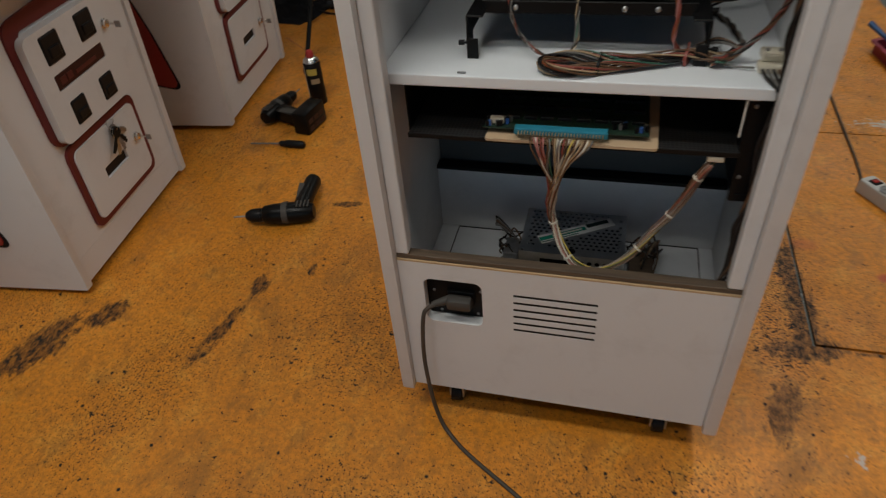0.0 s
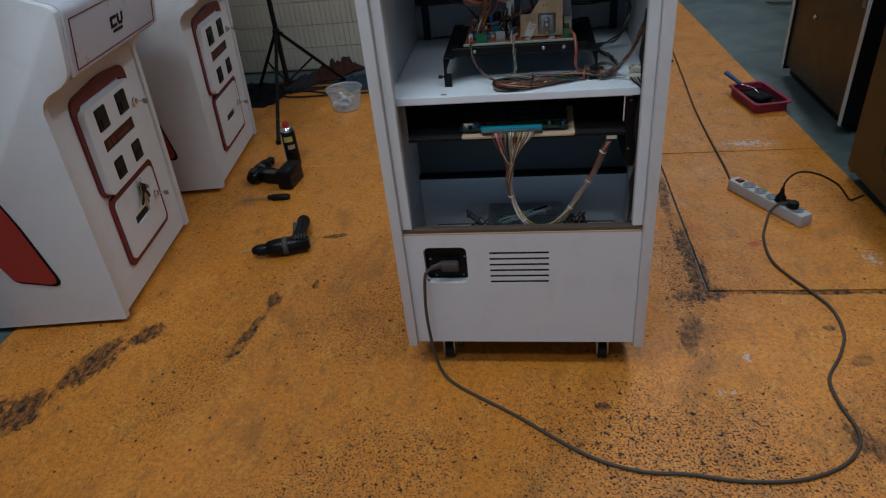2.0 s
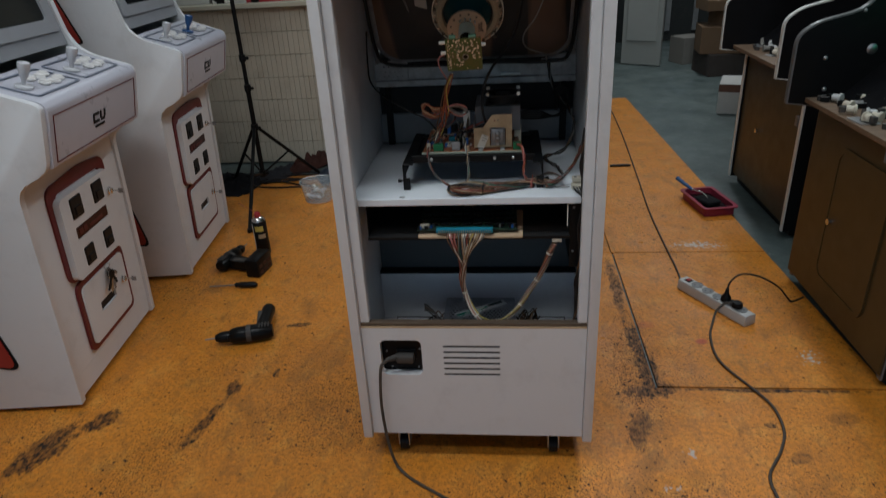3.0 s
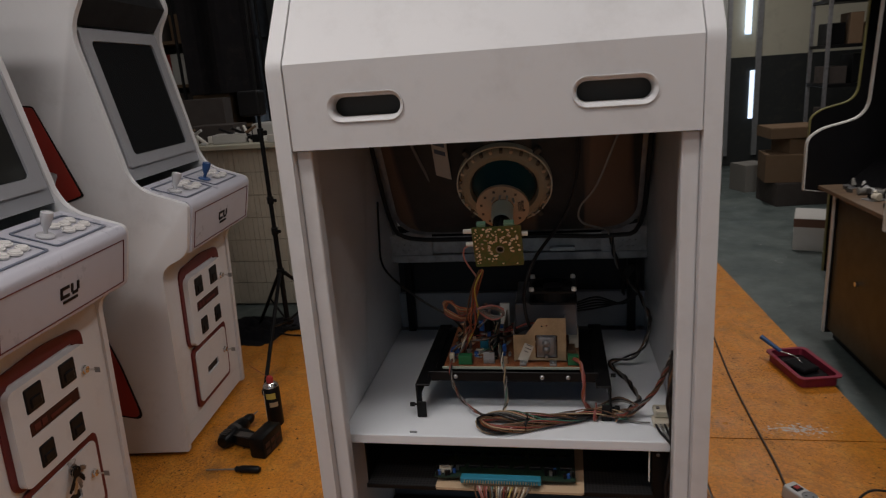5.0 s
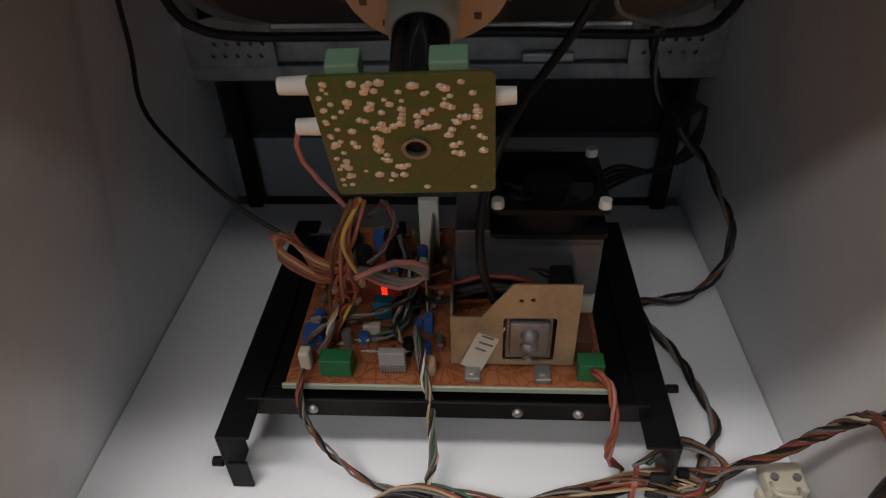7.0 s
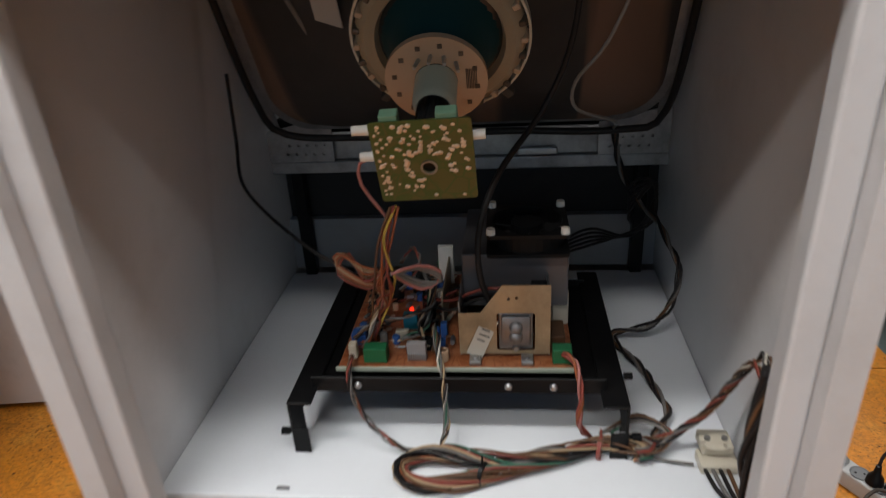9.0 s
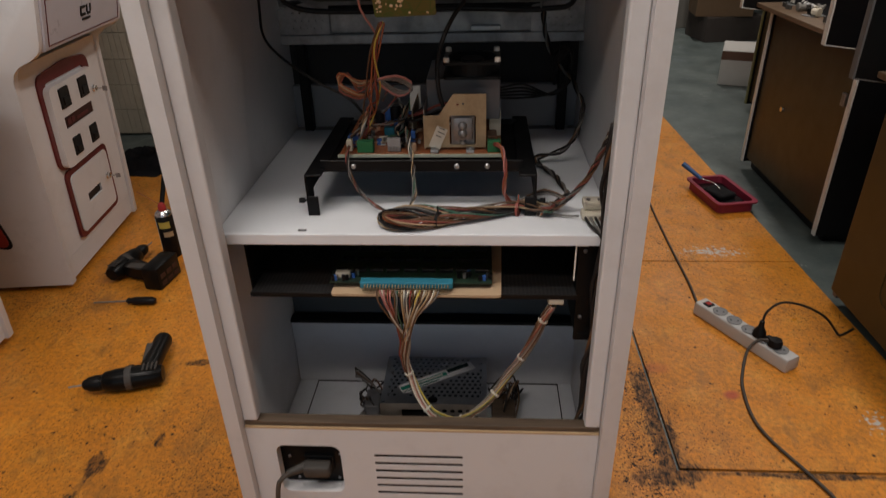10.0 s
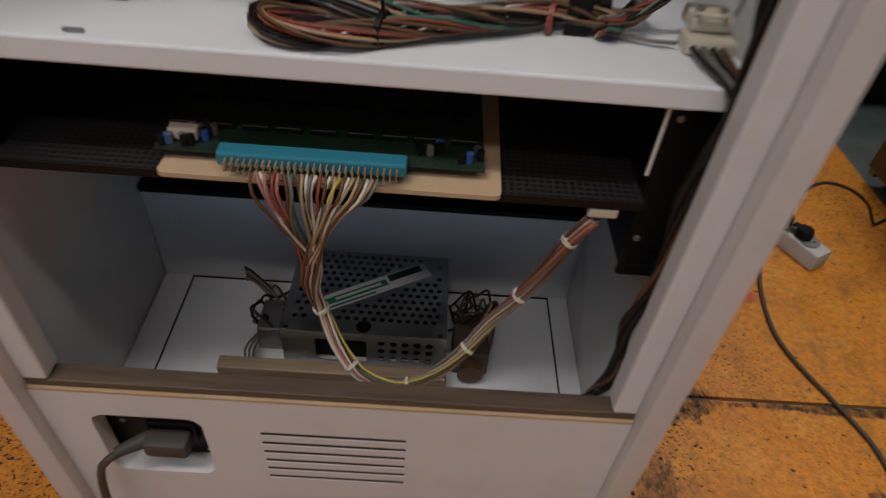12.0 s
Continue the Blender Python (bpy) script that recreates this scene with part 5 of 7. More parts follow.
for i, (mat, dx) in enumerate(((W_ORANGE, 0.0), (W_RED, 0.004), (W_ORANGE, -0.004), (W_YELLOW, 0.007), (W_BROWN, -0.007), (W_ORANGE, 0.01), (W_PINK, -0.002))):
    j = [Vector((rnd.uniform(-1, 1), rnd.uniform(-1, 1), rnd.uniform(-1, 1))) * 0.007 for _ in range(7)]
    cord("wire", [Vector(q) + w_ * (0.2 if n_ in (0, 6) else 1.0) for n_, (q, w_) in enumerate(zip([(-0.03 + dx * 0.3, 0.092, 1.035), (-0.044 + dx * 0.4, 0.11, 1.0), (-0.052 + dx * 0.7, 0.135, 0.955), (-0.06 + dx * 1.3, 0.15, 0.925), (-0.068 + dx * 0.5, 0.165, 0.90), (-0.075, 0.175, 0.875), (-0.082 + dx * 0.3, 0.172, PZ + 0.008)], j))], 0.0013, mat, neckw)
for i in range(5):
    cord("wire", [(-0.055, 0.14, 0.95), (-0.08, 0.16, 0.945 - 0.004 * i), (-0.108 + 0.003 * i, 0.175, 0.952), (-0.112, 0.18, 0.938 - 0.003 * i), (-0.08, 0.165, 0.925 - 0.002 * i), (-0.06, 0.155, 0.93)], 0.0014, (W_ORANGE, W_TAN, W_ORANGE, W_BROWN, W_RED)[i], neckw)
for i in range(3):
    q = 0.004 * i
    cord("wire", [(-0.045, 0.125, 0.955), (-0.022, 0.14 + q, 0.956 - q), (-0.003, 0.15, 0.945 - q), (-0.006, 0.155, 0.93), (-0.022, 0.15, 0.925 + q), (-0.04, 0.145, 0.938 + q), (-0.048, 0.14, 0.95)], 0.0018, (W_PINK, W_GREY, W_GREY)[i], neckw)
cord("wire", [(-0.038, 0.095, 1.078), (-0.056, 0.10, 1.07), (-0.058, 0.105, 1.05), (-0.045, 0.11, 1.025), (-0.038, 0.115, 1.01)], 0.0015, W_PINK, neckw)
harness([(-0.072, 0.17, 0.895), (-0.078, 0.165, 0.875), (-0.084, 0.165, PZ + 0.014), (-0.09, 0.16, PZ + 0.006)], 5, 0.004, 0.0014, [W_GREY, W_WHITE, W_TAN, W_BROWN, W_ORANGE], neckw, 24)
harness([(-0.05, 0.17, PZ + 0.012), (-0.03, 0.18, PZ + 0.014), (-0.022, 0.2, PZ + 0.026), (-0.026, 0.23, PZ + 0.04), (-0.034, 0.26, PZ + 0.045)], 4, 0.003, 0.0015, [W_GREY, W_BLACK, W_GREEN, W_GREY], neckw, 20)
cord("wire", [(-0.03, 0.225, PZ + 0.03), (0.0, 0.2, PZ + 0.04), (0.03, 0.195, PZ + 0.055), (0.055, 0.19, PZ + 0.06), (0.075, 0.195, PZ + 0.05)], 0.0019, W_RED, neckw)
cord("wire", [(-0.03, 0.22, PZ + 0.026), (0.0, 0.19, PZ + 0.034), (0.03, 0.185, PZ + 0.05), (0.06, 0.182, PZ + 0.055), (0.08, 0.19, PZ + 0.045)], 0.0019, W_BLACK, neckw)
# terminal block by the shelf edge
term = thing("terminal_block", None, "cream plastic terminal block on the shelf", "terminal")
bm = B()
box(bm, (0.240, 0.082, SHELF_Z + 0.0004), (0.276, 0.106, SHELF_Z + 0.012), 0.003)
box(bm, (0.243, 0.094, SHELF_Z + 0.0122), (0.273, 0.120, SHELF_Z + 0.024), 0.003)
part("body", bm, CREAMP, term)
for x in (0.25, 0.266):
    bm = B()
    cyl(bm, (x, 0.105, SHELF_Z + 0.024), (x, 0.105, SHELF_Z + 0.0265), 0.003, seg=10)
    part("screw", bm, W_GREY, term)
bm = B()
sweep(bm, spline([(0.246, 0.1, SHELF_Z + 0.025), (0.246, 0.09, SHELF_Z + 0.027), (0.262, 0.088, SHELF_Z + 0.027), (0.264, 0.096, SHELF_Z + 0.025)], 0.004), 0.0016, 6)
part("strap", bm, CREAMP, term)
for i in range(4):
    cord("wire", [(0.244 + 0.007 * i, 0.084, SHELF_Z + 0.007), (0.248 + 0.006 * i, 0.06, SHELF_Z + 0.006), (0.258 + 0.003 * i, 0.040, SHELF_Z + 0.002), (0.268 + 0.002 * i, 0.0335, SHELF_Z - 0.02), (0.266, 0.032, 0.70)], 0.002, (W_BLACK, W_GREY, W_BLACK, W_BROWN)[i], term)
cord("wire", [(0.236, 0.09, SHELF_Z + 0.006), (0.215, 0.095, SHELF_Z + 0.004), (0.19, 0.1, SHELF_Z + 0.006)], 0.0015, W_GREY, term)
edgec = thing("cable", None, "black wires running down the inner edge of the cabinet", "cable")
harness([(0.262, 0.031, 0.92), (0.258, 0.032, 0.85), (0.262, 0.032, 0.75), (0.258, 0.034, 0.66), (0.262, 0.036, 0.60), (0.256, 0.036, 0.53), (0.258, 0.034, 0.46), (0.252, 0.05, 0.40), (0.25, 0.08, 0.30)], 6, 0.0062, 0.0027, [W_BLACK, W_BLACK, W_BROWN, W_BLACK, W_BLACK, W_BLACK], edgec, 7)
bm = B()
box(bm, (-0.163, 0.049, SHELF_Z + 0.0003), (-0.150, 0.0525, SHELF_Z + 0.003), 0.001)
tagged(part("staple", bm, DULLST), "small steel staple in the white shelf", "staple")

# --- game board tray below the shelf
tray = thing("board_tray", None, "black perforated steel tray hung under the shelf", "tray")
TZ = 0.659
k = Mat("perforated_black_steel", (0.022, 0.022, 0.024), 0.5)
k.color(k.mix(k.ramp(k.voronoi(170, (1, 1, 1), rand=0.0), [(0.32, 0.0), (0.4, 1.0)]), (0.002, 0.002, 0.002), (0.022, 0.022, 0.023)))
PERF = k.m
bm = B()
box(bm, (-0.247, 0.045, TZ - 0.0015), (0.236, 0.30, TZ), 0.0)
part("tray_floor", bm, PERF, tray)
bm = B()
box(bm, (-0.247, 0.0435, TZ - 0.006), (0.236, 0.0448, TZ + 0.002), 0.0004, 1)
part("front_lip", bm, BLACKM, tray)
for x in (-0.2475, 0.235):
    bm = B()
    box(bm, (x, 0.055, TZ + 0.0005), (x + 0.0015, 0.30, SHELF_Z - 0.0185))
    part("tray_side", bm, BLACKM, tray)
bm = B()
box(bm, (-0.247, 0.3005, TZ - 0.01), (0.236, 0.302, SHELF_Z - 0.0185))
part("tray_back", bm, BLACKM, tray)
bm = B()
box(bm, (0.2285, 0.047, TZ + 0.025), (0.2305, 0.049, SHELF_Z - 0.0185))
box(bm, (0.2305, 0.047, SHELF_Z - 0.0205), (0.245, 0.049, SHELF_Z - 0.0185))
part("hook_wire", bm, WHITEP, tray, "bare hook wire")
bm = B()
box(bm, (0.240, 0.063, 0.572), (0.2815, 0.20, SHELF_Z - 0.019), 0.004)
sbox = thing("black_box", None, "black steel box fixed to the cabinet side", "box")
part("body", bm, BLACKM, sbox)
bm = B()
plate(bm, rrect(0.2375, 0.569, 0.2812, SHELF_Z - 0.0192, 0.003), [rrect(0.244, 0.58, 0.275, 0.60, 0.002)], "y", 0.0605, 0.0628)
cover = part("front_cover", bm, BLACKM, sbox)
for z in (0.612, 0.725):
    bm = B()
    lathe(bm, [(0.0032, 0.0), (0.0032, 0.001), (0.002, 0.0018), (0.0, 0.002)], Matrix.Translation((0.245, 0.0604, z)) @ Matrix.Rotation(radians(90), 4, "X"), 10)
    part("screw", bm, DULLST, cover)
bm = B()
box(bm, (0.195, 0.044, TZ - 0.016), (0.218, 0.06, TZ - 0.0065), 0.002)
tagged(part("cable_clamp", bm, CREAMP), "small cream clamp under the tray lip", "clamp")
card = thing("cardboard_sheet", None, "piece of brown cardboard under the game board", "cardboard")
bm = B()
prism(bm, rounded([(-0.124, 0.037), (0.126, 0.036), (0.13, 0.20), (-0.118, 0.2)], 0.006), "z", TZ + 0.001, TZ + 0.005)
part("sheet", bm, CARD, card)
game = thing("game_board", None, "dark green game circuit board with teal edge connector", "circuit board")
bm = B()
box(bm, (-0.128, 0.052, TZ + 0.014), (0.113, 0.24, TZ + 0.0156))
gboard = part("board", bm, PCB_DARK, game)
for i in range(9):
    for j in range(5):
        x, y = -0.112 + i * 0.026 + rnd.uniform(-0.002, 0.002), 0.085 + j * 0.033
        bm = B()
        box(bm, (x - 0.010, y - 0.004, TZ + 0.0157), (x + 0.010, y + 0.004, TZ + 0.0205), 0.0006, 1)
        part("chip", bm, BLACKP, gboard)
for i in range(22):
    x, y = rnd.choice((rnd.uniform(-0.124, -0.085), rnd.uniform(0.06, 0.11))), rnd.uniform(0.055, 0.075)
    bm = B()
    lathe(bm, [(0.003, 0), (0.003, 0.008), (0, 0.0085)], Matrix.Translation((x, y, TZ + 0.0158)), 8)
    part("capacitor", bm, rnd.choice((BLACKP, W_GREY, STEEL, BLUEB)), gboard)
bm = B()
box(bm, (-0.12, 0.062, TZ + 0.0158), (-0.098, 0.072, TZ + 0.026), 0.002)
part("trimmer", bm, CREAMP, gboard)
con = thing("edge_connector", None, "teal edge connector with soldered wires", "connector")
bm = B()
box(bm, (-0.080, 0.041, TZ + 0.0115), (0.056, 0.056, TZ + 0.0225), 0.002)
part("body", bm, TEALC, con)
for row in range(2):
    for i in range(28):
        bm = B()
        x = -0.073 + i * 0.0045
        box(bm, (x, 0.033, TZ + 0.0125 + row * 0.005), (x + 0.0012, 0.0412, TZ + 0.0145 + row * 0.005))
        part("pin", bm, BRASSY, con)
lw = thing("wire_loom", None, "fanned multicoloured loom tied into a bundle below the connector", "cable")
FAN = [W_BROWN, W_PINK, W_WHITE, W_PINK, W_BROWN, W_RED, W_PINK, W_BROWN, W_GREY, W_GREEN, W_BROWN, W_TAN, W_WHITE, W_GREY, W_WHITE, W_RED, W_BROWN, W_WHITE, W_TAN, W_YELLOW, W_BROWN, W_WHITE, W_TAN, W_TAN, W_BROWN, W_WHITE, W_TAN, W_GREY]
down = [(-0.018, 0.045, 0.575), (-0.022, 0.052, 0.535), (-0.018, 0.060, 0.50), (-0.004, 0.050, 0.462), (0.019, 0.036, 0.436), (0.046, 0.030, 0.428), (0.067, 0.030, 0.430), (0.095, 0.036, 0.446), (0.12, 0.048, 0.470), (0.14, 0.06, 0.498), (0.161, 0.06, 0.534), (0.178, 0.058, 0.572), (0.190, 0.054, 0.61), (0.202, 0.05, 0.638)]
base = spline(down, 0.012)
fr = frames_along(base)
for k_, mat in enumerate(FAN):
    x = -0.054 + 0.090 * k_ / (len(FAN) - 1)
    a0 = 2 * math.pi * k_ / len(FAN) * 2.6
    rr = 0.0065 * (0.35 + 0.65 * ((k_ * 37) % 11) / 10)
    line = [Vector((x, 0.034, TZ + 0.014)), Vector((x * 0.86 - 0.003 + rnd.uniform(-0.003, 0.003), 0.026 + rnd.uniform(-0.004, 0.003), TZ + 0.002)), Vector((x * 0.34 - 0.013 + (-0.005 if k_ < 10 else 0.004) + rnd.uniform(-0.002, 0.002), 0.031 + rnd.uniform(-0.004, 0.004), 0.628))]
    for i, (p, u, v) in enumerate(fr):
        a = a0 + i * 0.17
        line.append(p + u * (rr * math.cos(a)) * (1.6 if i < 3 else 1.0) + v * (rr * math.sin(a)))
    bm = B()
    sweep(bm, spline(line[:4], 0.012)[:-1] + line[3:], 0.0014, 5)
    part("wire", bm, mat, lw)
for i in (6, 11, 16, 21, 27, 33):
    if i < len(fr):
        p, u, v = fr[i]
        bm = B()
        d = u.cross(v)
        cyl(bm, p - d * 0.0016, p + d * 0.0016, 0.0079, seg=14)
        part("cable_tie", bm, W_WHITE, lw)

# --- power supply at the bottom
psu = thing("power_supply", None, "perforated steel power supply with a green and white label", "power supply")
P0, P1, PT = (-0.090, 0.152), (0.108, 0.294), 0.350
holes = []
for i in range(17):
    for j in range(11):
        x, y = P0[0] + 0.014 + i * 0.0105 + 0.005 * (j % 2), P0[1] + 0.024 + j * 0.0105
        if x < P1[0] - 0.008 and y < P1[1] - 0.008 and not (-0.065 < x < 0.095 and abs((y - 0.19) - (x + 0.05) * 0.58) < 0.02):
            holes.append(disc2(x, y, 0.0034, 7))
bm = B()
plate(bm, rrect(P0[0], P0[1], P1[0], P1[1], 0.002, 1), holes, "z", PT - 0.0012, PT)
lid = part("lid", bm, STEEL, psu)
bm = B()
fh = [disc2(0.03 + i * 0.0145, z, 0.005, 8) for i in range(5) for z in (0.303, 0.318, 0.332)]
plate(bm, rrect(P0[0], 0.2855, P1[0], PT - 0.0013, 0.001, 1), fh + [rrect(-0.05, 0.295, 0.012, 0.335, 0.003)], "y", P0[1] + 0.001, P0[1] + 0.0022)
part("front_plate", bm, STEEL, psu)
bm = B()
box(bm, (P0[0], P0[1] + 0.0025, 0.2855), (P0[0] + 0.0012, P1[1], PT - 0.0013))
box(bm, (P1[0] - 0.0012, P0[1] + 0.0025, 0.2855), (P1[0], P1[1], PT - 0.0013))
box(bm, (P0[0] + 0.0013, P1[1] - 0.0012, 0.2855), (P1[0] - 0.0013, P1[1], PT - 0.0013))
part("case_sides", bm, STEEL, psu)
bm = B()
box(bm, (P0[0] + 0.01, P0[1] + 0.012, 0.287), (P1[0] - 0.01, P1[1] - 0.01, 0.318), 0.004)
part("inner_block", bm, BLACKP, psu)
LM = Matrix.Translation((0.013, 0.228, PT + 0.0003)) @ Matrix.Rotation(radians(30), 4, "Z")
for name, x0, x1, y0, y1, mat, z in (("label", -0.078, 0.078, -0.0125, 0.0125, painted("label_white", (0.78, 0.79, 0.78), 0.4), 0.0), ("label_band", -0.077, 0.020, -0.004, 0.006, painted("label_green", (0.006, 0.26, 0.18), 0.4), 0.0005), ("label_bar", 0.024, 0.07, 0.0, 0.0105, painted("label_dark", (0.02, 0.045, 0.04), 0.4), 0.0005),
                                  ("label_rule", -0.077, 0.0, -0.010, -0.0075, painted("label_line", (0.05, 0.2, 0.16), 0.4), 0.0005), ("label_print", -0.05, 0.012, -0.001, 0.003, WHITEP, 0.0009)):
    bm = B()
    box(bm, (x0, y0, z), (x1, y1, z + 0.0004), m=LM)
    part(name, bm, mat, lid)
bm = B()
lathe(bm, [(0.009, 0), (0.009, 0.001), (0.006, 0.0025), (0.0, 0.003)], Matrix.Translation((0.008, 0.163, PT + 0.0003)), 16)
smooth(part("screw", bm, BLACKM, lid))
for x in (P0[0] + 0.006, P1[0] - 0.008):
    bm = B()
    lathe(bm, [(0.003, 0), (0.003, 0.001), (0.0, 0.0016)], Matrix.Translation((x, 0.156, PT + 0.0003)), 10)
    part("screw", bm, CHROME, lid)
bm = B()
box(bm, (-0.16, 0.116, 0.2855), (0.11, 0.134, 0.318), 0.002)
tagged(part("wooden_batten", bm, wooden("old_batten_wood", (0.2, 0.14, 0.09), (0.33, 0.24, 0.16))), "raw wooden batten on the compartment floor", "batten")
# loose thin wires curling beside the power supply
for cx, cy, cz, spread, n, seed, label in ((-0.115, 0.2, 0.2865, 0.032, 4, 21, "tangle of thin dark wires beside the power supply"), (0.145, 0.225, 0.2865, 0.034, 6, 22, "brown tangle of old wires beside the power supply"), (-0.225, 0.085, 0.2865, 0.03, 4, 23, "short curled dark wires on the compartment floor")):
    wr = random.Random(seed)
    tangle = thing("wire_tangle", None, label, "wires")
    for i in range(n):
        a = wr.uniform(0, 6.28)
        high = 0.055 if seed != 23 else 0.02
        pts = []
        for j in range(9):
            a += wr.uniform(0.5, 0.9)
            r = spread * wr.uniform(0.35, 1.0)
            pts.append((cx + r * math.cos(a), cy + r * math.sin(a), cz + 0.002 + (high * wr.uniform(0.1, 1.0) if 0 < j < 8 else 0.0)))
        bm = B()
        sweep(bm, spline(pts, 0.004), 0.0017, 5)
        part("wire", bm, wr.choice((W_BLACK, W_BROWN, W_BLACK, GREYC)), tangle)
bm = B()
box(bm, (-0.105, 0.086, 0.2855), (0.085, 0.115, 0.296), 0.002)
tagged(part("dark_batten", bm, BLACKM), "black strip beside the wooden batten", "batten")
trf = thing("transformer", None, "small brown transformer with loose wires", "transformer")
bm = B()
box(bm, (0.118, 0.15, 0.2856), (0.162, 0.2, 0.325), 0.003)
part("core", bm, BROWNED, trf)
bm = B()
cyl(bm, (0.14, 0.135, 0.305), (0.14, 0.149, 0.305), 0.016, 0.013, 16)
part("coil", bm, W_BROWN, trf)
bm = B()
cyl(bm, (0.14, 0.201, 0.305), (0.14, 0.22, 0.305), 0.015, seg=16)
part("coil", bm, W_BROWN, trf)
for i in range(5):
    cord("wire", [(0.14, 0.16 + 0.008 * i, 0.326), (0.15 + 0.004 * i, 0.19, 0.355 + 0.004 * i), (0.165, 0.215, 0.35), (0.17, 0.2, 0.32), (0.155, 0.14, 0.30)], 0.0018, (W_BLACK, W_BROWN, W_TAN, W_BLACK, W_BROWN)[i], trf)
loose = thing("loose_wires", None, "loose dark wires beside the power supply", "cable")
for i in range(5):
    cord("wire", [(-0.092, 0.2, 0.30 + 0.006 * i), (-0.11, 0.22, 0.33), (-0.13 - 0.004 * i, 0.235, 0.345), (-0.15, 0.24, 0.36 - 0.006 * i), (-0.14, 0.24, 0.335), (-0.115, 0.22, 0.32), (-0.10, 0.18, 0.30)], 0.0016, (W_BLACK, W_GREY, W_BROWN, W_BLACK, W_GREY)[i], loose)
for i in range(3):
    cord("wire", [(-0.115, 0.2, 0.305), (-0.125 - 0.005 * i, 0.15, 0.31), (-0.12, 0.11, 0.30), (-0.15, 0.09, 0.289 + 0.003 * i), (-0.19, 0.085, 0.289), (-0.185, 0.1, 0.292), (-0.16, 0.1, 0.289)], 0.0016, W_GREY, loose)
bm = B()
box(bm, (-0.125, 0.17, 0.2856), (-0.095, 0.22, 0.325), 0.003)
tagged(part("filter_box", bm, DULLST), "small grey mains filter by the power supply", "filter")
for x0, x1, y0, y1 in ((-0.243, -0.241, 0.03, 0.289), (0.252, 0.254, 0.03, 0.289), (-0.241, 0.252, 0.2865, 0.289)):
    bm = B()
    box(bm, (x0, y0, 0.2852), (x1, y1, 0.2862))
    part("floor_joint", bm, BLACKM, MAIN)
for x in (-0.225, 0.235):
    bm = B()
    lathe(bm, [(0.004, 0), (0.004, 0.0015), (0, 0.002)], Matrix.Translation((x, 0.11, 0.2853)), 10)
    part("floor_screw", bm, BLACKM, MAIN)

# --- mains socket and cord
inlet = thing("mains_inlet", None, "black mains inlet box behind the cut-out", "socket")
bm = B()
box(bm, (-0.25, 0.0245, 0.2862), (-0.118, 0.0285, 0.41), 0.0008, 1)
part("back_plate", bm, BLACKP, inlet)
bm = B()
box(bm, (-0.2, 0.0182, 0.318), (-0.15, 0.0243, 0.352), 0.002)
part("socket", bm, BLACKP, inlet)
for x, z in ((-0.226, 0.345), (-0.215, 0.2955), (-0.145, 0.2955), (-0.139, 0.352)):
    bm = B()
    lathe(bm, [(0.003, 0.0), (0.003, 0.0008), (0.0018, 0.0016), (0.0, 0.0017)], Matrix.Translation((x, 0.0244, z)) @ Matrix.Rotation(radians(90), 4, "X"), 10)
    part("screw", bm, DULLST, inlet)
mains = thing("mains_cable", None, "grey-brown mains cord from the cabinet across the floor", "cable")
bm = B()
box(bm, (-0.198, -0.006, 0.324), (-0.152, 0.018, 0.348), 0.006)
cyl(bm, (-0.190, 0.014, 0.337), (-0.222, -0.010, 0.34), 0.0095, 0.0055, 14)
smooth(part("plug", bm, RUBBER, mains))
CORD = [(-0.218, -0.010, 0.34), (-0.234, -0.020, 0.33), (-0.240, -0.028, 0.28), (-0.243, -0.03, 0.20), (-0.236, -0.034, 0.10), (-0.222, -0.04, 0.03), (-0.20, -0.055, 0.006), (-0.15, -0.095, 0.005), (-0.02, -0.177, 0.005), (0.08, -0.25, 0.005), (0.173, -0.307, 0.005),
        (0.27, -0.335, 0.005), (0.365, -0.338, 0.005), (0.474, -0.352, 0.005), (0.59, -0.345, 0.005), (0.682, -0.311, 0.005), (0.74, -0.262, 0.005), (0.764, -0.205, 0.005), (0.755, -0.12, 0.005), (0.762, -0.036, 0.005), (0.822, 0.055, 0.005), (0.861, 0.14, 0.005), (0.867, 0.243, 0.005), (0.837, 0.328, 0.005), (0.792, 0.43, 0.005), (0.777, 0.51, 0.005), (0.791, 0.62, 0.005), (0.82, 0.70, 0.008), (0.847, 0.752, 0.03), (0.882, 0.768, 0.052), (0.908, 0.752, 0.056)]
cord("cord", CORD, 0.0042, GREYC, mains, step=0.012)


# ---- far end of the workshop ----
slab("wall_north", (X0, Y1, -0.2), (X1, Y1 + 0.2, CEILING), WALLY, "cream upper end wall", "wall")
slab("dado", (1.2, Y1 - 0.02, 0.0), (X1, Y1 - 0.001, 1.25), WALLD, "dark painted dado on the end wall", "wall")
# partition with the window behind the counter
PY = 4.7
for lo, hi in (((X0, PY, 0.0), (-2.16, PY + 0.15, CEILING)), ((-1.32, PY, 0.0), (0.2, PY + 0.15, CEILING)), ((-2.159, PY, 0.0), (-1.321, PY + 0.15, 0.95)), ((-2.159, PY, 2.5), (-1.321, PY + 0.15, CEILING))):
    slab("wall_partition", lo, hi, WALLD, "dark partition wall with a window opening", "wall")
slab("wall_partition_side", (0.2, PY, 0.0), (0.35, Y1, CEILING), WALLW, "grey partition wall", "wall")
k = Mat("daylight_sky", (0, 0, 0), 1.0)
k.b.inputs["Emission Color"].default_value, k.b.inputs["Emission Strength"].default_value = (0.62, 0.8, 1.0, 1), 2.2
DAY = k.m
bm = B()
box(bm, (-2.6, PY + 0.5, 0.5), (-0.8, PY + 0.52, 3.0))
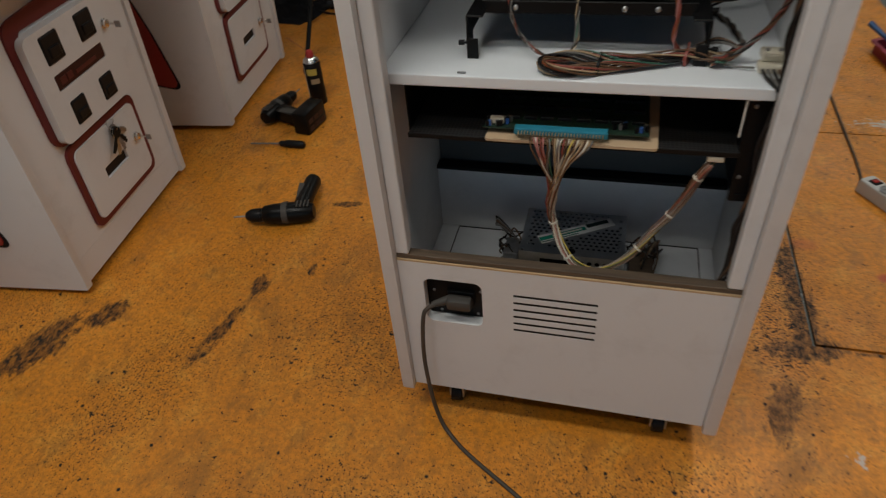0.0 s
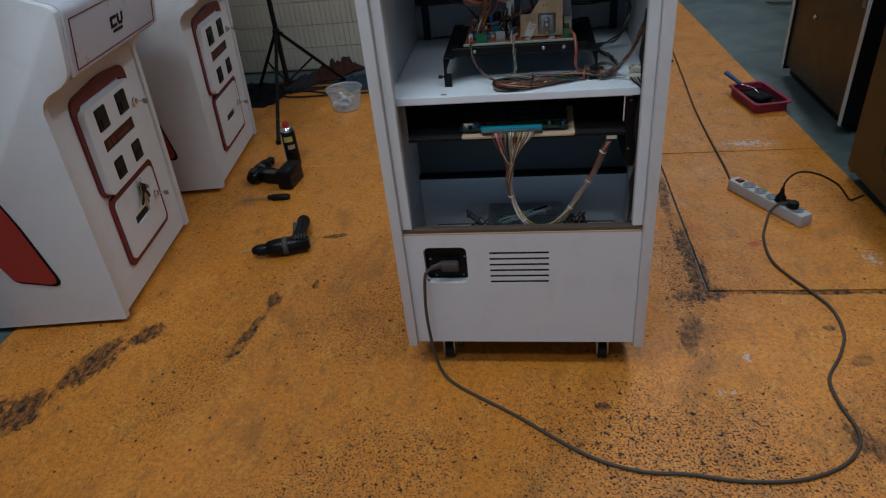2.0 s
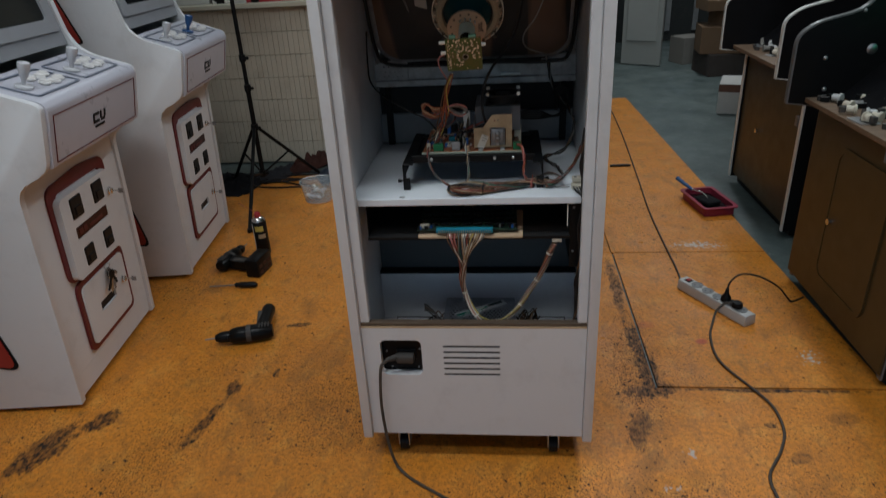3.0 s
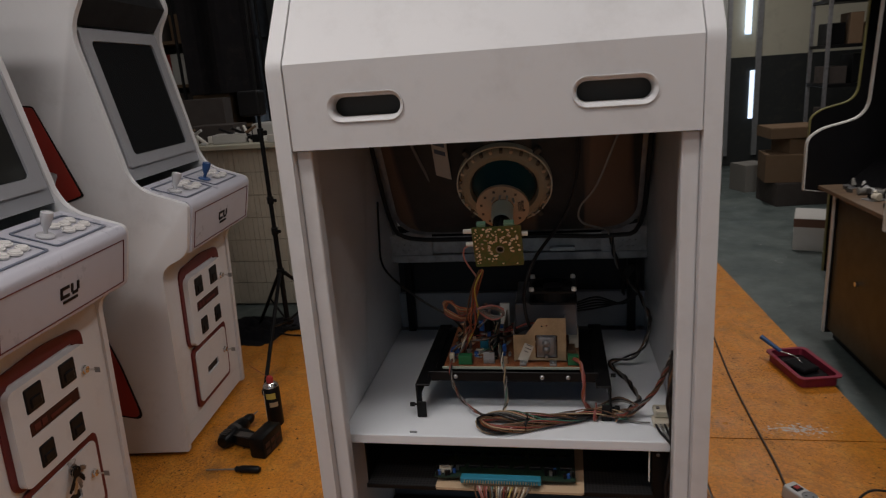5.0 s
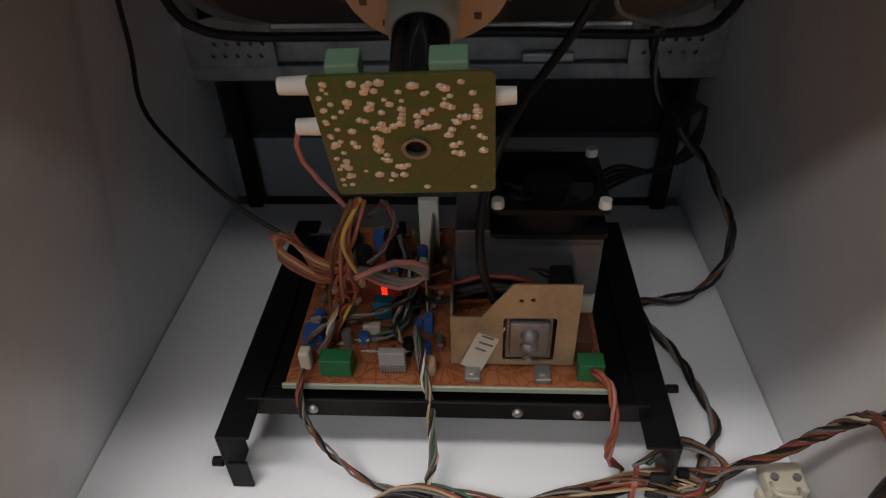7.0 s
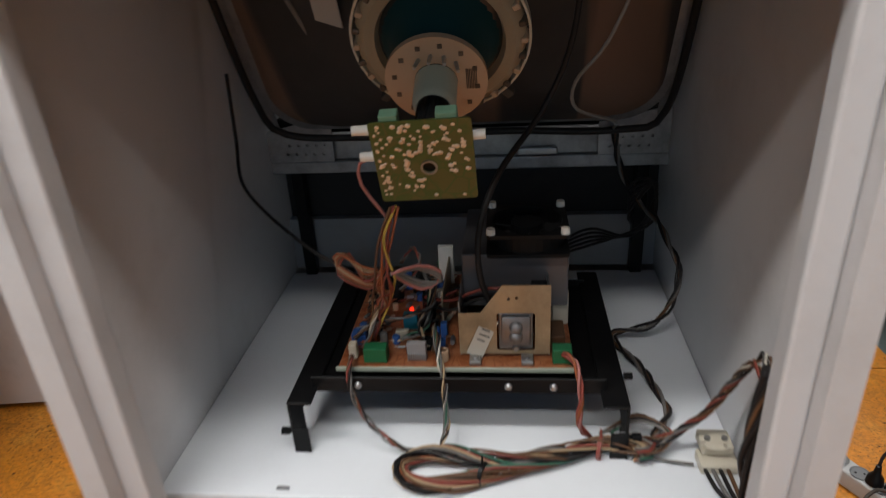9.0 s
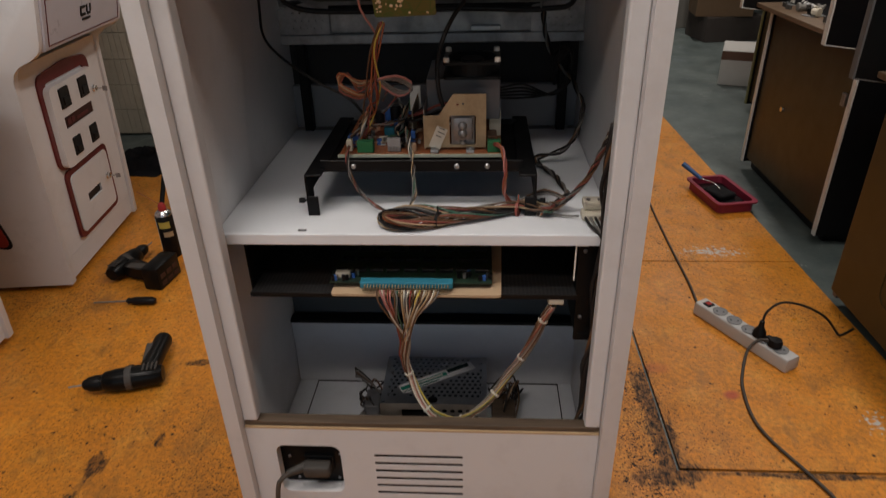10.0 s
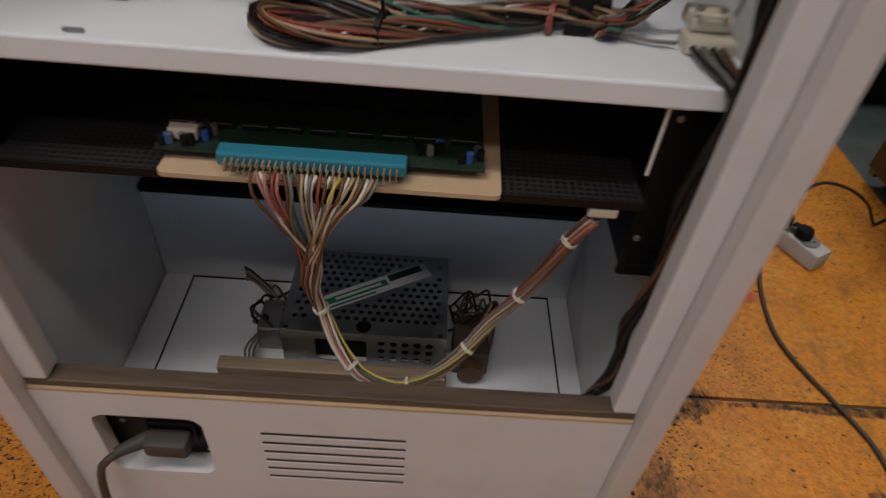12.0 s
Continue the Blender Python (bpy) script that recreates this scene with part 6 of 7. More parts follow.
tagged(part("backdrop", bm, DAY), "bright daylight sky outside the window", "sky", kind="structure")
win = thing("window_1", None, "window with a lowered ribbed grey-blue shutter", "window", kind="structure")
bm = B()
pts = []
n = 60
for i in range(n + 1):
    x = -2.10 + 0.76 * i / n
    pts.append((x, PY + 0.05 + (0.018 if (i // 2) % 2 else 0.0)))
prism(bm, pts + [(x, y + 0.004) for x, y in pts[::-1]], "z", 1.085, 2.5)
part("shutter", bm, painted("blue_grey_shutter", (0.06, 0.085, 0.1), 0.5), win)
bm = B()
box(bm, (-2.098, PY + 0.045, 1.6), (-1.342, PY + 0.049, 1.615))
part("shutter_bar", bm, STEEL, win)
for x in (-2.159, -1.345):
    bm = B()
    box(bm, (x, PY + 0.02, 0.951), (x + 0.024, PY + 0.12, 2.499))
    part("window_frame", bm, BLACK, win)

# counter of upright bricks
CW = thing("counter_wall", None, "low counter wall of whitewashed upright bricks", "counter", kind="structure")
bm = B()
box(bm, (-4.0, 2.74, 0.0), (-0.25, 2.95, 0.985))
part("core", bm, MORTAR, CW)
rnd = random.Random(3)
bm = B()
box(bm, (0.0006, -0.006, 0.001), (0.0317, 0.0, 0.1375), 0.002, 1)
brick0 = part("brick", bm, BRICKW, CW)
brick0.location = (-2.3, 2.74, 0.004)
for row in range(7):
    for col in range(42):
        if row == 0 and col == 0:
            continue
        ob = new("brick", brick0.data)
        ob.parent = CW
        ob.location = (-2.3 + col * 0.0325 + rnd.uniform(-0.001, 0.001), 2.74 + rnd.uniform(-0.003, 0.002), 0.004 + row * 0.1395)
slab("counter_top", (-4.0, 2.68, 0.986), (-0.22, 3.35, 1.012), WALLY, "pale counter top", "counter", bevel=0.003)


def carton(name, x, y, z, sx, sy, sz, turn, mat, label, tape=None):
    ob = thing(name, pose(x, y, z, 0, 0, turn), label, "box")
    bm = B()
    box(bm, (-sx / 2, -sy / 2, 0.0), (sx / 2, sy / 2, sz), 0.004)
    body = part("body", bm, mat, ob)
    bm = B()
    for s in (-1, 1):
        a, b = sorted((s * 0.002, s * sx / 2))
        box(bm, (a, -sy / 2 + 0.002, sz + 0.0005), (b, sy / 2 - 0.002, sz + 0.004), 0.001, 1)
    part("lid_flap", bm, mat, ob)
    if tape is not None:
        bm = B()
        box(bm, (-0.025, -sy / 2 - 0.0012, 0.0), (0.025, -sy / 2 - 0.0004, sz))
        box(bm, (-sx / 2 - 0.001, -sy / 2 - 0.0012, sz * 0.75), (-0.026, -sy / 2 - 0.0004, sz))
        box(bm, (0.026, -sy / 2 - 0.0012, sz * 0.75), (sx / 2 + 0.001, -sy / 2 - 0.0004, sz))
        part("tape", bm, tape, ob)
    return ob


TAPE = painted("brown_tape", (0.12, 0.06, 0.04), 0.4)
BOXW = painted("white_card", (0.5, 0.49, 0.46), 0.8)
BOXB = painted("brown_card", (0.15, 0.095, 0.055), 0.85)
BOXG = painted("grey_card", (0.2, 0.19, 0.17), 0.85)
BOXD = painted("dark_card", (0.06, 0.05, 0.045), 0.85)
carton("carton", 1.94, 3.80, -0.008, 0.44, 0.34, 0.22, -20, BOXW, "white cardboard carton with brown tape on the floor", TAPE)
carton("carton", 2.20, 5.30, -0.008, 0.5, 0.4, 0.2, 8, BOXD, "dark carton at the foot of a stack")
carton("carton", 2.14, 5.28, 0.197, 0.46, 0.36, 0.24, -6, BOXB, "brown carton in a stack")
carton("carton", 2.22, 5.32, 0.442, 0.34, 0.3, 0.13, 12, BOXB, "small brown carton in a stack")
carton("carton", 2.16, 5.30, 0.577, 0.5, 0.36, 0.09, 3, BOXB, "flat brown carton on top of a stack")
carton("carton", 1.98, 5.90, -0.008, 0.26, 0.26, 0.26, 20, BOXG, "grey carton beside a stack of boxes")
carton("toolbox", 1.98, 3.2, -0.008, 0.3, 0.22, 0.1, 15, BLACKP, "flat black case on the concrete floor")

# open door and bright doorway far back
door = thing("door_1", pose(1.30, 5.9, -0.008, 0, 0, -32), "pale painted door standing open", "door", kind="structure")
bm = B()
box(bm, (0.0, 0.0, 0.01), (0.42, 0.04, 2.06), 0.003)
leaf = part("leaf", bm, painted("pale_door_paint", (0.3, 0.31, 0.29), 0.5), door)
bm = B()
box(bm, (0.05, -0.012, 0.25), (0.37, -0.0005, 1.9), 0.004)
part("panel", bm, painted("pale_door_panel", (0.33, 0.34, 0.32), 0.5), leaf)
bm = B()
cyl(bm, (0.39, -0.05, 1.02), (0.39, -0.0005, 1.02), 0.01, seg=10)
box(bm, (0.30, -0.06, 1.01), (0.40, -0.05, 1.03), 0.003)
part("handle", bm, CHROME, leaf)
dw = thing("window_2", None, "narrow bright glazed slit beside the far door", "window", kind="structure")
bm = B()
box(bm, (2.05, Y1 - 0.06, 0.12), (2.11, Y1 - 0.03, 2.6))
box(bm, (2.38, Y1 - 0.06, 0.12), (2.44, Y1 - 0.03, 2.6))
part("frame", bm, STEEL, dw)
bm = B()
box(bm, (2.33, Y1 - 0.05, 0.55), (2.378, Y1 - 0.04, 1.1))
box(bm, (2.25, Y1 - 0.05, 1.5), (2.32, Y1 - 0.04, 1.95))
part("pane", bm, DAY, dw)

# steel shelf with odds and ends
rack = thing("shelf_rack", pose(3.1, 6.0, -0.008), "dark steel rack crowded with spare parts", "shelf")
for x in (-0.55, 0.53):
    for y in (-0.22, 0.2):
        bm = B()
        box(bm, (x, y, 0.0), (x + 0.03, y + 0.03, 2.2), 0.002)
        part("post", bm, DULLST, rack)
for z in (0.45, 0.95, 1.3, 1.7, 2.1):
    bm = B()
    box(bm, (-0.549, -0.219, z), (0.559, 0.229, z + 0.03), 0.002)
    part("shelf", bm, BLACKM, rack)
rnd = random.Random(8)
for z in (0.48, 0.98, 1.33, 1.73):
    x = 2.58
    while x < 3.55:
        sx, sz = rnd.uniform(0.1, 0.24), rnd.uniform(0.12, 0.28)
        carton("parts_box", x + sx / 2, 5.97, z - 0.0075, sx - 0.01, rnd.uniform(0.2, 0.34), sz, rnd.uniform(-6, 6), rnd.choice((BOXD, BOXB, BLACKP, BLACKM)), rnd.choice(("worn storage box on a steel rack", "dusty parts box on a steel rack")))
        x += sx + rnd.uniform(0.0, 0.06)

# counter clutter and dark shelving behind it
for x, y, sx, sy, sz, mat, label, nm in ((-2.02, 3.0, 0.3, 0.2, 0.1, BOXD, "dark carton on the counter top", "carton"), (-2.5, 3.0, 0.35, 0.25, 0.16, BOXB, "brown carton on the counter top", "carton"), (-1.86, 2.86, 0.2, 0.16, 0.05, BOXW, "small white carton on the counter top", "carton"),
                                     (-1.7, 3.1, 0.2, 0.18, 0.09, BOXW, "white carton on the counter top", "carton"), (-2.2, 3.2, 0.3, 0.2, 0.26, BOXD, "dark tall carton on the counter", "carton")):
    carton(nm, x, y, 1.0125, sx, sy, sz, rnd.uniform(-20, 20), mat, label)
tray2 = thing("red_crate", pose(-1.35, 2.92, 1.0125, 0, 0, 8), "red plastic tray filled with small parts on the counter", "tray")
bm = B()
plate(bm, rrect(-0.2, -0.13, 0.2, 0.13, 0.03), [rrect(-0.185, -0.115, 0.185, 0.115, 0.025)], "z", 0.0, 0.07)
box(bm, (-0.19, -0.12, 0.0), (0.19, 0.12, 0.006))
part("tub", bm, painted("red_plastic", (0.4, 0.03, 0.04), 0.4), tray2)
for i in range(26):
    bm = B()
    sx = rnd.uniform(0.02, 0.05)
    box(bm, (-sx, -sx * 0.6, 0), (sx, sx * 0.6, rnd.uniform(0.015, 0.04)), 0.004, m=pose(rnd.uniform(-0.14, 0.14), rnd.uniform(-0.08, 0.08), rnd.uniform(0.008, 0.06), rnd.uniform(-30, 30), rnd.uniform(-30, 30), rnd.uniform(0, 180)))
    part("small_part", bm, rnd.choice((BOXW, WHITEP, STEEL, REDP)), tray2)
shelf2 = thing("shelf_rack", pose(-2.9, 4.35, 0), "dark shelving stacked with boxes behind the counter", "shelf")
for z in (0.5, 1.02, 1.36, 1.7, 2.1):
    bm = B()
    box(bm, (-0.9, -0.25, z), (0.62, 0.25, z + 0.025), 0.002)
    part("shelf", bm, BOXB, shelf2)
for x in (-0.9, 0.59):
    bm = B()
    box(bm, (x, -0.255, 0.0), (x + 0.03, 0.255, 2.3), 0.002)
    part("post", bm, BLACKM, shelf2)
for z in (1.045, 1.385, 1.725):
    x = -3.7
    while x < -2.42:
        sx, sz = rnd.uniform(0.12, 0.3), rnd.uniform(0.14, 0.28)
        if x + sx > -2.36:
            break
        carton("storage_box", x + sx / 2, 4.3, z + 0.0005, sx - 0.012, rnd.uniform(0.22, 0.36), sz, rnd.uniform(-5, 5), rnd.choice((BOXD, BOXD, BLACKP, BOXB, REDP, BOXW)), rnd.choice(("dark storage box on shelving", "worn storage box on shelving")))
        x += sx + rnd.uniform(0.0, 0.05)
coat = thing("hanging_cloth", pose(-2.33, 3.75, 1.3), "dark cloth cover hanging from the shelving", "cloth")
bm = B()
prof = []
for i in range(13):
    a = i / 12
    prof.append((-0.28 + 0.56 * a, 0.05 * math.sin(9 * a)))
prism(bm, prof + [(x, y + 0.04) for x, y in prof[::-1]], "z", 0.0, 0.75)
part("cloth", bm, painted("black_cloth", (0.015, 0.014, 0.016), 0.95), coat)
bm = B()
cyl(bm, (-0.35, 0.02, 0.752), (0.35, 0.02, 0.752), 0.01, seg=10)
cyl(bm, (-0.33, 0.02, -1.3), (-0.33, 0.02, 0.75), 0.012, seg=10)
cyl(bm, (0.33, 0.02, -1.3), (0.33, 0.02, 0.75), 0.012, seg=10)
part("rail", bm, BLACKM, coat)


# ---- things on the floor ----
# power strip
strip = thing("power_strip", pose(0.864, 0.840, 0.0, 0, 0, -60), "light grey five-way power strip with a red switch", "power strip")
GREYP = painted("light_grey_plastic", (0.5, 0.5, 0.49), 0.4)
bm = B()
prism(bm, rounded([(-0.027, 0.0), (0.027, 0.0), (0.024, 0.042), (-0.024, 0.042)], 0.006), "x", -0.165, 0.165, 0.003)
smooth(part("body", bm, GREYP, strip))
for i in range(5):
    x = -0.09 + i * 0.053
    bm = B()
    lathe(bm, [(0.0, 0.0), (0.0205, 0.0), (0.022, 0.003), (0.0205, 0.003), (0.019, 0.0012), (0.0, 0.0012)], Matrix.Translation((x, 0, 0.0421)), 24)
    sock = smooth(part("socket", bm, painted("grey_socket", (0.2, 0.205, 0.21), 0.45), strip))
    for s in (-0.0095, 0.0095):
        bm = B()
        cyl(bm, (x + s * 0.7, s * 0.7, 0.0433), (x + s * 0.7, s * 0.7, 0.0438), 0.0027, seg=10)
        part("contact_hole", bm, BLACKP, sock)
bm = B()
box(bm, (-0.148, -0.013, 0.0421), (-0.122, 0.013, 0.045), 0.001)
sw = part("switch", bm, BLACKP, strip)
bm = B()
box(bm, (-0.142, -0.008, 0.0452), (-0.128, 0.008, 0.048), 0.002)
part("rocker", bm, painted("red_switch", (0.4, 0.02, 0.015), 0.3), sw)
plug = thing("plug", pose(0.915, 0.750, 0.045, 0, 0, -60), "black angled mains plug in the power strip", "plug")
bm = B()
lathe(bm, [(0.019, 0.0), (0.019, 0.012), (0.016, 0.02), (0.0, 0.021)], None, 20)
box(bm, (-0.03, -0.008, 0.006), (0.0, 0.008, 0.018), 0.004)
smooth(part("body", bm, BLACKP, plug))
plug2 = thing("plug", pose(0.889, 0.797, 0.045, 0, 0, 20), "black mains plug with cord to the dark cabinet", "plug")
bm = B()
lathe(bm, [(0.019, 0.0), (0.017, 0.016), (0.008, 0.03), (0.006, 0.05), (0.0, 0.052)], None, 20)
smooth(part("body", bm, BLACKP, plug2))
cord("cord", [(0.0, 0.0, 0.045), (0.012, 0.004, 0.075), (0.05, 0.0, 0.10), (0.11, -0.02, 0.09), (0.19, -0.03, 0.04), (0.245, -0.033, -0.02), (0.265, -0.034, -0.039), (0.33, -0.02, -0.041)], 0.0036, W_BLACK, plug2)
feed = thing("extension_cable", None, "long grey cord running along the floor joint", "cable")
cord("cord", [(0.780, 0.985, 0.02), (0.786, 1.03, 0.006), (0.793, 1.15, 0.005), (0.795, 1.45, 0.005), (0.805, 1.80, 0.005), (0.838, 2.3, 0.005), (0.895, 3.3, 0.005), (0.92, 4.2, 0.005)], 0.0038, GREYC, feed, step=0.03)
pen = thing("marker", pose(0.76, 2.485, 0.0, 0, 0, 3), "black marker pen lying on the floor", "pen")
bm = B()
cyl(bm, (-0.05, 0, 0.0085), (0.03, 0, 0.0085), 0.0085, seg=12)
part("barrel", bm, BLACKP, pen)
bm = B()
cyl(bm, (0.0305, 0, 0.0085), (0.07, 0, 0.0085), 0.0082, 0.007, 12)
part("cap", bm, BLACKM, pen)

# paint tray with roller brush
tr = thing("paint_tray", pose(1.108, 1.838, 0.0, 0, 0, 100) @ Matrix.Scale(0.86, 4), "red plastic paint tray with black paint and a blue-handled brush", "paint tray")
REDT = painted("raspberry_plastic", (0.26, 0.025, 0.05), 0.4)
bm = B()
plate(bm, rrect(-0.175, -0.105, 0.175, 0.105, 0.03), [rrect(-0.155, -0.085, 0.155, 0.085, 0.025)], "z", 0.045, 0.052)
plate(bm, rrect(-0.16, -0.09, 0.16, 0.09, 0.025), [rrect(-0.155, -0.085, 0.155, 0.085, 0.025)], "z", 0.0, 0.0449)
prism(bm, rrect(-0.155, -0.085, 0.155, 0.085, 0.025), "z", 0.0, 0.004)
smooth(part("tray", bm, REDT, tr))
bm = B()
prism(bm, rrect(-0.152, -0.082, 0.152, 0.082, 0.022), "z", 0.0045, 0.018)
part("paint", bm, Mat("wet_black_paint", (0.008, 0.008, 0.009), 0.25).m, tr)
bm = B()
box(bm, (-0.06, -0.05, 0.019), (0.07, 0.05, 0.045), 0.012, m=Matrix.Rotation(radians(18), 4, "Z"))
roller = part("roller", bm, painted("black_foam", (0.01, 0.01, 0.011), 0.9), tr)
bm = B()
sweep(bm, spline([(0.0, 0.0, 0.046), (0.03, 0.02, 0.07), (0.07, 0.05, 0.075), (0.09, 0.07, 0.08)], 0.006), 0.003, 8)
part("wire_arm", bm, CHROME, roller)
bm = B()
cyl(bm, (0.085, 0.066, 0.078), (0.175, 0.125, 0.125), 0.0095, 0.013, 14)
smooth(part("brush_handle", bm, painted("blue_grip", (0.02, 0.08, 0.22), 0.4), roller))


def drill(m, label, battery):
    """A pistol drill lying on its side: barrel along x, grip along -y, its side down at z = 0."""
    d = thing("cordless_drill", m, label, "drill")
    body = painted("black_tool_plastic", (0.005, 0.005, 0.005), 0.32, dirt=0.08, dirtcolor=(0.03, 0.025, 0.02))
    bm = B()
    lathe(bm, [(0.0, -0.09), (0.022, -0.088), (0.03, -0.07), (0.032, -0.02), (0.031, 0.03), (0.027, 0.06), (0.021, 0.066), (0.021, 0.072)], Matrix.Translation((0, 0, 0.034)) @ Matrix.Rotation(radians(90), 4, "Y"), 24)
    smooth(part("body", bm, body, d))
    bm = B()
    lathe(bm, [(0.021, 0.0725), (0.0215, 0.08), (0.02, 0.1), (0.013, 0.115), (0.009, 0.118), (0.0, 0.118)], Matrix.Translation((0, 0, 0.034)) @ Matrix.Rotation(radians(90), 4, "Y"), 20)
    smooth(part("chuck", bm, BLACKM, d, "worn dark metal chuck"))
    bm = B()
    cyl(bm, (0.118, 0, 0.034), (0.155, 0.0, 0.034), 0.003, 0.0022, 8)
    part("bit", bm, DULLST, d)
    bm = B()
    if battery:
        prism(bm, rounded([(-0.055, -0.02), (0.0, -0.02), (-0.005, -0.06), (-0.03, -0.135), (-0.075, -0.135), (-0.065, -0.06)], 0.012), "z", 0.014, 0.054, 0.008)
    else:
        lathe(bm, [(0.026, 0.0), (0.026, 0.05), (0.0245, 0.09), (0.026, 0.145), (0.023, 0.158), (0.012, 0.163), (0.0, 0.163)], Matrix.Translation((-0.045, -0.012, 0.034)) @ Matrix.Rotation(radians(-8), 4, "Z") @ Matrix.Rotation(radians(90), 4, "X"), 20)
    smooth(part("grip", bm, body, d), 50)
    bm = B()
    box(bm, (-0.004, -0.055, 0.027), (0.012, -0.027, 0.041), 0.004)
    part("trigger", bm, BLACKM, d)
    bm = B()
    lathe(bm, [(0.0325, -0.012), (0.0338, -0.010), (0.0338, 0.004), (0.0325, 0.006)], Matrix.Translation((0, 0, 0.034)) @ Matrix.Rotation(radians(90), 4, "Y"), 24)
    part("collar", bm, RUBBER, d)
    for i in range(4):
        bm = B()
        box(bm, (-0.078 + i * 0.011, -0.016, 0.0625), (-0.073 + i * 0.011, 0.016, 0.0665), 0.001, 1)
        part("vent_rib", bm, RUBBER, d)
    bm = B()
    box(bm, (-0.062, -0.125, 0.0525), (-0.030, -0.045, 0.0555), 0.003)
    part("grip_pad", bm, RUBBER, d)
    if battery:
        bm = B()
        box(bm, (-0.11, -0.2, 0.0), (0.02, -0.136, 0.085), 0.008)
        pack = smooth(part("battery_pack", bm, body, d))
        for i in range(3):
            for j in range(2):
                bm = B()
                box(bm, (-0.098 + i * 0.036, -0.2015, 0.012 + j * 0.028), (-0.07 + i * 0.036, -0.2002, 0.03 + j * 0.028), 0.001)
                part("grille_rib", bm, painted("brown_grille", (0.05, 0.025, 0.02), 0.5), pack)
    return d


drill(Matrix.Translation((-1.18, 1.205, 0.0)) @ Matrix.Rotation(radians(82), 4, "Z"), "black cordless drill with battery pack lying on the floor", True)
drill(Matrix.Translation((-0.862, 0.578, 0.0)) @ Matrix.Rotation(radians(196), 4, "Z"), "old black drill lying on the ochre floor", False)
scr = thing("screwdriver", pose(-1.077, 0.988, 0.0, 0, 0, 1), "black-handled screwdriver lying on the floor", "screwdriver")
bm = B()
lathe(bm, [(0.0, 0.0), (0.009, 0.002), (0.0135, 0.012), (0.0135, 0.07), (0.009, 0.085), (0.011, 0.092), (0.007, 0.098), (0.0, 0.098)], Matrix.Translation((0.098, 0, 0.0135)) @ Matrix.Rotation(radians(-90), 4, "Y"), 12)
smooth(part("handle", bm, BLACKP, scr))
bm = B()
cyl(bm, (0.0, 0, 0.0125), (-0.115, 0, 0.006), 0.003, 0.0024, 8)
part("shaft", bm, DULLST, scr)
spray = thing("spray_can", pose(-1.065, 1.325, 0.0), "black spray can with red nozzle cap and yellow print", "spray can")
bm = B()
lathe(bm, [(0.03, 0.0), (0.0325, 0.004), (0.0325, 0.165), (0.03, 0.17)], None, 28)
smooth(part("can", bm, BLACKM, spray))
bm = B()
lathe(bm, [(0.031, 0.1702), (0.03, 0.176), (0.018, 0.188), (0.0, 0.189)], None, 28)
smooth(part("dome", bm, CHROME, spray))
bm = B()
lathe(bm, [(0.014, 0.189), (0.014, 0.205), (0.009, 0.213), (0.0, 0.213)], None, 16)
smooth(part("nozzle", bm, painted("red_nozzle", (0.35, 0.03, 0.03), 0.4), spray))
bm = B()
cyl(bm, (0.0, 0.0, 0.205), (-0.09, 0.02, 0.25), 0.0012, seg=6)
part("straw", bm, W_RED, spray)
for z0, z1, a0, a1, mat in ((0.125, 0.15, -110, -40, W_YELLOW), (0.09, 0.11, -90, -30, W_TAN), (0.02, 0.16, -160, -130, GREYP)):
    bm = B()
    r = 0.0329
    n = 8
    lo = [bm.verts.new((r * math.cos(radians(a0 + (a1 - a0) * i / n)), r * math.sin(radians(a0 + (a1 - a0) * i / n)), z0)) for i in range(n + 1)]
    hi = [bm.verts.new((v.co.x, v.co.y, z1)) for v in lo]
    for i in range(n):
        bm.faces.new((lo[i], lo[i + 1], hi[i + 1], hi[i]))
    part("print_patch", bm, mat, spray)

# tripod lamp stand
tp = thing("tripod_stand", pose(-1.33, 2.13, 0.0), "tall black telescopic tripod stand", "tripod")
bm = B()
cyl(bm, (0, 0, 0.12), (0, 0, 0.62), 0.013, seg=14)
part("lower_tube", bm, BLACKM, tp)
bm = B()
cyl(bm, (0, 0, 0.62), (0, 0, 1.12), 0.011, seg=14)
part("middle_tube", bm, BLACKM, tp)
bm = B()
cyl(bm, (0, 0, 1.12), (0.01, 0.02, 1.95), 0.0085, seg=14)
part("upper_tube", bm, BLACKM, tp)
for z, r in ((0.40, 0.02), (0.62, 0.018), (0.78, 0.017), (1.12, 0.016), (0.13, 0.02)):
    bm = B()
    cyl(bm, (0, 0, z - 0.018), (0, 0, z + 0.018), r, seg=14)
    cyl(bm, (0, 0, z), (0.035, -0.015, z), 0.006, 0.009, 10)
    part("collar", bm, BLACKP, tp)
for fx, fy in ((0.105, -0.56), (0.235, 0.33), (-0.29, 0.26)):
    bm = B()
    cyl(bm, (fx * 0.03, fy * 0.03, 0.40), (fx, fy, 0.012), 0.0095, seg=10)
    leg = part("leg", bm, BLACKM, tp)
    bm = B()
    cyl(bm, (fx, fy, 0.0), (fx, fy, 0.02), 0.013, seg=10)
    part("rubber_foot", bm, BLACKP, leg)
    bm = B()
    cyl(bm, (fx * 0.03, fy * 0.03, 0.13), (fx * 0.5, fy * 0.5, 0.21), 0.006, seg=8)
    part("brace", bm, BLACKM, tp)
bm = B()
box(bm, (-0.08, -0.04, 1.2), (0.03, 0.04, 1.32), 0.01)
part("clamp_head", bm, BLACKP, tp)

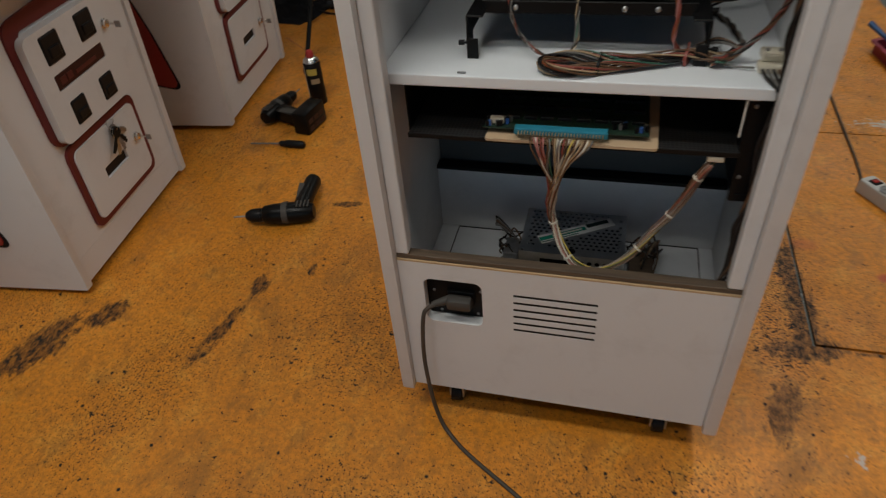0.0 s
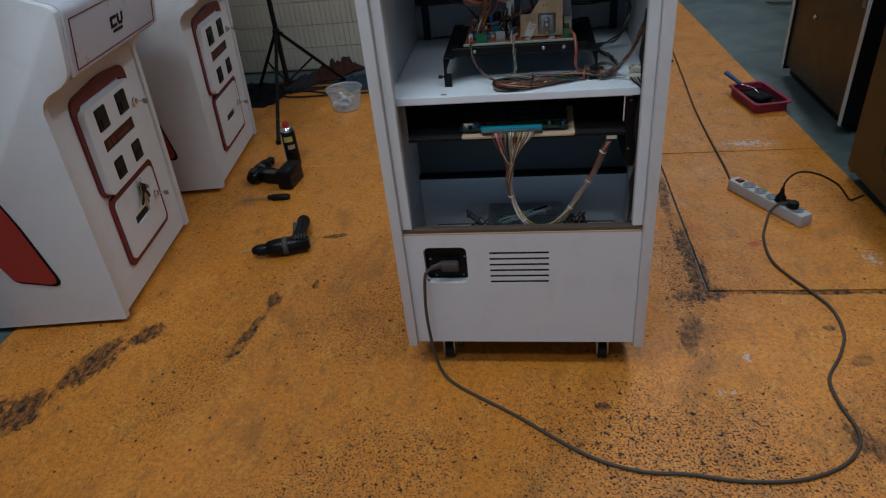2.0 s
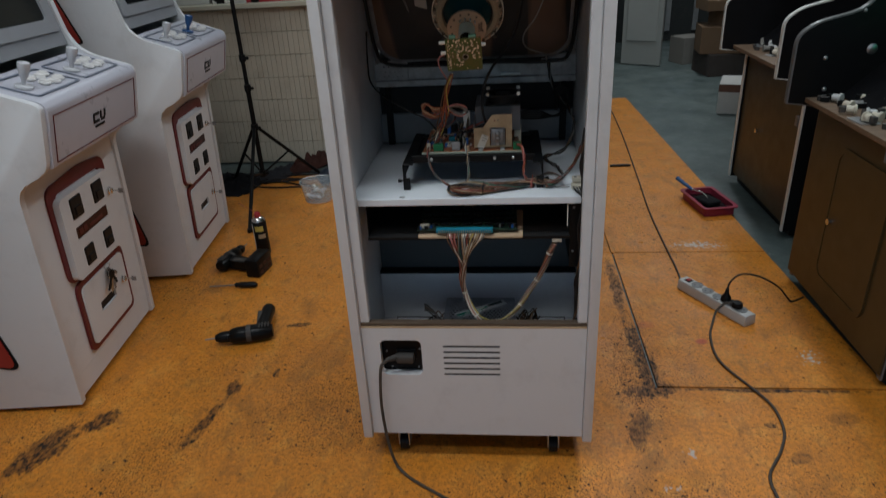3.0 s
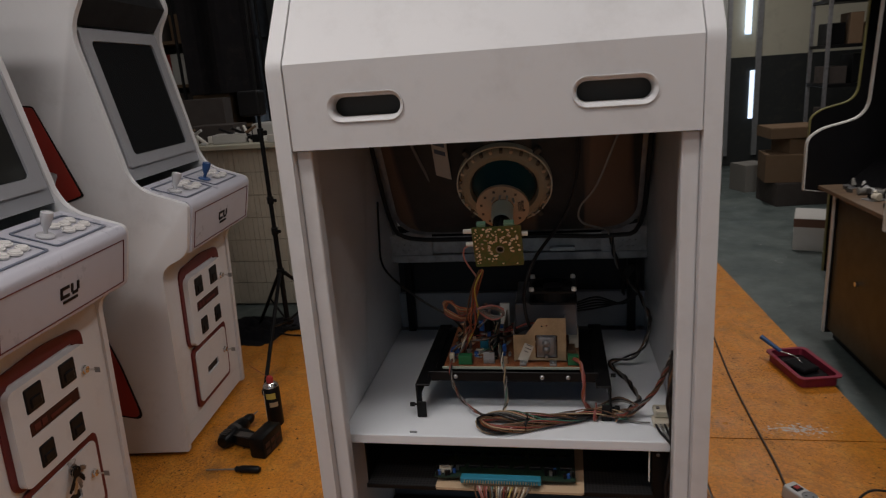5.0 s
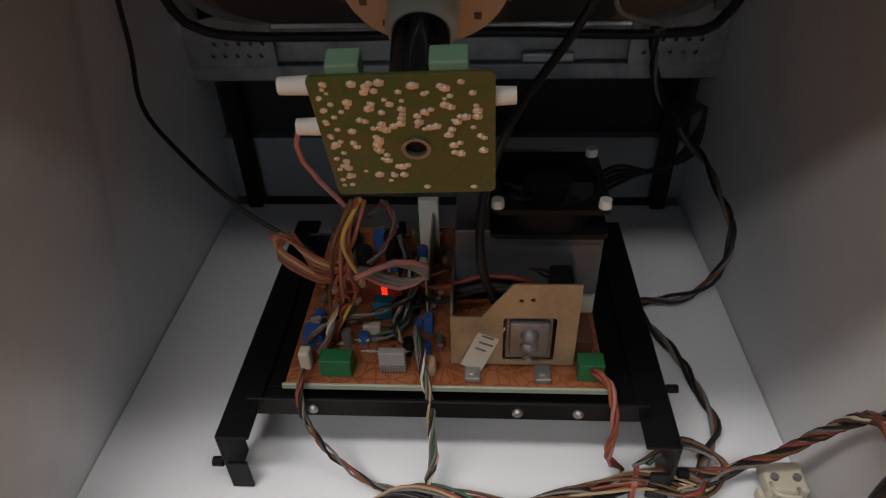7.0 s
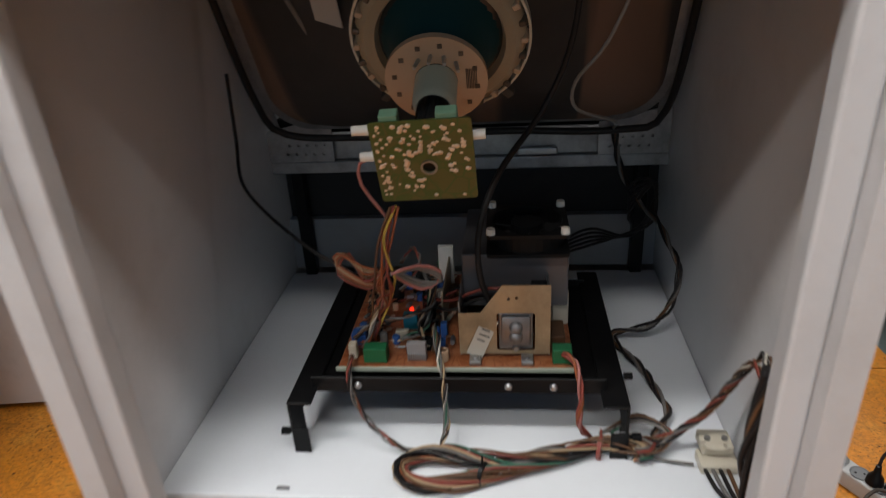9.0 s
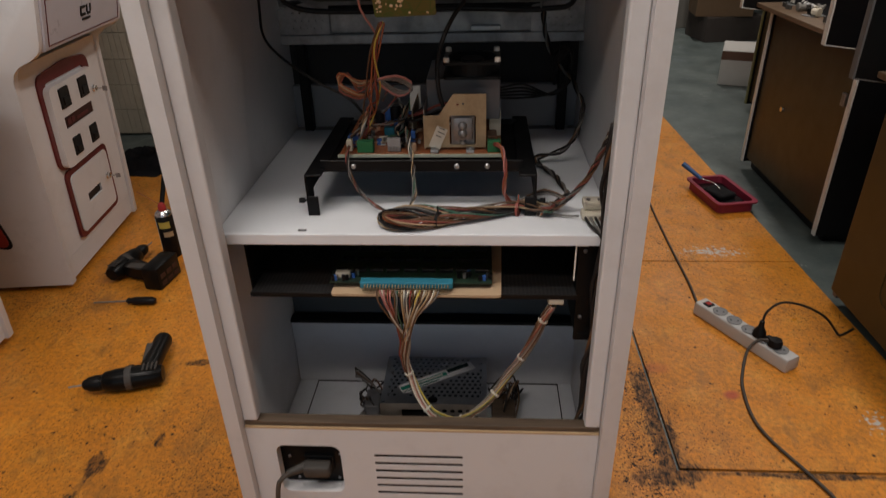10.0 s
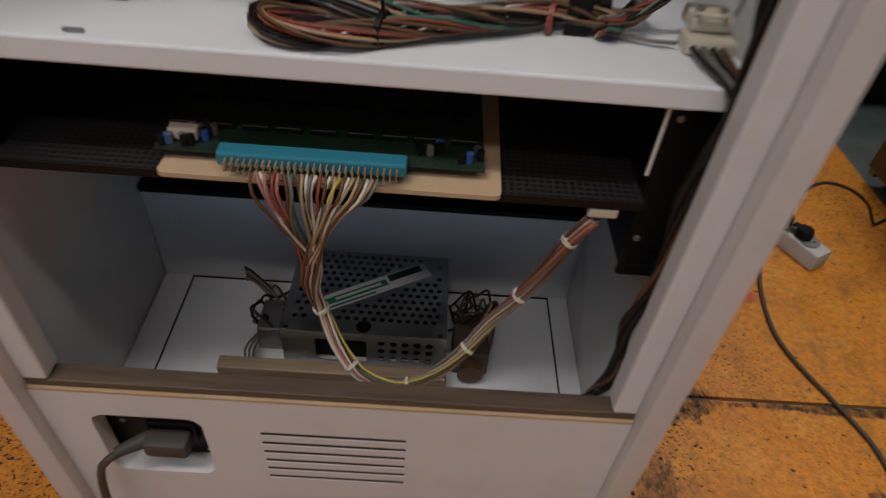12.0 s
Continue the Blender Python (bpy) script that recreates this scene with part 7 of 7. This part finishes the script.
# plastic tub and rags beside the tripod
tub = thing("plastic_tub", pose(-0.98, 2.02, 0.0), "clear plastic tub holding screws and scraps", "tub")
k = Mat("clear_plastic", (0.8, 0.85, 0.88), 0.15)
k.b.inputs["Transmission Weight"].default_value = 0.85
bm = B()
lathe(bm, [(0.0, 0.0), (0.075, 0.0), (0.095, 0.11), (0.1, 0.112), (0.1, 0.115), (0.091, 0.113), (0.072, 0.004), (0.0, 0.004)], None, 28)
ob = smooth(part("tub", bm, k.m, tub))
ob.visible_shadow = False
for i in range(30):
    bm = B()
    a, r = rnd.uniform(0, 6.28), rnd.uniform(0, 0.05)
    s = rnd.uniform(0.008, 0.02)
    box(bm, (-s * 1.6, -s * 0.5, -s * 0.4), (s * 1.6, s * 0.5, s * 0.4), 0.002, 1, m=pose(r * math.cos(a), r * math.sin(a), rnd.uniform(0.02, 0.07), rnd.uniform(-40, 40), rnd.uniform(-40, 40), rnd.uniform(0, 180)))
    part("scrap", bm, rnd.choice((STEEL, GREYP, BLACKP, WHITEP, W_TAN)), tub)


def rag(x, y, z, sx, sy, h, mat, label, seed):
    """A crumpled sheet."""
    bm = B()
    n = 22
    grid = [[bm.verts.new((sx * (i / n - 0.5), sy * (j / n - 0.5), h * (0.25 + max(0.0, noise.noise(Vector((i * 0.35 + seed, j * 0.35, seed))) + 0.25)) * min(1.0, 4 * min(i, n - i) / n + 0.15) * min(1.0, 4 * min(j, n - j) / n + 0.15))) for j in range(n + 1)] for i in range(n + 1)]
    for i in range(n):
        for j in range(n):
            bm.faces.new((grid[i][j], grid[i + 1][j], grid[i + 1][j + 1], grid[i][j + 1])).smooth = True
    bmesh.ops.solidify(bm, geom=bm.faces[:], thickness=0.003)
    ob = part("crumpled_sheet", bm, mat)
    ob.location, ob.rotation_euler = (x, y, z + 0.004), (0, 0, seed)
    return tagged(ob, label, "cloth")


rag(-1.35, 2.5, -0.008, 0.4, 0.2, 0.04, painted("grey_blue_cloth", (0.06, 0.06, 0.07), 0.9), "crumpled grey-blue cloth under the tripod", 1)
rag(-1.0, 2.42, -0.008, 0.3, 0.2, 0.04, painted("blue_cloth", (0.06, 0.075, 0.11), 0.9), "crumpled blue cloth by the counter", 2)
rag(-1.62, 2.3, -0.008, 0.4, 0.4, 0.06, painted("dark_cloth", (0.02, 0.02, 0.024), 0.95), "dark crumpled cloth by the cabinet", 3)
rag(-1.18, 2.62, -0.008, 0.35, 0.12, 0.09, painted("brown_rag", (0.1, 0.04, 0.03), 0.9), "dark red rag against the counter", 4)
heap = thing("floor_cables", None, "black cables lying round the tripod feet", "cable")
for i in range(6):
    cord("cable", [(-1.7 + 0.1 * i + rnd.uniform(-0.1, 0.1), 2.15 + rnd.uniform(0, 0.4), 0.008) for _ in range(1)] + [(-1.5 + rnd.uniform(-0.2, 0.2), 2.3 + rnd.uniform(-0.1, 0.2), 0.008), (-1.2 + rnd.uniform(-0.2, 0.2), 2.35 + rnd.uniform(-0.15, 0.2), 0.008), (-0.8 + rnd.uniform(-0.2, 0.2), 2.3 + rnd.uniform(-0.2, 0.2), 0.008)], 0.005, W_BLACK, heap, step=0.03)

# stripped controls and fittings lying on the ledges of the dark cabinets
def loose_control(kind, m, mat, mat2):
    """A push button on its side, a microswitch or a flat joystick plate."""
    if kind == 0:
        ob = thing("push_button", m, "loose worn push button on a cabinet ledge", "button", "loose controls")
        bm = B()
        lathe(bm, [(0.0, 0.0), (0.014, 0.001), (0.0165, 0.004), (0.0165, 0.008), (0.012, 0.009), (0.012, 0.03), (0.0, 0.031)], Matrix.Translation((0, 0, 0.0166)) @ Matrix.Rotation(radians(90), 4, "X"), 14)
        smooth(part("plunger", bm, mat, ob))
        bm = B()
        box(bm, (-0.008, -0.05, 0.006), (0.008, -0.0312, 0.026), 0.002, 1)
        part("switch", bm, mat2, ob)
    elif kind == 1:
        ob = thing("microswitch", m, "loose microswitch block on a cabinet ledge", "switch", "loose controls")
        bm = B()
        box(bm, (-0.014, -0.005, 0.0), (0.014, 0.005, 0.016), 0.001, 1)
        part("body", bm, mat2, ob)
        bm = B()
        box(bm, (-0.012, -0.003, 0.0162), (0.014, 0.003, 0.0175), m=Matrix.Rotation(radians(-6), 4, "Y"))
        part("lever", bm, STEEL, ob)
    else:
        ob = thing("joystick_plate", m, "grey joystick base plate on a cabinet ledge", "joystick", "loose controls")
        bm = B()
        plate(bm, rrect(-0.045, -0.03, 0.045, 0.03, 0.005), [disc2(0, 0, 0.012, 14), disc2(-0.036, -0.022, 0.003, 8), disc2(0.036, 0.022, 0.003, 8)], "z", 0.0, 0.003)
        part("plate", bm, STEEL, ob)
        bm = B()
        cyl(bm, (0.0, 0.0, 0.0031), (0.012, 0.0, 0.035), 0.011, 0.006, 14)
        part("shaft", bm, mat, ob)
    return ob


lrnd = random.Random(17)
for bx, x1, y0, y1, count in ((1.222, 1.36, 0.42, 0.98, 30), (1.33, 1.45, 1.50, 2.14, 20), (1.665, 1.74, 2.52, 3.08, 8)):
    for i in range(count):
        loose_control(lrnd.choice((0, 0, 0, 1, 1, 2)), pose(lrnd.uniform(bx, x1) - 0.06, y0 + (y1 - y0) * (i + lrnd.random()) / count, 0.7383, 0, 0, lrnd.uniform(0, 360)), lrnd.choice((GREYP, BOXG, CREAMP, RUBBER, GREYP)), lrnd.choice((BLACKP, RUBBER, GREYP)))
roll = thing("cardboard_tube", pose(1.32, 0.74, 0.7383, 0, 0, 76), "brown cardboard tube lying on a cabinet ledge", "tube")
bm = B()
lathe(bm, [(0.020, -0.11), (0.023, -0.11), (0.023, 0.11), (0.020, 0.11)], Matrix.Translation((0, 0, 0.0232)) @ Matrix.Rotation(radians(90), 4, "Y"), 20)
smooth(part("tube", bm, CARD, roll))

# odds and ends heaped along the counter top
for hx, hy, count, seed in ((-2.12, 2.80, 16, 41), (-1.78, 2.84, 14, 42), (-1.5, 2.80, 8, 43)):
    hr = random.Random(seed)
    pile = thing("parts_heap", pose(hx, hy, 1.0125), "heap of small dusty parts on the counter", "parts")
    for i in range(count):
        sx, sz = hr.uniform(0.012, 0.045), hr.uniform(0.01, 0.05)
        bm = B()
        if i % 3:
            box(bm, (-sx, -sx * 0.6, 0.0), (sx, sx * 0.6, sz), 0.003, 1, m=pose(hr.uniform(-0.15, 0.15), hr.uniform(-0.07, 0.1), 0.0, 0, 0, hr.uniform(0, 180)))
        else:
            cyl(bm, (hr.uniform(-0.15, 0.15), hr.uniform(-0.07, 0.1), 0.0), (hr.uniform(-0.15, 0.15), hr.uniform(-0.07, 0.1), 0.09), 0.012, 0.008, 10)
        part("small_part", bm, hr.choice((BOXW, GREYP, BLACKP, STEEL, BOXB, WHITEP)), pile)
